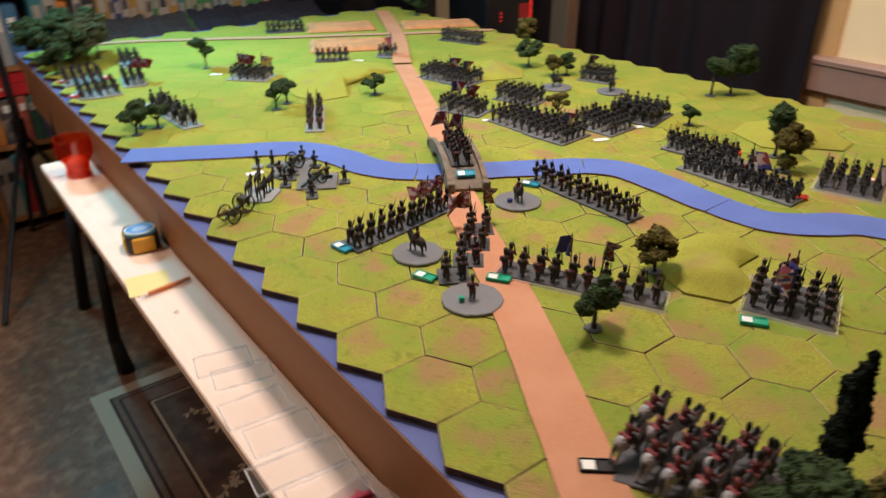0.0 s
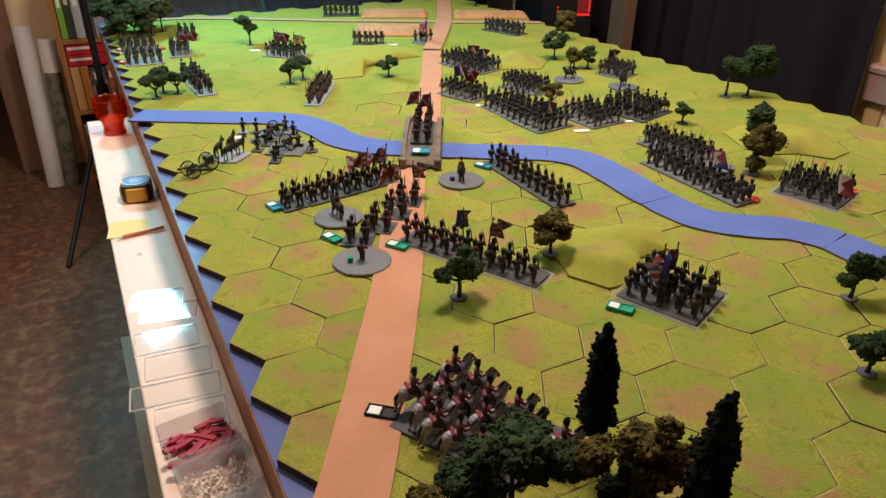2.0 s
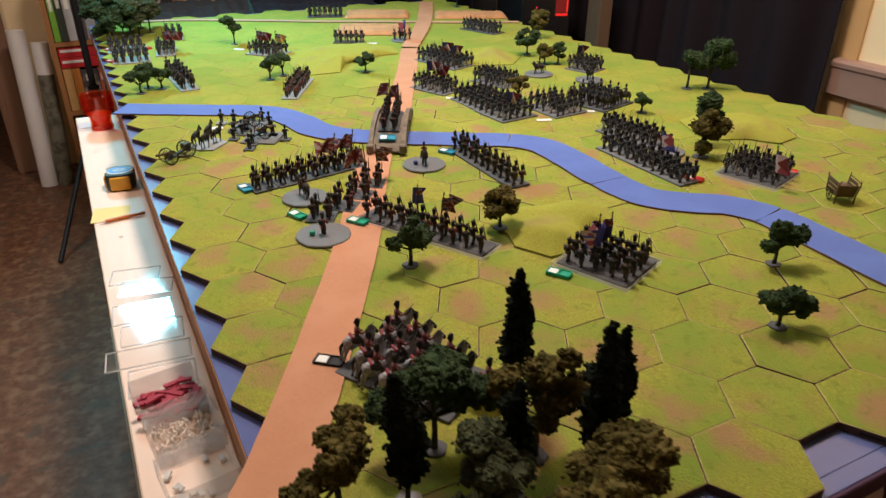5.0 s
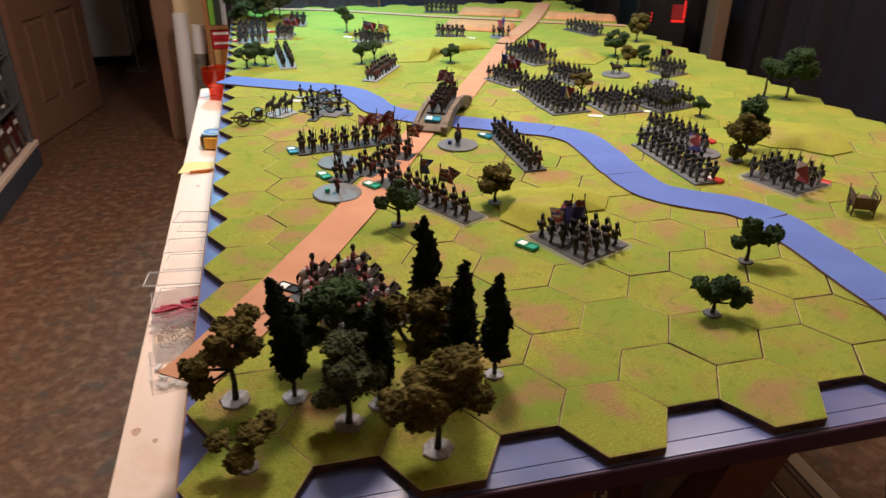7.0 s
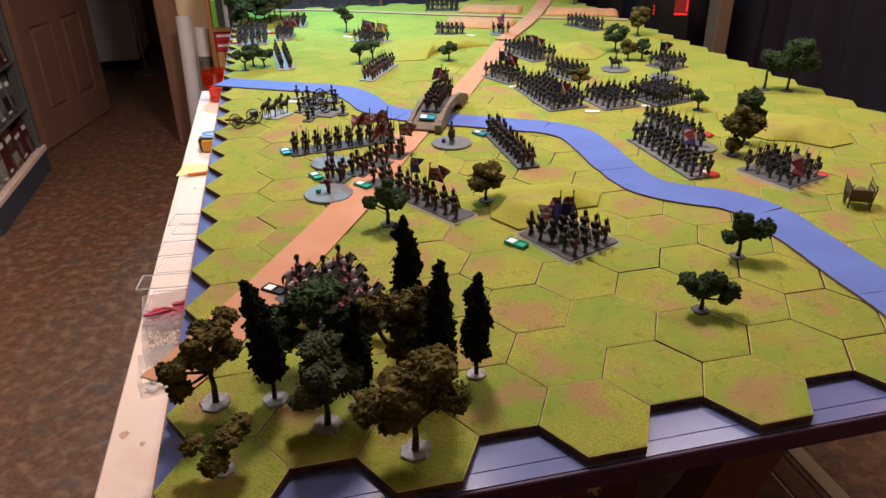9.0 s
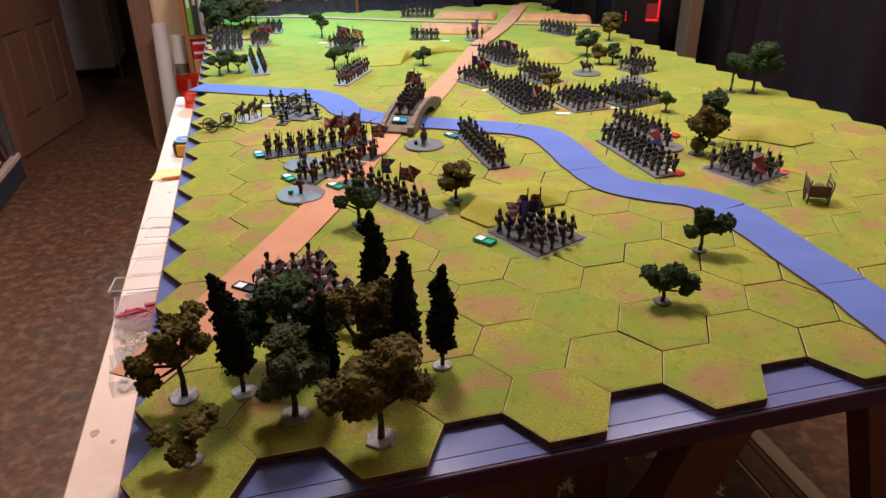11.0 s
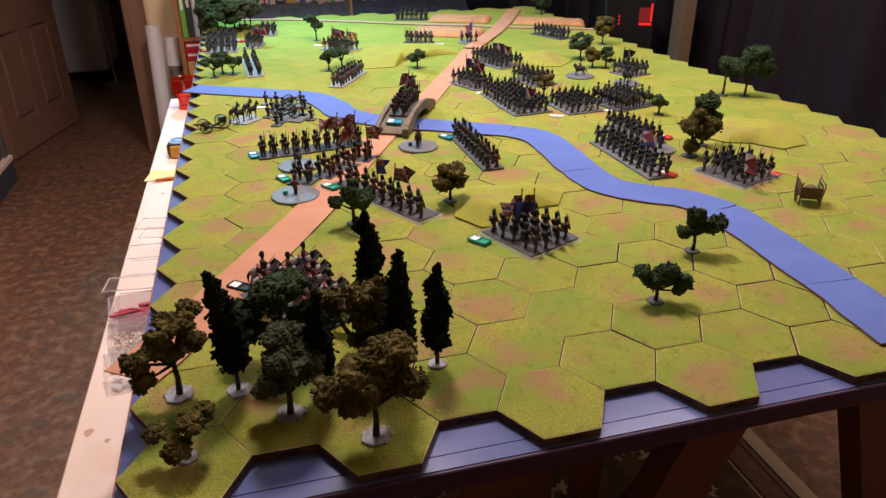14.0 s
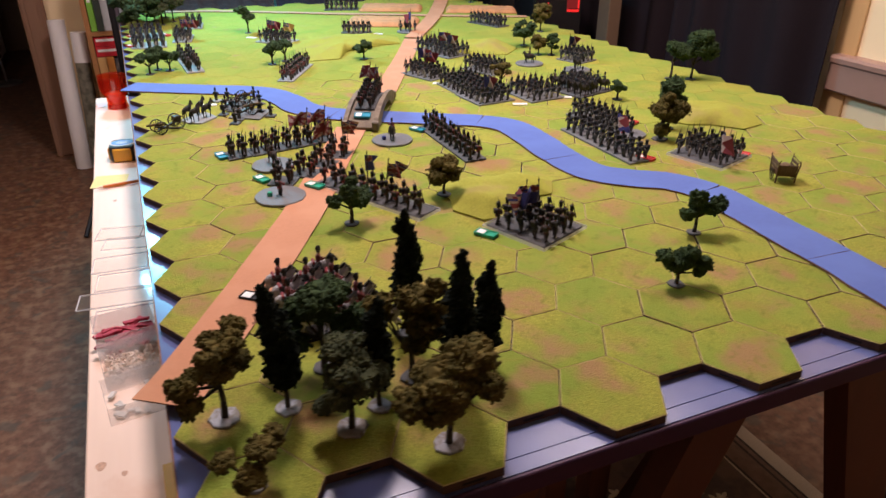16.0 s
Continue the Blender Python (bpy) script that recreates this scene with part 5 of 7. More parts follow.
# ---- wagon ----
wg = thing("wagon", (0.940, 0.352, ZT), "brown wooden toy cart with planked back and sides", "cart", turn=-28)
wg.scale = (0.76, 0.80, 0.98)
CART = wood("cart_wood", (0.13, 0.075, 0.04), (0.07, 0.04, 0.022), (60, 60, 8), 0.8)
part("bed", Build().box(-0.019, 0.019, -0.016, 0.022, 0.011, 0.0135, bevel=0.0005), CART, wg)
for k in range(7):
    x = -0.0165 + 0.0055 * k
    part("back_plank", Build().loft([[(x - 0.0025, -0.016, 0.0136), (x + 0.0025, -0.016, 0.0136), (x + 0.0025, -0.0145, 0.0136), (x - 0.0025, -0.0145, 0.0136)],
                                     [(x * 1.08 - 0.0025, -0.0215, 0.0325), (x * 1.08 + 0.0025, -0.0215, 0.0325), (x * 1.08 + 0.0025, -0.020, 0.0325), (x * 1.08 - 0.0025, -0.020, 0.0325)]]), CART, wg)
for e in (-1, 1):
    for k in range(3):
        z = 0.0142 + 0.0075 * k
        part("side_plank", Build().box(e * (0.0195 + 0.0008 * k) - 0.0008, e * (0.0195 + 0.0008 * k) + 0.0008, -0.0135, 0.022, z, z + 0.006, bevel=0.0003), CART, wg)
    part("corner_post", Build().path([(e * 0.0205, -0.0165, 0.0), (e * 0.0205, -0.0175, 0.014), (e * 0.0225, -0.0225, 0.034), (e * 0.0205, -0.024, 0.042)], [0.0019, 0.0017, 0.0015, 0.0010], 6), CART, wg)
    part("corner_post", Build().tube((e * 0.0215, 0.021, 0.010), (e * 0.0235, 0.023, 0.043), 0.0015, 0.001, 6), CART, wg)
    part("top_rail", Build().tube((e * 0.0228, -0.0225, 0.0365), (e * 0.0232, 0.0225, 0.0385), 0.0011, n=5), CART, wg)
    add_wheel(wg, pose(e * 0.0232, 0.004, 0.0112, 0, 0, 90) @ Matrix.Scale(0.8, 4))
part("load", Build().ball((0.002, 0.004, 0.024), (0.012, 0.012, 0.007), n=10, rings=6), mat("buff_sacks", (0.16, 0.11, 0.07), 0.9, vary=0.4, scale=120), wg, "buff sacks")

# ---- model trees ----
def crumb(b, c, r, r_rng, slot=0):
    """A small rough lump of foam foliage."""
    t = (1 + 5 ** 0.5) / 2
    v = [Vector(p).normalized() for p in ((-1, t, 0), (1, t, 0), (-1, -t, 0), (1, -t, 0), (0, -1, t), (0, 1, t), (0, -1, -t), (0, 1, -t), (t, 0, -1), (t, 0, 1), (-t, 0, -1), (-t, 0, 1))]
    f = ((0, 11, 5), (0, 5, 1), (0, 1, 7), (0, 7, 10), (0, 10, 11), (1, 5, 9), (5, 11, 4), (11, 10, 2), (10, 7, 6), (7, 1, 8), (3, 9, 4), (3, 4, 2), (3, 2, 6), (3, 6, 8), (3, 8, 9), (4, 9, 5), (2, 4, 11), (6, 2, 10), (8, 6, 7), (9, 8, 1))
    b.add([c + p * r * r_rng.uniform(0.6, 1.35) for p in v], f, slot)


def lobe(b, c, r, rr, n, size):
    """A lumpy pad of foam foliage of radii r, with crumbs on its skin."""
    c = Vector(c)
    seed = Vector((rr.uniform(0, 50), rr.uniform(0, 50), rr.uniform(0, 50)))

    def skin(d):
        q = Vector((d.x * r[0], d.y * r[1], d.z * r[2]))
        k = 1 + 0.55 * noise.noise(q * 130 + seed) + 0.30 * noise.noise(q * 330 + seed)
        return c + q * max(0.45, k)

    core = Build().ball((0, 0, 0), 1.0, 0, 18, 12)
    b.add([skin(Vector(p)) for p in core.v], core.f, 0)
    for _ in range(n):
        d = Vector((rr.gauss(0, 1), rr.gauss(0, 1), rr.gauss(0, 1))).normalized()
        crumb(b, c + (skin(d) - c) * rr.uniform(0.92, 1.12), size * rr.uniform(0.5, 1.5), rr)


def stand(t, trunk, crown, leaf, rr, disc, disc_r):
    part("trunk", trunk, BARK, t, smooth=True)
    part("crown", crown, leaf, t)
    n = 14
    outline = [(disc_r * (1 + rr.uniform(-0.12, 0.12)) * math.cos(2 * math.pi * i / n), disc_r * (1 + rr.uniform(-0.12, 0.12)) * math.sin(2 * math.pi * i / n)) for i in range(n)]
    part("base", Build().prism(outline, 0, 0.0022, bevel=0.0007), disc or BASE_GREY, t)
    return t


def shaped_tree(x, y, leaf, seed, label, disc, disc_r, fork, pads, lean=0.08, turn=17, size=1.0):
    """A tree of separate foliage pads, each (x, z, half width, half height), on limbs from a fork."""
    rr = random.Random(seed)
    t = thing("model_tree", (x, y, ZT), label, "tree", "model trees", turn)
    t.scale = (size,) * 3
    crown, trunk = Build(), Build()
    trunk.path([(0, 0, 0.001), (0.0012, 0.0004, fork * 0.5), (0, 0, fork)], [0.0036, 0.0028, 0.0025], 8)
    for k in range(4):
        a = rr.uniform(0, 6.28)
        trunk.tube((0, 0, 0.003), (0.006 * math.cos(a), 0.006 * math.sin(a), 0.0004), 0.0018, 0.0006, 5)
    for k, (px, pz, w, hh, *back) in enumerate(pads):
        c = Vector((px + lean * pz, back[0] if back else rr.uniform(-0.6, 0.6) * w + (0.008 if k % 2 else -0.008), pz))
        mid = Vector((px * 0.45, c.y * 0.4, (fork + pz) / 2 - 0.002))
        trunk.path([(0, 0, fork * 0.95), mid, c], [0.0020, 0.0014, 0.0008], 6)
        near = int(7e5 * w * w) + 70
        lobe(crown, c, (w * 0.9, w * 0.85, hh * 0.9), rr, near, 0.0015)
        for _ in range(5):
            a, e = rr.uniform(0, 6.28), rr.uniform(-0.4, 0.9)
            q = c + Vector((w * 0.72 * math.cos(a), w * 0.72 * math.sin(a), hh * 0.75 * e))
            lobe(crown, q, (w * 0.42, w * 0.42, hh * 0.48), rr, int(near * 0.22), 0.0014)
    return stand(t, trunk, crown, leaf, rr, disc, disc_r)


def tree(x, y, h, kind, leaf, seed, label, disc=None, z=ZT, spread=1.0, lean=(0, 0), low=0.34, disc_r=0.011):
    rr = random.Random(seed)
    t = thing("model_tree", (x, y, z), label, "tree", "model trees", rr.uniform(0, 360) if lean == (0, 0) else 17)
    crown, trunk = Build(), Build()
    top = Vector((lean[0], lean[1], 0))
    if kind == "poplar":
        wob = [Vector((rr.uniform(-1, 1), rr.uniform(-1, 1), 0)) * 0.0045 for _ in range(7)]
        trunk.path([(0, 0, 0.001), (0.0006, 0, h * 0.2), (0, 0.001, h * 0.5)], [0.0026, 0.002, 0.0012], 7)
        for k in range(11):
            u = k / 10
            rad = spread * 0.0128 * (0.72 + 0.55 * math.sin(math.pi * min(1, u * 0.8 + 0.18))) * (1 - 0.55 * u * u) * rr.uniform(0.86, 1.1)
            zc = h * (0.27 + 0.69 * u)
            off = wob[k % 7] * (0.4 + u * 0.5) + top * u * u
            lobe(crown, off + Vector((0, 0, zc)), (rad, rad, h * 0.075), rr, 110, 0.0014)
            if k % 2:
                a = rr.uniform(0, 6.28)
                lobe(crown, off + Vector((rad * math.cos(a), rad * math.sin(a), zc)), (0.004, 0.004, 0.005), rr, 24, 0.0013)
    else:
        th = h * low
        trunk.path([(0, 0, 0.001), (0.001, 0.0006, th * 0.5), top * 0.4 + Vector((0, 0, th))], [0.0030, 0.0023, 0.0020], 8)
        for k in range(3):
            a = rr.uniform(0, 6.28)
            trunk.tube((0, 0, 0.002), (0.006 * math.cos(a), 0.006 * math.sin(a), 0.0004), 0.0016, 0.0006, 5)
        n = {"bush": 9, "flat": 6}[kind]
        W2 = spread * h * {"bush": 0.36, "flat": 0.44}[kind]
        turn = rr.uniform(0, 6.28)
        for k in range(n):
            a = turn + 2.4 * k + rr.uniform(-0.5, 0.5)
            u = (k + 0.5) / n
            zz = th + (h - th) * (0.10 + 0.80 * u) + rr.uniform(-0.06, 0.06) * h
            dist = W2 * (0.30 + 0.52 * math.sin(math.pi * (0.25 + 0.62 * u))) * rr.uniform(0.7, 1.25)
            if kind == "flat":
                zz, dist = th + (h - th) * rr.uniform(0.25, 0.85), W2 * rr.uniform(0.25, 0.9)
            c = Vector((dist * math.cos(a), dist * math.sin(a), zz)) + top * u
            rad = h * rr.uniform(0.12, 0.21) * (0.55 + 0.45 * spread)
            trunk.path([top * 0.4 + Vector((0, 0, th * 0.9)), (c + top + Vector((0, 0, th))) / 2 - Vector((0, 0, 0.1 * h)) * 0.4, c], [0.0017, 0.0012, 0.0007], 5)
            lobe(crown, c, (rad, rad, rad * 0.66), rr, 130, 0.0015)
            for _ in range(2):
                a2 = rr.uniform(0, 6.28)
                lobe(crown, c + Vector((rad * 0.75 * math.cos(a2), rad * 0.75 * math.sin(a2), rr.uniform(-0.3, 0.4) * rad)), (rad * 0.45, rad * 0.45, rad * 0.4), rr, 28, 0.0014)
    return stand(t, trunk, crown, leaf, rr, disc, disc_r)


PALE_DISC = mat("pale_card_disc", (0.30, 0.31, 0.35), 0.6, vary=0.3, scale=200, second=(0.16, 0.13, 0.10), second_scale=120)
olive, green, black = "olive foam-foliage model tree on a small base", "dark green foam-foliage model tree on a small base", "tall blackish-green model poplar tree"
shaped_tree(-0.010, 0.107, LEAF_OLIVE, 1, "olive model tree with lopsided foliage pads", PALE_DISC, 0.015, 0.040,
            ((0.000, 0.082, 0.018, 0.011, 0.0), (0.018, 0.086, 0.011, 0.009), (-0.018, 0.078, 0.011, 0.009), (-0.038, 0.050, 0.012, 0.008), (-0.032, 0.031, 0.010, 0.009), (0.018, 0.054, 0.013, 0.008), (-0.004, 0.056, 0.012, 0.007), (-0.022, 0.052, 0.009, 0.007)))
tree(0.047, 0.098, 0.136, "poplar", LEAF_BLACK, 2, "tall blackish-green model poplar with a bent tip", PALE_DISC, disc_r=0.013, lean=(-0.012, 0.002))
shaped_tree(0.095, 0.047, LEAF_SAGE, 3, "sage-green round model tree on a stone base", PALE_DISC, 0.014, 0.034,
            ((0.000, 0.060, 0.025, 0.019), (0.003, 0.074, 0.021, 0.013), (-0.020, 0.050, 0.011, 0.010), (-0.024, 0.030, 0.009, 0.006), (0.019, 0.056, 0.011, 0.014), (0.0, 0.046, 0.020, 0.008)))
shaped_tree(0.169, -0.006, LEAF_OLIVE, 4, "broad olive model tree on a pale card base", PALE_DISC, 0.014, 0.036,
            ((-0.022, 0.084, 0.021, 0.015), (-0.040, 0.066, 0.016, 0.011), (0.008, 0.100, 0.020, 0.013), (0.020, 0.078, 0.020, 0.015), (0.032, 0.058, 0.014, 0.012), (0.024, 0.046, 0.015, 0.008), (-0.022, 0.060, 0.017, 0.009), (-0.002, 0.068, 0.020, 0.014)), 0.0)
shaped_tree(0.002, 0.011, LEAF_OLIVE, 5, "small bent olive model bush on a stone base", PALE_DISC, 0.010, 0.012,
            ((0.006, 0.040, 0.014, 0.007), (0.018, 0.042, 0.009, 0.006), (-0.010, 0.026, 0.011, 0.008), (-0.023, 0.030, 0.010, 0.006), (-0.014, 0.014, 0.007, 0.006)))
tree(0.252, 0.087, 0.117, "poplar", LEAF_BLACK, 6, black, PALE_DISC, disc_r=0.010, spread=0.85)
tree(0.205, 0.055, 0.152, "poplar", LEAF_BLACK, 7, black, None, spread=0.95)
tree(0.197, 0.172, 0.147, "poplar", LEAF_BLACK, 8, black, None, spread=0.95)
tree(0.128, 0.066, 0.117, "poplar", LEAF_BLACK, 9, black, PALE_DISC, spread=0.95)
shaped_tree(0.095, 0.145, LEAF_GREEN, 10, "dark green model tree with spread foliage pads", None, 0.012, 0.040,
            ((0.000, 0.085, 0.023, 0.012), (0.014, 0.079, 0.015, 0.011), (-0.014, 0.080, 0.014, 0.010), (-0.034, 0.052, 0.017, 0.012, 0.026), (-0.030, 0.035, 0.016, 0.010, 0.014), (-0.044, 0.046, 0.010, 0.008, 0.034), (0.030, 0.056, 0.017, 0.011, -0.016), (0.042, 0.048, 0.011, 0.009, -0.026), (0.018, 0.048, 0.013, 0.008, -0.006), (-0.014, 0.062, 0.017, 0.011, 0.022)))
shaped_tree(0.172, 0.095, LEAF_OLIVE, 11, "olive model tree with bunched foliage pads", None, 0.012, 0.034,
            ((-0.027, 0.086, 0.014, 0.009, 0.022), (0.004, 0.088, 0.018, 0.012, 0.004), (0.016, 0.101, 0.009, 0.008), (0.005, 0.066, 0.020, 0.012, -0.004), (-0.024, 0.072, 0.013, 0.009, 0.026), (0.020, 0.078, 0.015, 0.010, -0.024), (0.026, 0.064, 0.012, 0.010, -0.034), (0.018, 0.048, 0.014, 0.009), (-0.006, 0.046, 0.011, 0.008)))
# scattered over the table
shaped_tree(0.221, 0.468, LEAF_GREEN, 12, "dark green model tree with three foliage pads", None, 0.011, 0.026,
            ((-0.008, 0.056, 0.013, 0.012), (-0.024, 0.040, 0.010, 0.008), (0.014, 0.036, 0.016, 0.010), (0.024, 0.042, 0.010, 0.008), (0.000, 0.068, 0.008, 0.007), (-0.004, 0.042, 0.010, 0.008)), 0.0)
tree(0.385, 0.506, 0.062, "bush", LEAF_OLIVE, 13, olive, spread=0.95, z=ZT + 0.0046)
shaped_tree(0.664, 0.249, LEAF_GREEN, 14, "dark green model tree with two raised foliage pads", None, 0.012, 0.030,
            ((-0.003, 0.062, 0.014, 0.014, 0.0), (0.031, 0.050, 0.015, 0.013, 0.0), (-0.018, 0.036, 0.012, 0.010, -0.004), (0.004, 0.044, 0.015, 0.010, 0.004), (0.022, 0.041, 0.011, 0.009, -0.004)), 0.0, -18, 0.86)
shaped_tree(0.543, 0.141, LEAF_GREEN, 15, "dark green model tree with a wide flat crown", None, 0.013, 0.022,
            ((0.0145, 0.051, 0.013, 0.012, 0.0), (-0.023, 0.047, 0.013, 0.010, 0.002), (-0.010, 0.034, 0.013, 0.009, -0.004), (0.034, 0.034, 0.014, 0.012, 0.0), (0.030, 0.022, 0.009, 0.007, -0.004), (0.008, 0.038, 0.017, 0.010, 0.004)), 0.0, -18, 0.84)
shaped_tree(0.887, 0.606, LEAF_OLIVE, 16, "olive model tree with a low foliage clump", None, 0.015, 0.034,
            ((-0.004, 0.060, 0.021, 0.015, 0.0), (0.026, 0.060, 0.021, 0.016, 0.004), (0.006, 0.082, 0.012, 0.010, 0.0), (0.002, 0.020, 0.015, 0.012, -0.006), (0.020, 0.042, 0.013, 0.009, 0.0)), 0.0, -25)
shaped_tree(0.945, 0.655, LEAF_GREEN, 17, "upright dark green model tree with a rounded crown", None, 0.012, 0.034,
            ((0.0, 0.085, 0.022, 0.017, 0.0), (0.010, 0.052, 0.019, 0.018, 0.0), (-0.002, 0.068, 0.020, 0.015, 0.004)), 0.0, -25)
tree(0.980, 0.875, 0.052, "flat", LEAF_GREEN, 18, green)
tree(0.786, 1.085, 0.056, "flat", LEAF_OLIVE, 19, olive)
shaped_tree(1.222, 0.985, LEAF_GREEN, 20, "dark green model tree with a rounded crown and bent trunk", None, 0.014, 0.045,
            ((0.018, 0.070, 0.026, 0.018, 0.0), (0.004, 0.078, 0.021, 0.015, 0.0), (0.028, 0.060, 0.017, 0.013, 0.004)), 0.0, -25)
shaped_tree(1.266, 0.960, LEAF_GREEN, 21, "tall dark green model tree with a broad crown", None, 0.013, 0.040,
            ((0.008, 0.102, 0.029, 0.019, 0.0), (0.016, 0.078, 0.033, 0.019, 0.0), (-0.014, 0.068, 0.022, 0.016, 0.004), (0.036, 0.064, 0.020, 0.016, 0.0)), 0.0, -25)
tree(1.066, 1.475, 0.074, "bush", LEAF_GREEN, 22, green, z=ZT + 0.004)
tree(1.050, 1.36, 0.056, "bush", LEAF_OLIVE, 23, olive, spread=0.85)
tree(1.085, 1.345, 0.058, "bush", LEAF_GREEN, 24, green, spread=0.75)
tree(1.239, 1.671, 0.090, "bush", LEAF_OLIVE, 25, olive, spread=0.7)
tree(0.565, 1.500, 0.057, "flat", LEAF_GREEN, 26, green)
tree(0.314, 1.532, 0.060, "flat", LEAF_GREEN, 27, green)
tree(0.355, 1.56, 0.060, "flat", LEAF_GREEN, 37, green)
tree(0.330, 2.015, 0.090, "flat", LEAF_GREEN, 28, green)
tree(0.000, 1.540, 0.062, "flat", LEAF_GREEN, 29, green)
tree(0.022, 1.585, 0.060, "flat", LEAF_GREEN, 30, green)
tree(0.050, 1.560, 0.056, "flat", LEAF_GREEN, 31, green)
for k, (x, y, h) in enumerate(((-0.02, 2.20, 0.10), (0.03, 2.24, 0.115), (0.08, 2.28, 0.12), (0.0, 2.33, 0.12), (0.06, 2.37, 0.13), (0.12, 2.33, 0.13), (-0.03, 2.42, 0.12), (0.10, 2.43, 0.14))):
    tree(x, y, h, "bush", LEAF_SAGE if k % 3 == 2 else LEAF_GREEN, 40 + k, green + " in a wood", spread=1.0)
tree(1.30, 2.35, 0.09, "bush", LEAF_GREEN, 52, green)

# ---- things on the side tray ----
TZ = 0.652
GLASSRED = clear("red_orange_glass", 0.08, (1.0, 0.42, 0.24), 0.08, (0.72, 0.07, 0.015))
tum = thing("tumbler", (-0.098, 1.730, TZ), "red-orange glass tumbler on the shelf", "glass")
tum.scale = (0.92, 0.92, 0.90)
prof = [(0.030, 0.0), (0.031, 0.003), (0.0275, 0.020), (0.029, 0.036), (0.040, 0.052), (0.0435, 0.070), (0.0425, 0.097), (0.0440, 0.103), (0.0415, 0.1035), (0.040, 0.097), (0.0408, 0.070), (0.0375, 0.054), (0.026, 0.040), (0.0245, 0.024), (0.020, 0.014)]
part("glass_body", Build().lathe(prof, 40, cap=False), GLASSRED, tum, smooth=True)
part("thick_foot", Build().lathe([(0.0265, 0.0012), (0.0268, 0.004), (0.0235, 0.016), (0.019, 0.0135)], 32), clear("deep_red_glass", 0.1, (1.0, 0.2, 0.08), 0.4, (0.9, 0.05, 0.02)), tum, "thick deep red foot", True)
part("drink", Build().lathe([(0.0236, 0.0165), (0.0255, 0.036), (0.034, 0.0465)], 32), clear("orange_drink", 0.03, (1.0, 0.55, 0.1), 0.5, (1.0, 0.30, 0.03)), tum, "orange drink", True)
tape = thing("tape_measure", (-0.0910, 1.281, TZ), "yellow and black tape measure with a blue label, lying flat", "tape measure", turn=-8)
tape.scale = (1.16, 1.0, 0.97)
out = rounded(0.050, 0.062, 0.015, 5)
sc = lambda k: [(x * k, y * k) for x, y in out]
part("case", Build().loft([[(*p, z) for p in sc(k)] for k, z in ((0.93, 0), (1.0, 0.004), (1.0, 0.032), (0.93, 0.037))]), mat("black_rubber_case", (0.02, 0.024, 0.03), 0.5), tape)
part("yellow_panel", Build().box(-0.017, 0.017, -0.0345, -0.028, 0.003, 0.033, bevel=0.003), mat("yellow_plastic", (0.75, 0.40, 0.02), 0.35), tape, "yellow plastic panel")
part("yellow_panel", Build().box(-0.0275, -0.022, -0.018, 0.016, 0.004, 0.031, bevel=0.002), mat("yellow_plastic_side", (0.75, 0.40, 0.02), 0.35), tape)
part("ring", Build().lathe([(0.0235, 0.037), (0.0235, 0.0385), (0.0212, 0.039), (0.0212, 0.037)], 32, cap=False), WHITE, tape, "pale ring")
part("disc_label", Build().lathe([(0.0209, 0.0365), (0.0209, 0.0382)], 32), mat("blue_label", (0.08, 0.24, 0.60), 0.35, coat=0.3), tape, "glossy blue round label")
for k in (-1, 0, 1):
    part("label_bar", Build().box(-0.012 + abs(k) * 0.003, 0.012 - abs(k) * 0.003, k * 0.006 - 0.0012, k * 0.006 + 0.0012, 0.0383, 0.0386), WHITE, tape)
part("hook", Build().box(0.0225, 0.0262, -0.03, -0.022, 0.004, 0.0055), STEEL, tape, "steel end hook")
NOTE = mat("yellow_note_paper", (0.80, 0.70, 0.30), 0.8, vary=0.05)
solid("sticky_note", Build().box(-0.038, 0.030, -0.035, 0.035, 0, 0.0012), NOTE, "pale yellow sticky note lying flat", "note", "notes", place=pose(-0.122, 1.135, TZ, 0, 0, -9))
solid("sticky_note", Build().box(-0.02, 0.03, -0.025, 0.025, 0, 0.0012), WHITE, "white paper slip lying under a glass", "note", "notes", place=pose(-0.135, 1.775, TZ, 0, 0, 6))
pen = thing("pencil", (-0.109, 1.099, TZ + 0.0048), "orange wooden pencil with a sharpened point", "pencil", turn=8)
ORANGE = mat("orange_pencil_paint", (0.62, 0.17, 0.03), 0.35)
part("shaft", Build().tube((-0.03, 0, 0), (0.044, 0, 0), 0.0034, n=6), ORANGE, pen)
part("tip", Build().tube((-0.03, 0, 0), (-0.045, 0, 0), 0.0034, 0.0006, 6), PINE, pen, "bare wood tip")
part("lead", Build().tube((-0.045, 0, 0), (-0.048, 0, 0), 0.0006, 0.0001, 5), BLACK, pen)


def plastic_lid(x, y, turn, sx=0.088, sy=0.050, tilt=0.0, z=TZ):
    t = thing("plastic_tray", (x, y, z), "shallow clear plastic movement tray lying empty", "tray", "clear trays", turn)
    t.rotation_euler[1] = radians(tilt)
    o = part("sheet", Build().box(-sx / 2, sx / 2, -sy / 2, sy / 2, 0.0004, 0.0016), CLEAR, t)
    o.visible_shadow = False
    for q in (((-sx / 2, -sy / 2, 0.002), (sx / 2, -sy / 2, 0.002)), ((sx / 2, -sy / 2, 0.002), (sx / 2, sy / 2, 0.002)), ((sx / 2, sy / 2, 0.002), (-sx / 2, sy / 2, 0.002)), ((-sx / 2, sy / 2, 0.002), (-sx / 2, -sy / 2, 0.002))):
        part("rim", Build().tube(*q, 0.0013, n=6), GLINT_RIM, t).visible_shadow = False


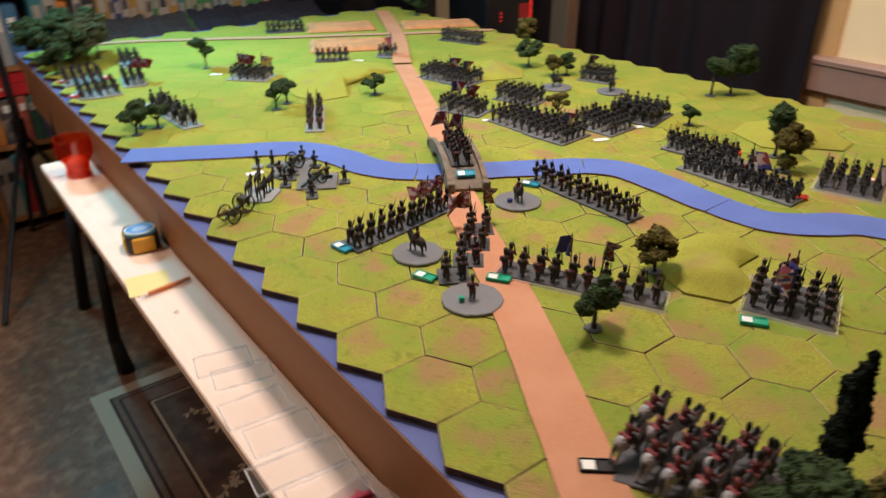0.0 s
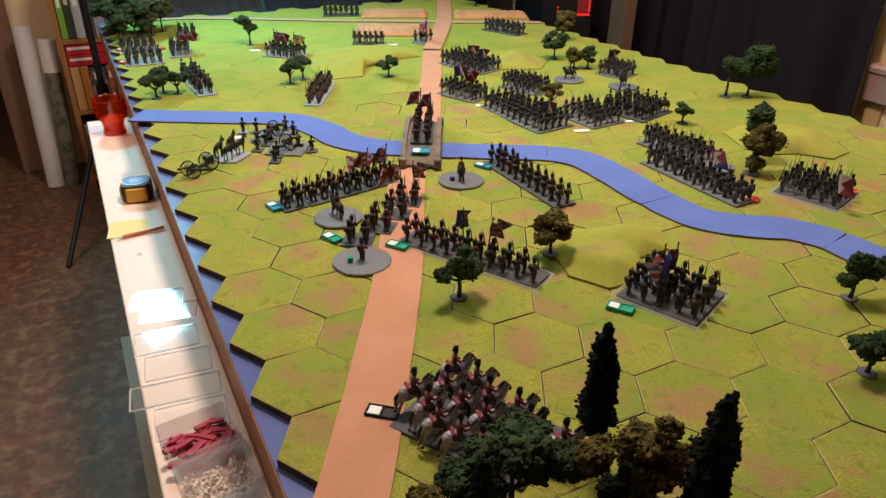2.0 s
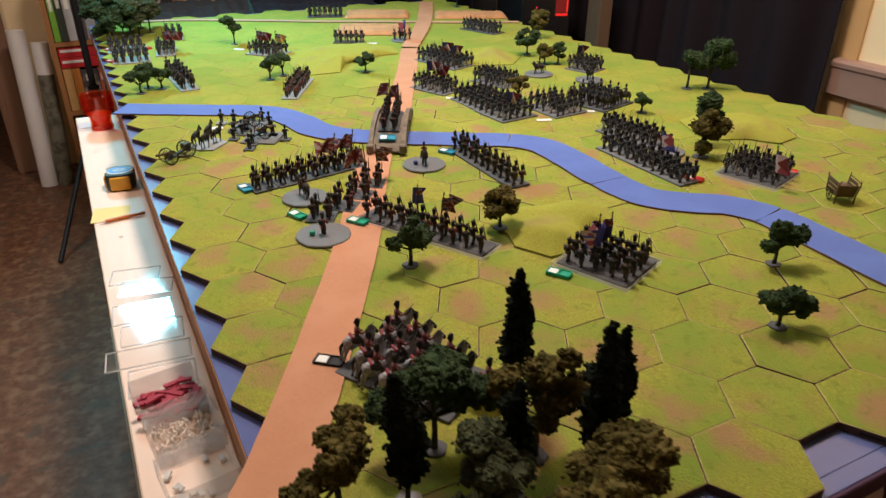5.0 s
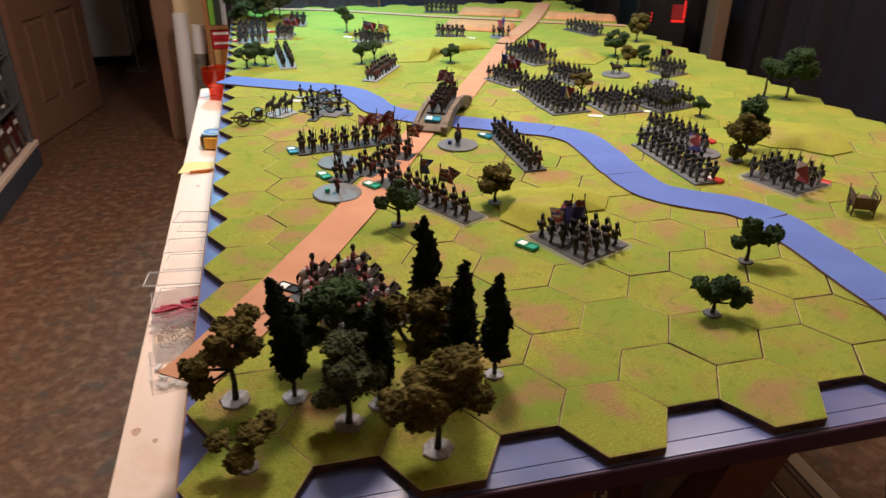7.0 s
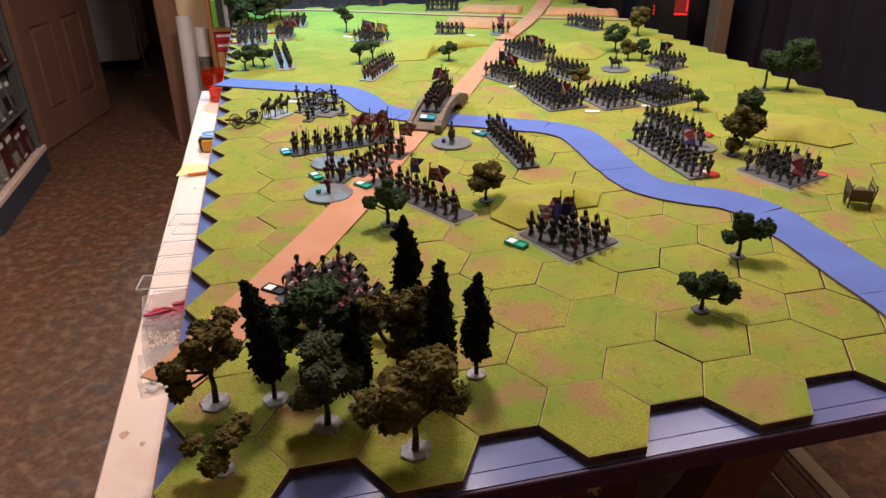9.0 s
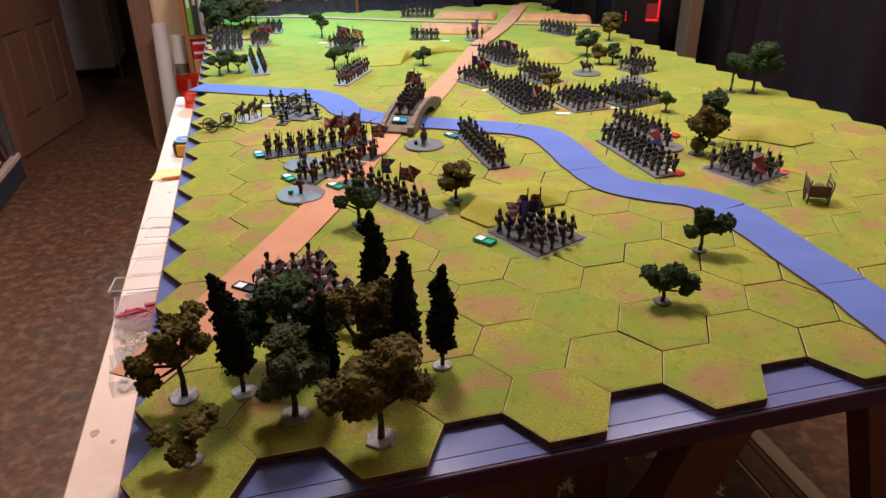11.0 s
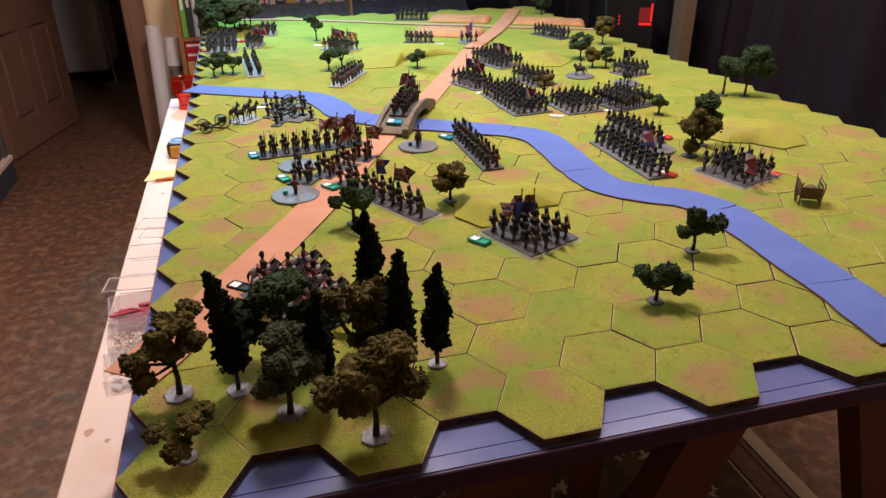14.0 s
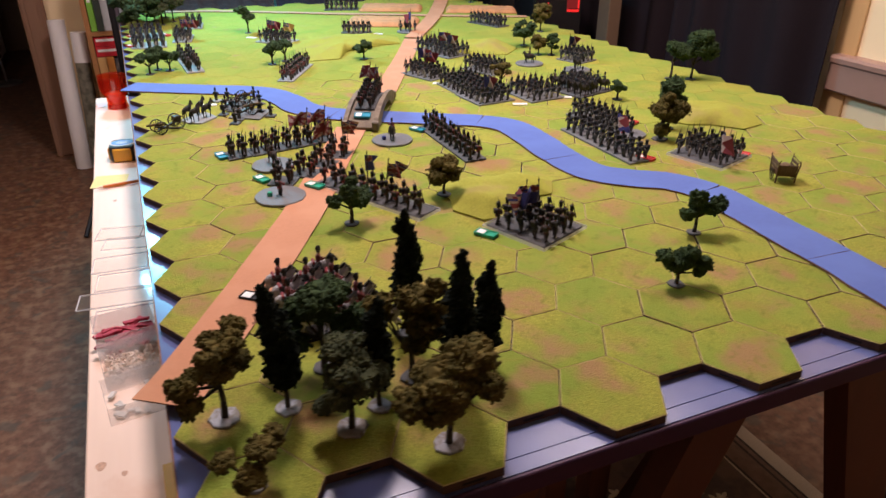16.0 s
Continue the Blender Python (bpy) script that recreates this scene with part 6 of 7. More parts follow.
plastic_lid(-0.111, 0.845, -12, 0.075, 0.05, z=TZ + 0.003)
plastic_lid(-0.099, 0.805, -12, 0.080, 0.045)
plastic_lid(-0.113, 0.730, -4, 0.085, 0.055)
plastic_lid(-0.107, 0.665, -6, 0.085, 0.055)
plastic_lid(-0.119, 0.600, -6, 0.110, 0.045, z=TZ + 0.005)
plastic_lid(-0.109, 0.545, -5, 0.085, 0.06)
solid("yellow_rule", Build().box(-0.0125, 0.0125, -0.11, 0.11, 0, 0.004, bevel=0.001), mat("yellow_rule_plastic", (0.72, 0.42, 0.04), 0.4), "yellow plastic ruler lying along the pine shelf", "ruler", place=pose(-0.0675, 0.10, TZ))
# clear boxes of small parts
BOXCLEAR = clear("clear_box_plastic", 0.06, (0.98, 0.98, 0.98), 0.22)


def parts_box(x, y, sy, label, material, count, size, hgt=0.03):
    sx = 0.078
    t = thing("parts_box", (x, y, TZ), label, "box", "clear boxes", 7.5)
    for q in ((-sx / 2, sx / 2, -sy / 2, -sy / 2 + 0.0012, 0.0, hgt), (-sx / 2, sx / 2, sy / 2 - 0.0012, sy / 2, 0.0, hgt), (-sx / 2, -sx / 2 + 0.0012, -sy / 2 + 0.0013, sy / 2 - 0.0013, 0, hgt), (sx / 2 - 0.0012, sx / 2, -sy / 2 + 0.0013, sy / 2 - 0.0013, 0, hgt)):
        part("side", Build().box(*q), BOXCLEAR, t).visible_shadow = False
    rr = random.Random(int(y * 1000))
    b = Build()
    for k in range(count):
        c = Vector((rr.uniform(-sx / 2 + 0.006, sx / 2 - 0.006), rr.uniform(-sy / 2 + 0.005, sy / 2 - 0.005), rr.uniform(0.003, hgt * (0.42 if count > 20 else 0.2))))
        flat = 0.25 if count < 60 else 3.0
        turn = Euler((rr.uniform(-flat, flat), rr.uniform(-flat, flat), rr.uniform(0, 6) if count > 60 or count < 20 else rr.uniform(-0.9, 0.9))).to_matrix().to_4x4()
        s = size * rr.uniform(0.7, 1.2)
        if 20 < count < 60:
            c.x = c.x * 0.92
            c.z += 0.006 * (1 - abs(c.y) / (sy / 2))
            part("foam_strip", Build().box(-s * 1.35, s * 1.35, -s * 0.42, s * 0.42, -s * 0.22, s * 0.22, bevel=0.0006), material, t).matrix_basis = Matrix.Translation(c) @ turn
        elif count < 20:
            part("loose_piece", Build().box(-s, s, -s * 0.6, s * 0.6, -s * 0.3, s * 0.3, bevel=0.0006), material, t).matrix_basis = Matrix.Translation(c) @ turn
        else:
            b.box(-s, s, -s * 0.6, s * 0.6, -s * 0.3, s * 0.3, 0, Matrix.Translation(c) @ turn)
    if b.v:
        tagged(part("chip_pile", b, material, t, "loose small chips"), kind="stuff")


parts_box(-0.108, 0.480, 0.066, "clear box with crimson foam strips lying in it", mat("crimson_pieces", (0.42, 0.035, 0.07), 0.7, vary=0.5, scale=90), 59, 0.0085, 0.036)
parts_box(-0.1005, 0.411, 0.068, "clear box of pale beige chips", mat("beige_chips", (0.84, 0.72, 0.64), 0.6, vary=0.25, scale=90), 330, 0.0026, 0.030)
parts_box(-0.0975, 0.340, 0.066, "clear box with a few grey and white pieces", mat("grey_chips", (0.70, 0.69, 0.67), 0.6, vary=0.4, scale=60), 9, 0.006, 0.024)

# ---- along the far wall ----
BOOKS = [mat("book_" + n, c, 0.55, vary=0.15, scale=30) for n, c in (("red", (0.42, 0.03, 0.03)), ("navy", (0.03, 0.05, 0.16)), ("green", (0.05, 0.20, 0.06)), ("cream", (0.34, 0.27, 0.18)), ("orange", (0.55, 0.2, 0.04)),
         ("black", (0.02, 0.02, 0.025)), ("white", (0.36, 0.33, 0.30)), ("teal", (0.04, 0.2, 0.24)), ("yellow", (0.34, 0.2, 0.05)))]
SHELFWOOD = wood("orange_brown_shelf", (0.40, 0.19, 0.07), (0.28, 0.12, 0.045), (40, 40, 4), 0.5)


def bookcase(x0, x1, y, levels, depth, height, label, seed, turn=0.0, at=(0, 0)):
    t = thing("bookcase", (at[0], at[1], 0), label, "bookcase", "bookcases", turn)
    part("side", Build().box(x0 - 0.02, x0, y, y + depth, 0, height), SHELFWOOD, t)
    part("side", Build().box(x1, x1 + 0.02, y, y + depth, 0, height), SHELFWOOD, t)
    part("back", Build().box(x0 - 0.02, x1 + 0.02, y + depth, y + depth + 0.008, 0, height), SHELFWOOD, t)
    for z in levels:
        part("shelf", Build().box(x0, x1, y, y + depth, z - 0.018, z), SHELFWOOD, t)
    rr = random.Random(seed)
    rows = []
    for z, up in zip(levels, levels[1:]):
        x = x0 + (0.26 if z in (0.35, 0.64) else 0.004)
        while x < x1 - 0.03:
            w = rr.uniform(0.016, 0.05)
            h = (up - z - 0.02) * rr.uniform(0.68, 0.96)
            d = depth * rr.uniform(0.7, 0.95)
            rows.append((x, min(x + w, x1 - 0.002), z, h, d))
            x += w + 0.0012
    for x, xe, z, h, d in rows:
        k = rr.randrange(len(BOOKS))
        b = thing("book", (0, 0, 0), ("red", "navy", "green", "cream", "orange", "black", "white", "teal", "yellow")[k] + " bound book standing on a shelf", "book", "books on shelves", turn)
        b.matrix_basis = pose(at[0], at[1], 0, 0, 0, turn) @ pose((x + xe) / 2, y + 0.008, z + 0.0005)
        w = (xe - x) / 2
        part("cover", Build().box(-w, w, 0, d, 0, h, bevel=0.0018), BOOKS[k], b)
        part("spine_bar", Build().box(-w * 0.55, w * 0.55, -0.0012, 0.0004, h * 0.62, h * 0.8), BOOKS[6 if k != 6 else 5], b)
    return t


bookcase(-0.188, 1.02, 3.06, (0.06, 0.35, 0.64, 0.93), 0.24, 0.95, "orange-brown wooden bookcase crowded with boxes and books", 3)
# binders and boxes at the near end of the bookcase
def shelf_item(name, x0, x1, z, h, d, material, label, category, bars=()):
    t = thing(name, ((x0 + x1) / 2, 3.068, z + 0.0005), label, category, "things on the bookcase")
    w = (x1 - x0) / 2 - 0.0006
    part("cover", Build().box(-w, w, 0, d, 0, h, bevel=0.002), material, t)
    for a, c, e, f in bars:
        part("label_bar", Build().box(w * (2 * a - 1), w * (2 * c - 1), -0.0012, 0.0004, h * e, h * f), WHITE, t)


BINDER = mat("orange_binder", (0.62, 0.24, 0.05), 0.6, vary=0.15, scale=30)
for x0, x1, tint in ((-0.186, -0.150, 1), (-0.1495, -0.118, 0)):
    shelf_item("binder", x0, x1, 0.35, 0.178, 0.2, BINDER if tint == 0 else mat("tan_binder", (0.55, 0.32, 0.12), 0.6, vary=0.15, scale=30), "orange-tan binder standing on a bookcase shelf", "binder")
shelf_item("dark_box", -0.1175, -0.052, 0.35, 0.170, 0.2, mat("dark_box_card", (0.06, 0.055, 0.06), 0.5, vary=0.4, scale=30, second=(0.3, 0.25, 0.2), second_scale=25), "dark printed game box on a bookcase shelf", "box", ((0.25, 0.75, 0.72, 0.88),))
for x0, x1, h, c, nm in ((-0.050, -0.018, 0.175, (0.50, 0.13, 0.09), "salmon"), (-0.0175, 0.018, 0.17, (0.05, 0.16, 0.12), "dark teal"), (0.0185, 0.050, 0.165, (0.10, 0.14, 0.24), "slate blue"), (0.0505, 0.085, 0.175, (0.45, 0.05, 0.04), "red")):
    shelf_item("game_box", x0, x1, 0.35, h, 0.2, mat("game_box_" + nm.replace(" ", "_"), c, 0.5, vary=0.25, scale=30, second=[q * 0.5 for q in c], second_scale=30), nm + " printed game box on a bookcase shelf", "box", ((0.2, 0.8, 0.7, 0.85),))
CRIMSON = mat("crimson_box_card", (0.50, 0.02, 0.03), 0.45, vary=0.1, scale=20)
for z in (0.531, 0.5755):
    shelf_item("red_box", -0.186, 0.010, z - 0.0, 0.043, 0.2, CRIMSON, "flat crimson box with a white bar, stacked on binders", "box", ((0.04, 0.5, 0.5, 0.75),))
for x0, x1, h, c, nm in ((-0.186, -0.160, 0.22, (0.18, 0.42, 0.05), "lime green"), (-0.1595, -0.132, 0.24, (0.05, 0.07, 0.06), "blackish"), (-0.1315, -0.098, 0.23, (0.42, 0.44, 0.46), "grey"), (-0.0975, -0.06, 0.24, (0.10, 0.08, 0.10), "dark"),
                         (-0.0595, -0.02, 0.22, (0.30, 0.33, 0.36), "slate grey"), (-0.0195, 0.03, 0.21, (0.05, 0.16, 0.30), "blue")):
    shelf_item("book", x0, x1, 0.64, h, 0.18, mat("book_" + nm.replace(" ", "_"), c, 0.5, vary=0.2, scale=30), nm + " bound book standing on a shelf", "book", ((0.25, 0.75, 0.55, 0.8),))
# metal rack of film cases beside the door
RACK = mat("grey_metal_rack", (0.16, 0.165, 0.17), 0.45, 0.3, vary=0.2, scale=60)
CASES = [mat("case_" + n, c, 0.35, vary=0.3, scale=40, second=d, second_scale=22) for n, c, d in (("black", (0.02, 0.02, 0.022), (0.09, 0.09, 0.10)), ("slate", (0.05, 0.055, 0.065), (0.2, 0.2, 0.2)), ("brown", (0.07, 0.035, 0.022), (0.16, 0.10, 0.06)),
         ("grey", (0.15, 0.15, 0.15), (0.05, 0.05, 0.05)), ("pale", (0.34, 0.33, 0.30), (0.12, 0.12, 0.12)), ("maroon", (0.10, 0.02, 0.02), (0.03, 0.01, 0.01)))]
rack = thing("media_rack", (-1.10, 0, 0), "grey metal rack with a pale wooden foot board", "rack")
for y in (2.42, 3.12):
    part("upright", Build().box(-0.02, 0.03, y - 0.02, y + 0.02, 0, 1.5, bevel=0.003), RACK, rack)
part("foot_board", Build().box(-0.03, 0.045, 2.38, 3.15, 0.10, 0.125, bevel=0.003), PINE, rack, "pale wooden board")
part("plinth", Build().box(-0.025, 0.04, 2.385, 3.145, 0, 0.0995), mat("slate_blue_plinth", (0.05, 0.07, 0.10), 0.5), rack, "slate-blue plinth")
for z in (0.33, 0.54, 0.75, 0.96, 1.17):
    part("wire_shelf", Build().box(-0.02, 0.03, 2.44, 3.10, z - 0.006, z), RACK, rack)
part("back", Build().box(-0.03, -0.022, 2.42, 3.12, 0, 1.5), BLACK, rack)
rc = random.Random(11)
for z in (0.1256, 0.3306, 0.5406, 0.7506, 0.9606):
    y = 2.45
    while y < 3.04:
        w, h = rc.uniform(0.05, 0.10), rc.uniform(0.12, 0.18)
        c = thing("film_case", (-1.10 + 0.012, y + w / 2, z), "dark film case standing face out on a metal rack", "film case", "film cases")
        c.matrix_basis = pose(-1.10 + 0.012, y + w / 2, z, rc.uniform(-4, 4), -8, 0)
        k = rc.randrange(6)
        part("cover", Build().box(-0.006, 0.006, -w / 2, w / 2, 0, h, bevel=0.0015), CASES[k], c)
        part("title_bar", Build().box(0.0058, 0.0066, -w * 0.35, w * 0.35, h * 0.72, h * 0.84), WHITE if k != 4 else CASES[0], c)
        part("cover_picture", Build().box(0.0058, 0.0064, -w * 0.38, w * rc.uniform(0.0, 0.38), h * rc.uniform(0.06, 0.2), h * rc.uniform(0.4, 0.66)), CASES[rc.randrange(6)], c)
        if rc.random() < 0.5:
            part("title_bar", Build().box(0.0058, 0.0068, -w * 0.3, w * 0.2, h * 0.10, h * 0.16), WHITE, c)
        y += w + rc.uniform(0.002, 0.02)
# rolls leaning on the wall
PAPER = mat("white_paper_roll", (0.74, 0.72, 0.72), 0.6, vary=0.05)
solid("paper_roll", Build().tube((0, 0, 0), (0.019, 0.055, 0.675), 0.036, n=28).tube((-0.0001, 0, 0.0), (0.019, 0.0551, 0.676), 0.024, n=20), PAPER, "tall roll of white paper leaning on the wall", "paper roll", "rolls", place=pose(-0.347, 3.175, 0.0), smooth=False)
solid("cloth_roll", Build().tube((0, 0, 0), (0.030, 0.05, 0.60), 0.032, n=24), mat("camouflage_cloth", (0.17, 0.16, 0.12), 0.9, vary=0.3, scale=40, second=(0.07, 0.07, 0.05), second_scale=30), "grey-green patterned cloth roll leaning on the wall", "cloth roll", "rolls", place=pose(-0.279, 3.155, 0.0))
solid("paper_roll", Build().tube((0, 0, 0.0), (0.0066, 0.011, 0.132), 0.034, n=24), PAPER, "short white paper sleeve round the top of a cloth roll", "paper roll", "rolls", place=pose(-0.2542, 3.1967, 0.49))
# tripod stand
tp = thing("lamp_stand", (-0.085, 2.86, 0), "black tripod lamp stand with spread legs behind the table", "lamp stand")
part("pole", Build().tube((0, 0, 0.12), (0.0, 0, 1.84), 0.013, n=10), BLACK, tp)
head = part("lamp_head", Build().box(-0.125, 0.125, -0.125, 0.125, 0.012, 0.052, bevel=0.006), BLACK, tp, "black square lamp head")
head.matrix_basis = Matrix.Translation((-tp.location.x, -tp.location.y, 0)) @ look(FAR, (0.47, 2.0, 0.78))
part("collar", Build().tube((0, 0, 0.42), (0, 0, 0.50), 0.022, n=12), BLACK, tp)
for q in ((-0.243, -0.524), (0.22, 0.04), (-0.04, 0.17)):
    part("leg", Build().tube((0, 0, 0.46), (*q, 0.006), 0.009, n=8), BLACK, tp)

# folded cloths heaped on boxes behind the table's far end
def cloth(x0, x1, y0, y1, z0, z1, material, label, seed, waves):
    b = Build()
    n, m = 70, 16
    verts = []
    for j in range(m + 1):
        v = j / m
        for i in range(n + 1):
            u = i / n
            f = abs(math.sin(u * waves * math.pi + v * 1.4 + seed))
            z = z0 + (z1 - z0) * v + (0.006 + 0.010 * abs(noise.noise((u * 4, 2, seed)))) * f ** 0.7 + 0.016 * noise.noise((u * 6, v * 4, seed)) + 0.012 * abs(noise.noise((u * 17 + v * 6, v * 5, seed)))
            verts.append((x0 + (x1 - x0) * u + 0.03 * v, y0 + (y1 - y0) * v + 0.01 * noise.noise((u * 9, 1, seed)), z))
    k = len(verts)
    verts += [(x, y, 0.60) for x, y, z in verts[:n + 1]] + [(x, y, 0.60) for x, y, z in verts[k - n - 1:k]]
    faces = [(j * (n + 1) + i, j * (n + 1) + i + 1, (j + 1) * (n + 1) + i + 1, (j + 1) * (n + 1) + i) for j in range(m) for i in range(n)]
    faces += [(k + i, k + i + 1, i + 1, i) for i in range(n)]
    b.add(verts, faces)
    solid("folded_cloth", b, material, label, "cloth", "folded cloths", smooth=True)


GREYBLUE = mat("grey_blue_cloth", (0.022, 0.015, 0.017), 0.9, vary=0.45, scale=60, bump=0.4, bump_scale=300)
DEEPBLUE = mat("deep_blue_cloth", (0.006, 0.005, 0.015), 0.9, vary=0.45, scale=60, bump=0.4, bump_scale=300)
bench = thing("side_bench", (0, 0, 0), "low wooden bench behind the gaming table", "bench")
part("seat", Build().box(0.0, 1.5, 2.70, 2.96, 0.55, 0.60, bevel=0.004), LEGWOOD, bench)
for x in (0.02, 1.42):
    for y in (2.72, 2.90):
        part("leg", Build().box(x, x + 0.04, y, y + 0.04, 0, 0.55), LEGWOOD, bench)
cloth(0.06, 0.55, 2.69, 2.92, 0.735, 0.785, GREYBLUE, "grey-blue cloth heaped in folds behind the table", 0.4, 9)
cloth(0.56, 1.10, 2.69, 2.92, 0.735, 0.785, DEEPBLUE, "deep blue cloth heaped in folds behind the table", 1.4, 11)

# computer tower with red lights, and a cardboard box
pc = thing("computer_tower", (1.585, 2.12, 0.42), "black computer tower with red lights inside", "computer", turn=-18)
part("case", Build().box(-0.10, 0.10, 0.01, 0.44, 0, 0.46, bevel=0.006), mat("black_case", (0.012, 0.012, 0.014), 0.3), pc)
part("front_panel", Build().box(-0.097, 0.097, 0.002, 0.0095, 0.004, 0.456, bevel=0.003), mat("black_gloss_panel", (0.01, 0.01, 0.012), 0.15), pc)
REDGLOW = glow("red_light", (1.0, 0.02, 0.015), 1.0)
part("light_panel", Build().box(0.036, 0.086, -0.001, 0.003, 0.338, 0.347), REDGLOW, pc, "glowing red strip")
part("light_panel", Build().box(0.079, 0.086, -0.001, 0.003, 0.351, 0.42), REDGLOW, pc)
part("light_panel", Build().box(0.035, 0.079, -0.0005, 0.003, 0.350, 0.405), glow("dim_red_light", (0.5, 0.012, 0.012), 0.35), pc)
for k in range(3):
    part("indicator", Build().box(-0.045, -0.041, -0.001, 0.003, 0.34 + k * 0.014, 0.347 + k * 0.014), REDGLOW, pc)
solid("low_cabinet", Build().box(1.42, 1.84, 1.95, 2.75, 0, 0.42, bevel=0.006), mat("dark_cabinet", (0.02, 0.018, 0.018), 0.5), "dark low cabinet beside the curtain", "cabinet")
solid("cardboard_box", Build().box(-0.025, 0.025, -0.06, 0.06, 0, 0.62, bevel=0.003), mat("brown_cardboard", (0.12, 0.07, 0.038), 0.85, vary=0.15, scale=20), "tall narrow dark brown cardboard box standing on end", "box", place=pose(1.735, 1.98, 0.42, 0, 0, -15))
SCREENBLACK = mat("dark_screen_plastic", (0.012, 0.014, 0.018), 0.2)
scr = thing("computer_screen", (1.33, 2.86, 0.69), "dark flat computer screen behind the table", "screen", turn=-12)
part("panel", Build().box(-0.3, 0.3, -0.02, 0.02, 0, 0.4, bevel=0.006), SCREENBLACK, scr)
part("glass", Build().box(-0.285, 0.285, -0.0215, -0.0195, 0.015, 0.385), mat("dark_screen_glass", (0.006, 0.007, 0.009), 0.08), scr, "glossy dark glass")
part("stand", Build().box(-0.1, 0.1, -0.08, 0.08, -0.09, -0.075, bevel=0.003).box(-0.025, 0.025, -0.015, 0.015, -0.0755, 0.01), SCREENBLACK, scr)
# box with doors, added to darken the bright far wall behind the table
DARK_BACKING = mat("dark_backing_paint", (0.016, 0.017, 0.02), 0.4)
cup = thing("dark_backing", (0, 0, 0), "tall dark box added to darken the far wall", "cupboard")
part("body", Build().box(1.06, 1.93, 3.06, 3.41, 0, 1.5, bevel=0.008), DARK_BACKING, cup)
for x0, x1, hx in ((1.075, 1.49, 1.47), (1.50, 1.915, 1.52)):
    dr = part("door", Build().box(x0, x1, 3.046, 3.0595, 0.05, 1.46, bevel=0.003), DARK_BACKING, cup)
    part("handle", Build().tube((hx, 3.04, 0.80), (hx, 3.04, 0.92), 0.005, n=8), STEEL, dr, "dull steel handle")
desk = thing("desk", (0, 0, 0), "dark narrow desk by the far wall", "desk")
part("desktop", Build().box(1.0, 1.6, 2.965, 3.04, 0.55, 0.6, bevel=0.004), LEGWOOD, desk)
for x in (1.05, 1.5):
    part("leg", Build().box(x, x + 0.05, 2.97, 3.035, 0, 0.55), LEGWOOD, desk)

# ceiling lamp frames out of view; two are added for the fill lamps
for nm, (lx, ly, lz), sx, sy in (("ceiling_light", MAIN, 0.36, 0.36), ("ceiling_light", NEAR, 1.12, 0.52), ("ceiling_light", ROOM, 0.54, 0.54)):
    t = thing(nm, (lx, ly, 2.4), "white frame behind a ceiling lamp, out of view", "lamp", "ceiling lights")
    part("frame", Build().box(-sx / 2 - 0.02, sx / 2 + 0.02, -sy / 2 - 0.02, sy / 2 + 0.02, -0.025, -0.0005, bevel=0.004), WHITE, t)

# ---- hex tiles ----
rim = random.Random(3)
RIMS = [[rim.uniform(-0.00045, 0.00035) if q % 6 else 0.0 for q in range(36)] for _ in range(4)]


def hexa(r, rag=None):
    """A hexagon's outline with six steps to each side, its edge a little ragged."""
    out = []
    for q in range(36):
        i, u = divmod(q, 6)
        a, c = math.pi / 3 * i, math.pi / 3 * (i + 1)
        x, y = r * (math.cos(a) * (1 - u / 6) + math.cos(c) * u / 6), r * (math.sin(a) * (1 - u / 6) + math.sin(c) * u / 6)
        k = 1 + (rag[q] / r if rag else 0.0)
        out.append((x * k, y * k))
    return out


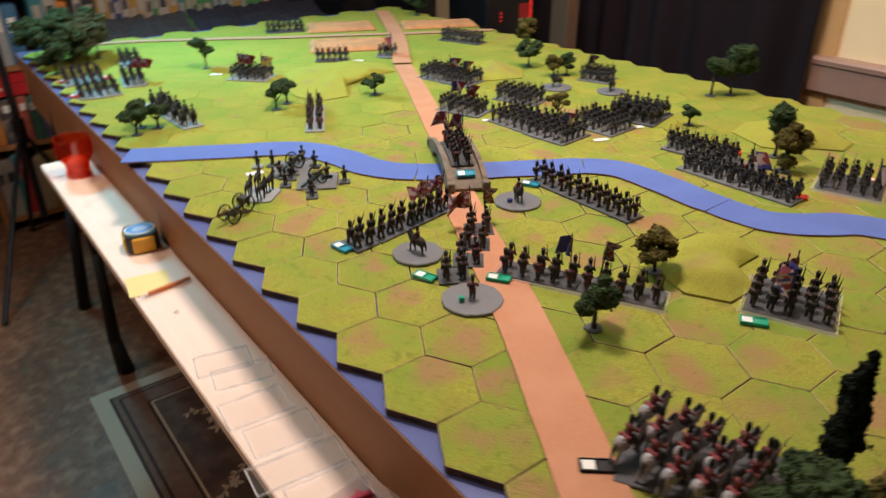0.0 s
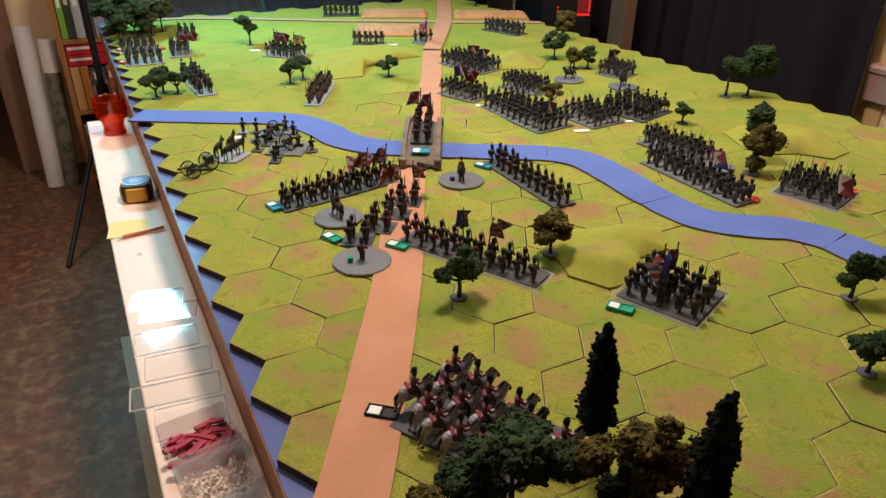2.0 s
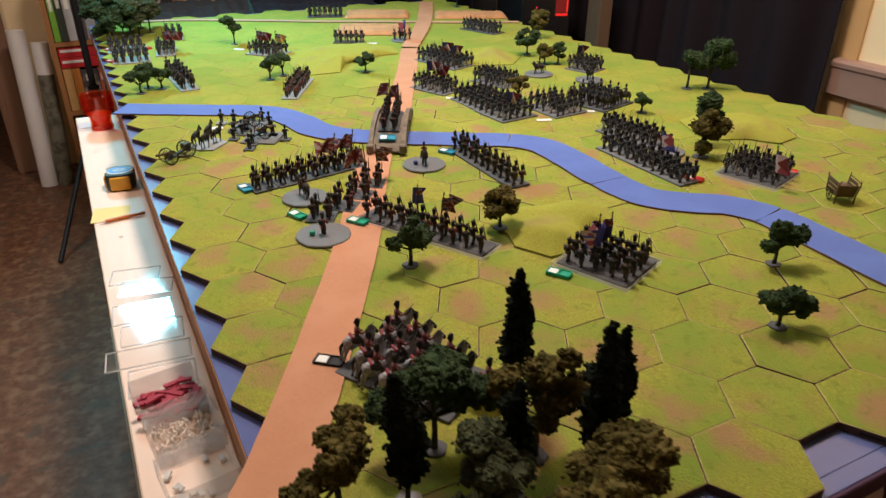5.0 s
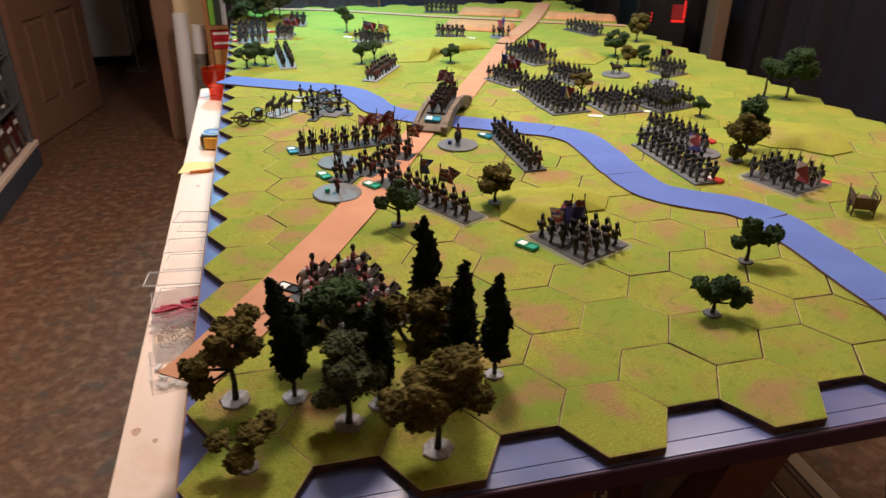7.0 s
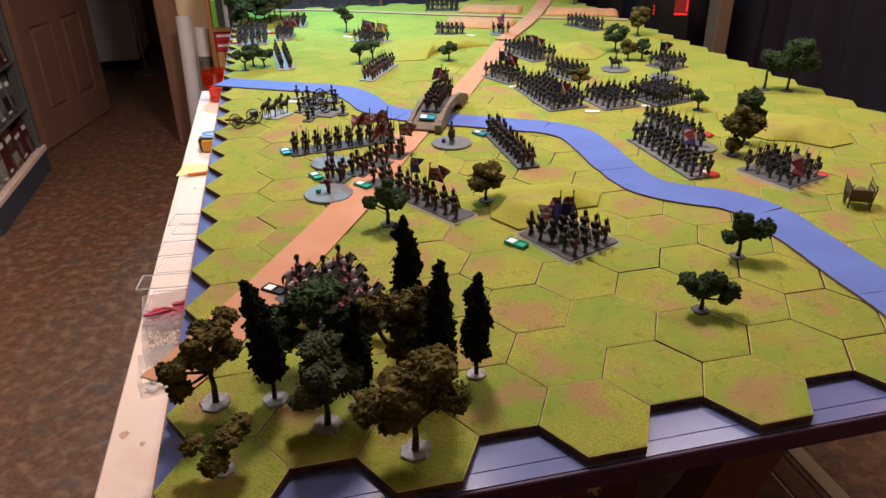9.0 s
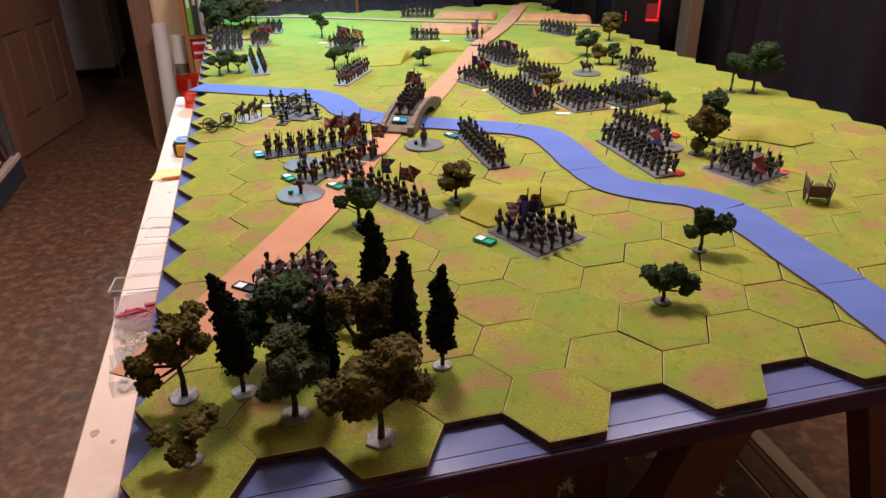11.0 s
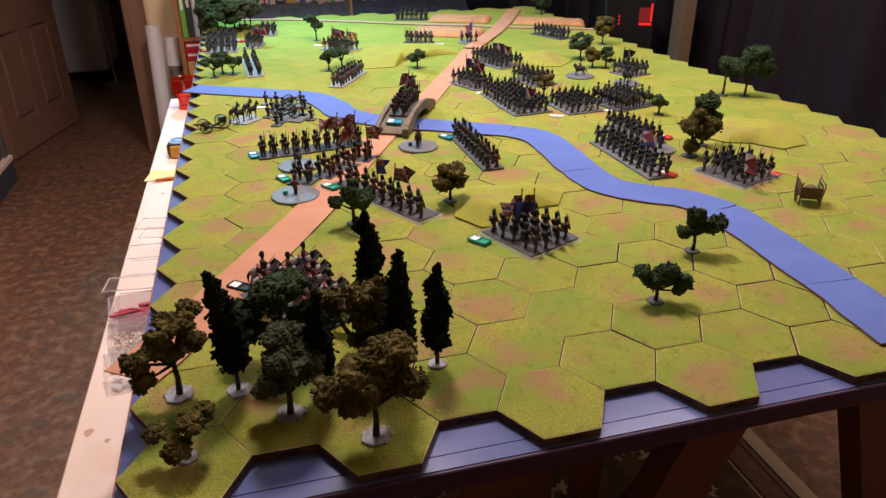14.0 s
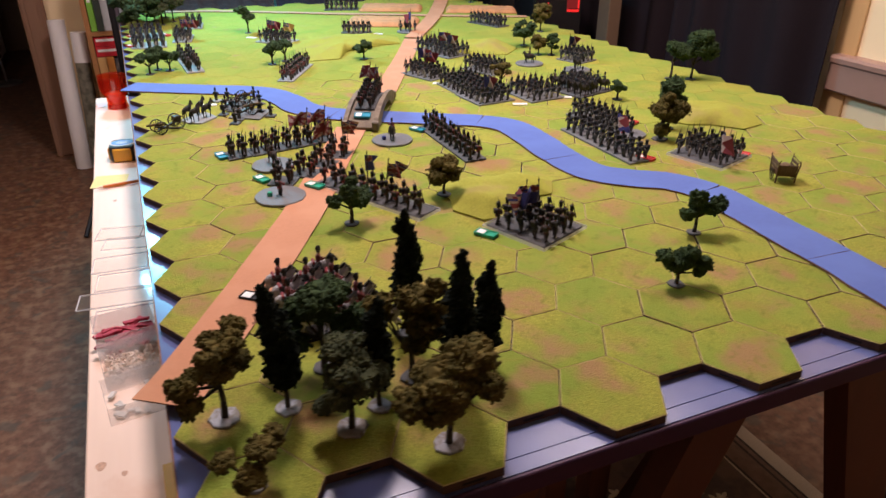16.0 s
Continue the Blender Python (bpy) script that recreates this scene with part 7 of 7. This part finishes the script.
def tile_mesh(name, r, rag, far=False):
    b = Build()
    b.prism(hexa(r), ZB - ZT + 0.0003, -0.0009, 1)
    b.loft([[(x, y, -0.0009) for x, y in hexa(r)], [(x, y, -0.0002) for x, y in hexa(r - 0.0009, rag)]], 2, cap=False)
    b.loft([[(x, y, -0.0002) for x, y in hexa(r - 0.0009, rag)], [(x, y, 0.0) for x, y in hexa(r - 0.0018, rag)]], 0)
    # clip slots as black bars: the dark inside the notches is painted
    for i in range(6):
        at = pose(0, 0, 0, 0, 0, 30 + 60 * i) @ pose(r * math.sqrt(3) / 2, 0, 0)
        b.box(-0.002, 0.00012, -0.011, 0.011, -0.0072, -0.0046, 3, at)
    return b.mesh(name, [GRASS_FAR, TILE_SIDE, GRASS_FAR, BLACK] if far else [GRASS, TILE_SIDE, LIT_EDGE, BLACK])


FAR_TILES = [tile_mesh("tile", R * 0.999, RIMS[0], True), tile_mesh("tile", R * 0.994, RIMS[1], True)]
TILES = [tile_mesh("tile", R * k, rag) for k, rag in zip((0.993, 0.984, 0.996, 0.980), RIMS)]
terrain = tagged(new("ground_hexes"), "flocked green hexagonal terrain tiles laid edge to edge", "terrain tiles", kind="structure")
rest = Build()
rt = random.Random(5)
cells = [(i, j) for i in range(16) for j in range(26)]
cells.sort(key=lambda c: (c[1] + (0.5 if c[0] % 2 else 0)) * 1.0 + abs(c[0] - 5) * 0.35)
for k, (i, j) in enumerate(cells):
    x, y = 1.5 * R * i, 0.1 * j + (0.05 if i % 2 else 0)
    z, a = ZT + rt.uniform(-0.0008, 0.0), 60 * rt.randrange(6)
    far = y > 1.32 or x > 0.9 and y > 0.75
    me = FAR_TILES[1 if rt.random() < 0.12 else 0] if far else TILES[rt.randrange(4)]
    z = ZT + rt.uniform(-0.0004, 0.0) if far else z
    tip = 0.12 if far else 0.45
    if k < 300:
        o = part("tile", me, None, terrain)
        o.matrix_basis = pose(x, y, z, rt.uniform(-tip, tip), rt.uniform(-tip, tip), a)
    else:
        m4 = pose(x, y, z, 0, 0, a)
        n0 = len(rest.v)
        rest.v += [tuple(m4 @ v.co) for v in me.vertices]
        for p in me.polygons:
            rest.f.append(tuple(n0 + q for q in p.vertices))
            rest.m.append(p.material_index)
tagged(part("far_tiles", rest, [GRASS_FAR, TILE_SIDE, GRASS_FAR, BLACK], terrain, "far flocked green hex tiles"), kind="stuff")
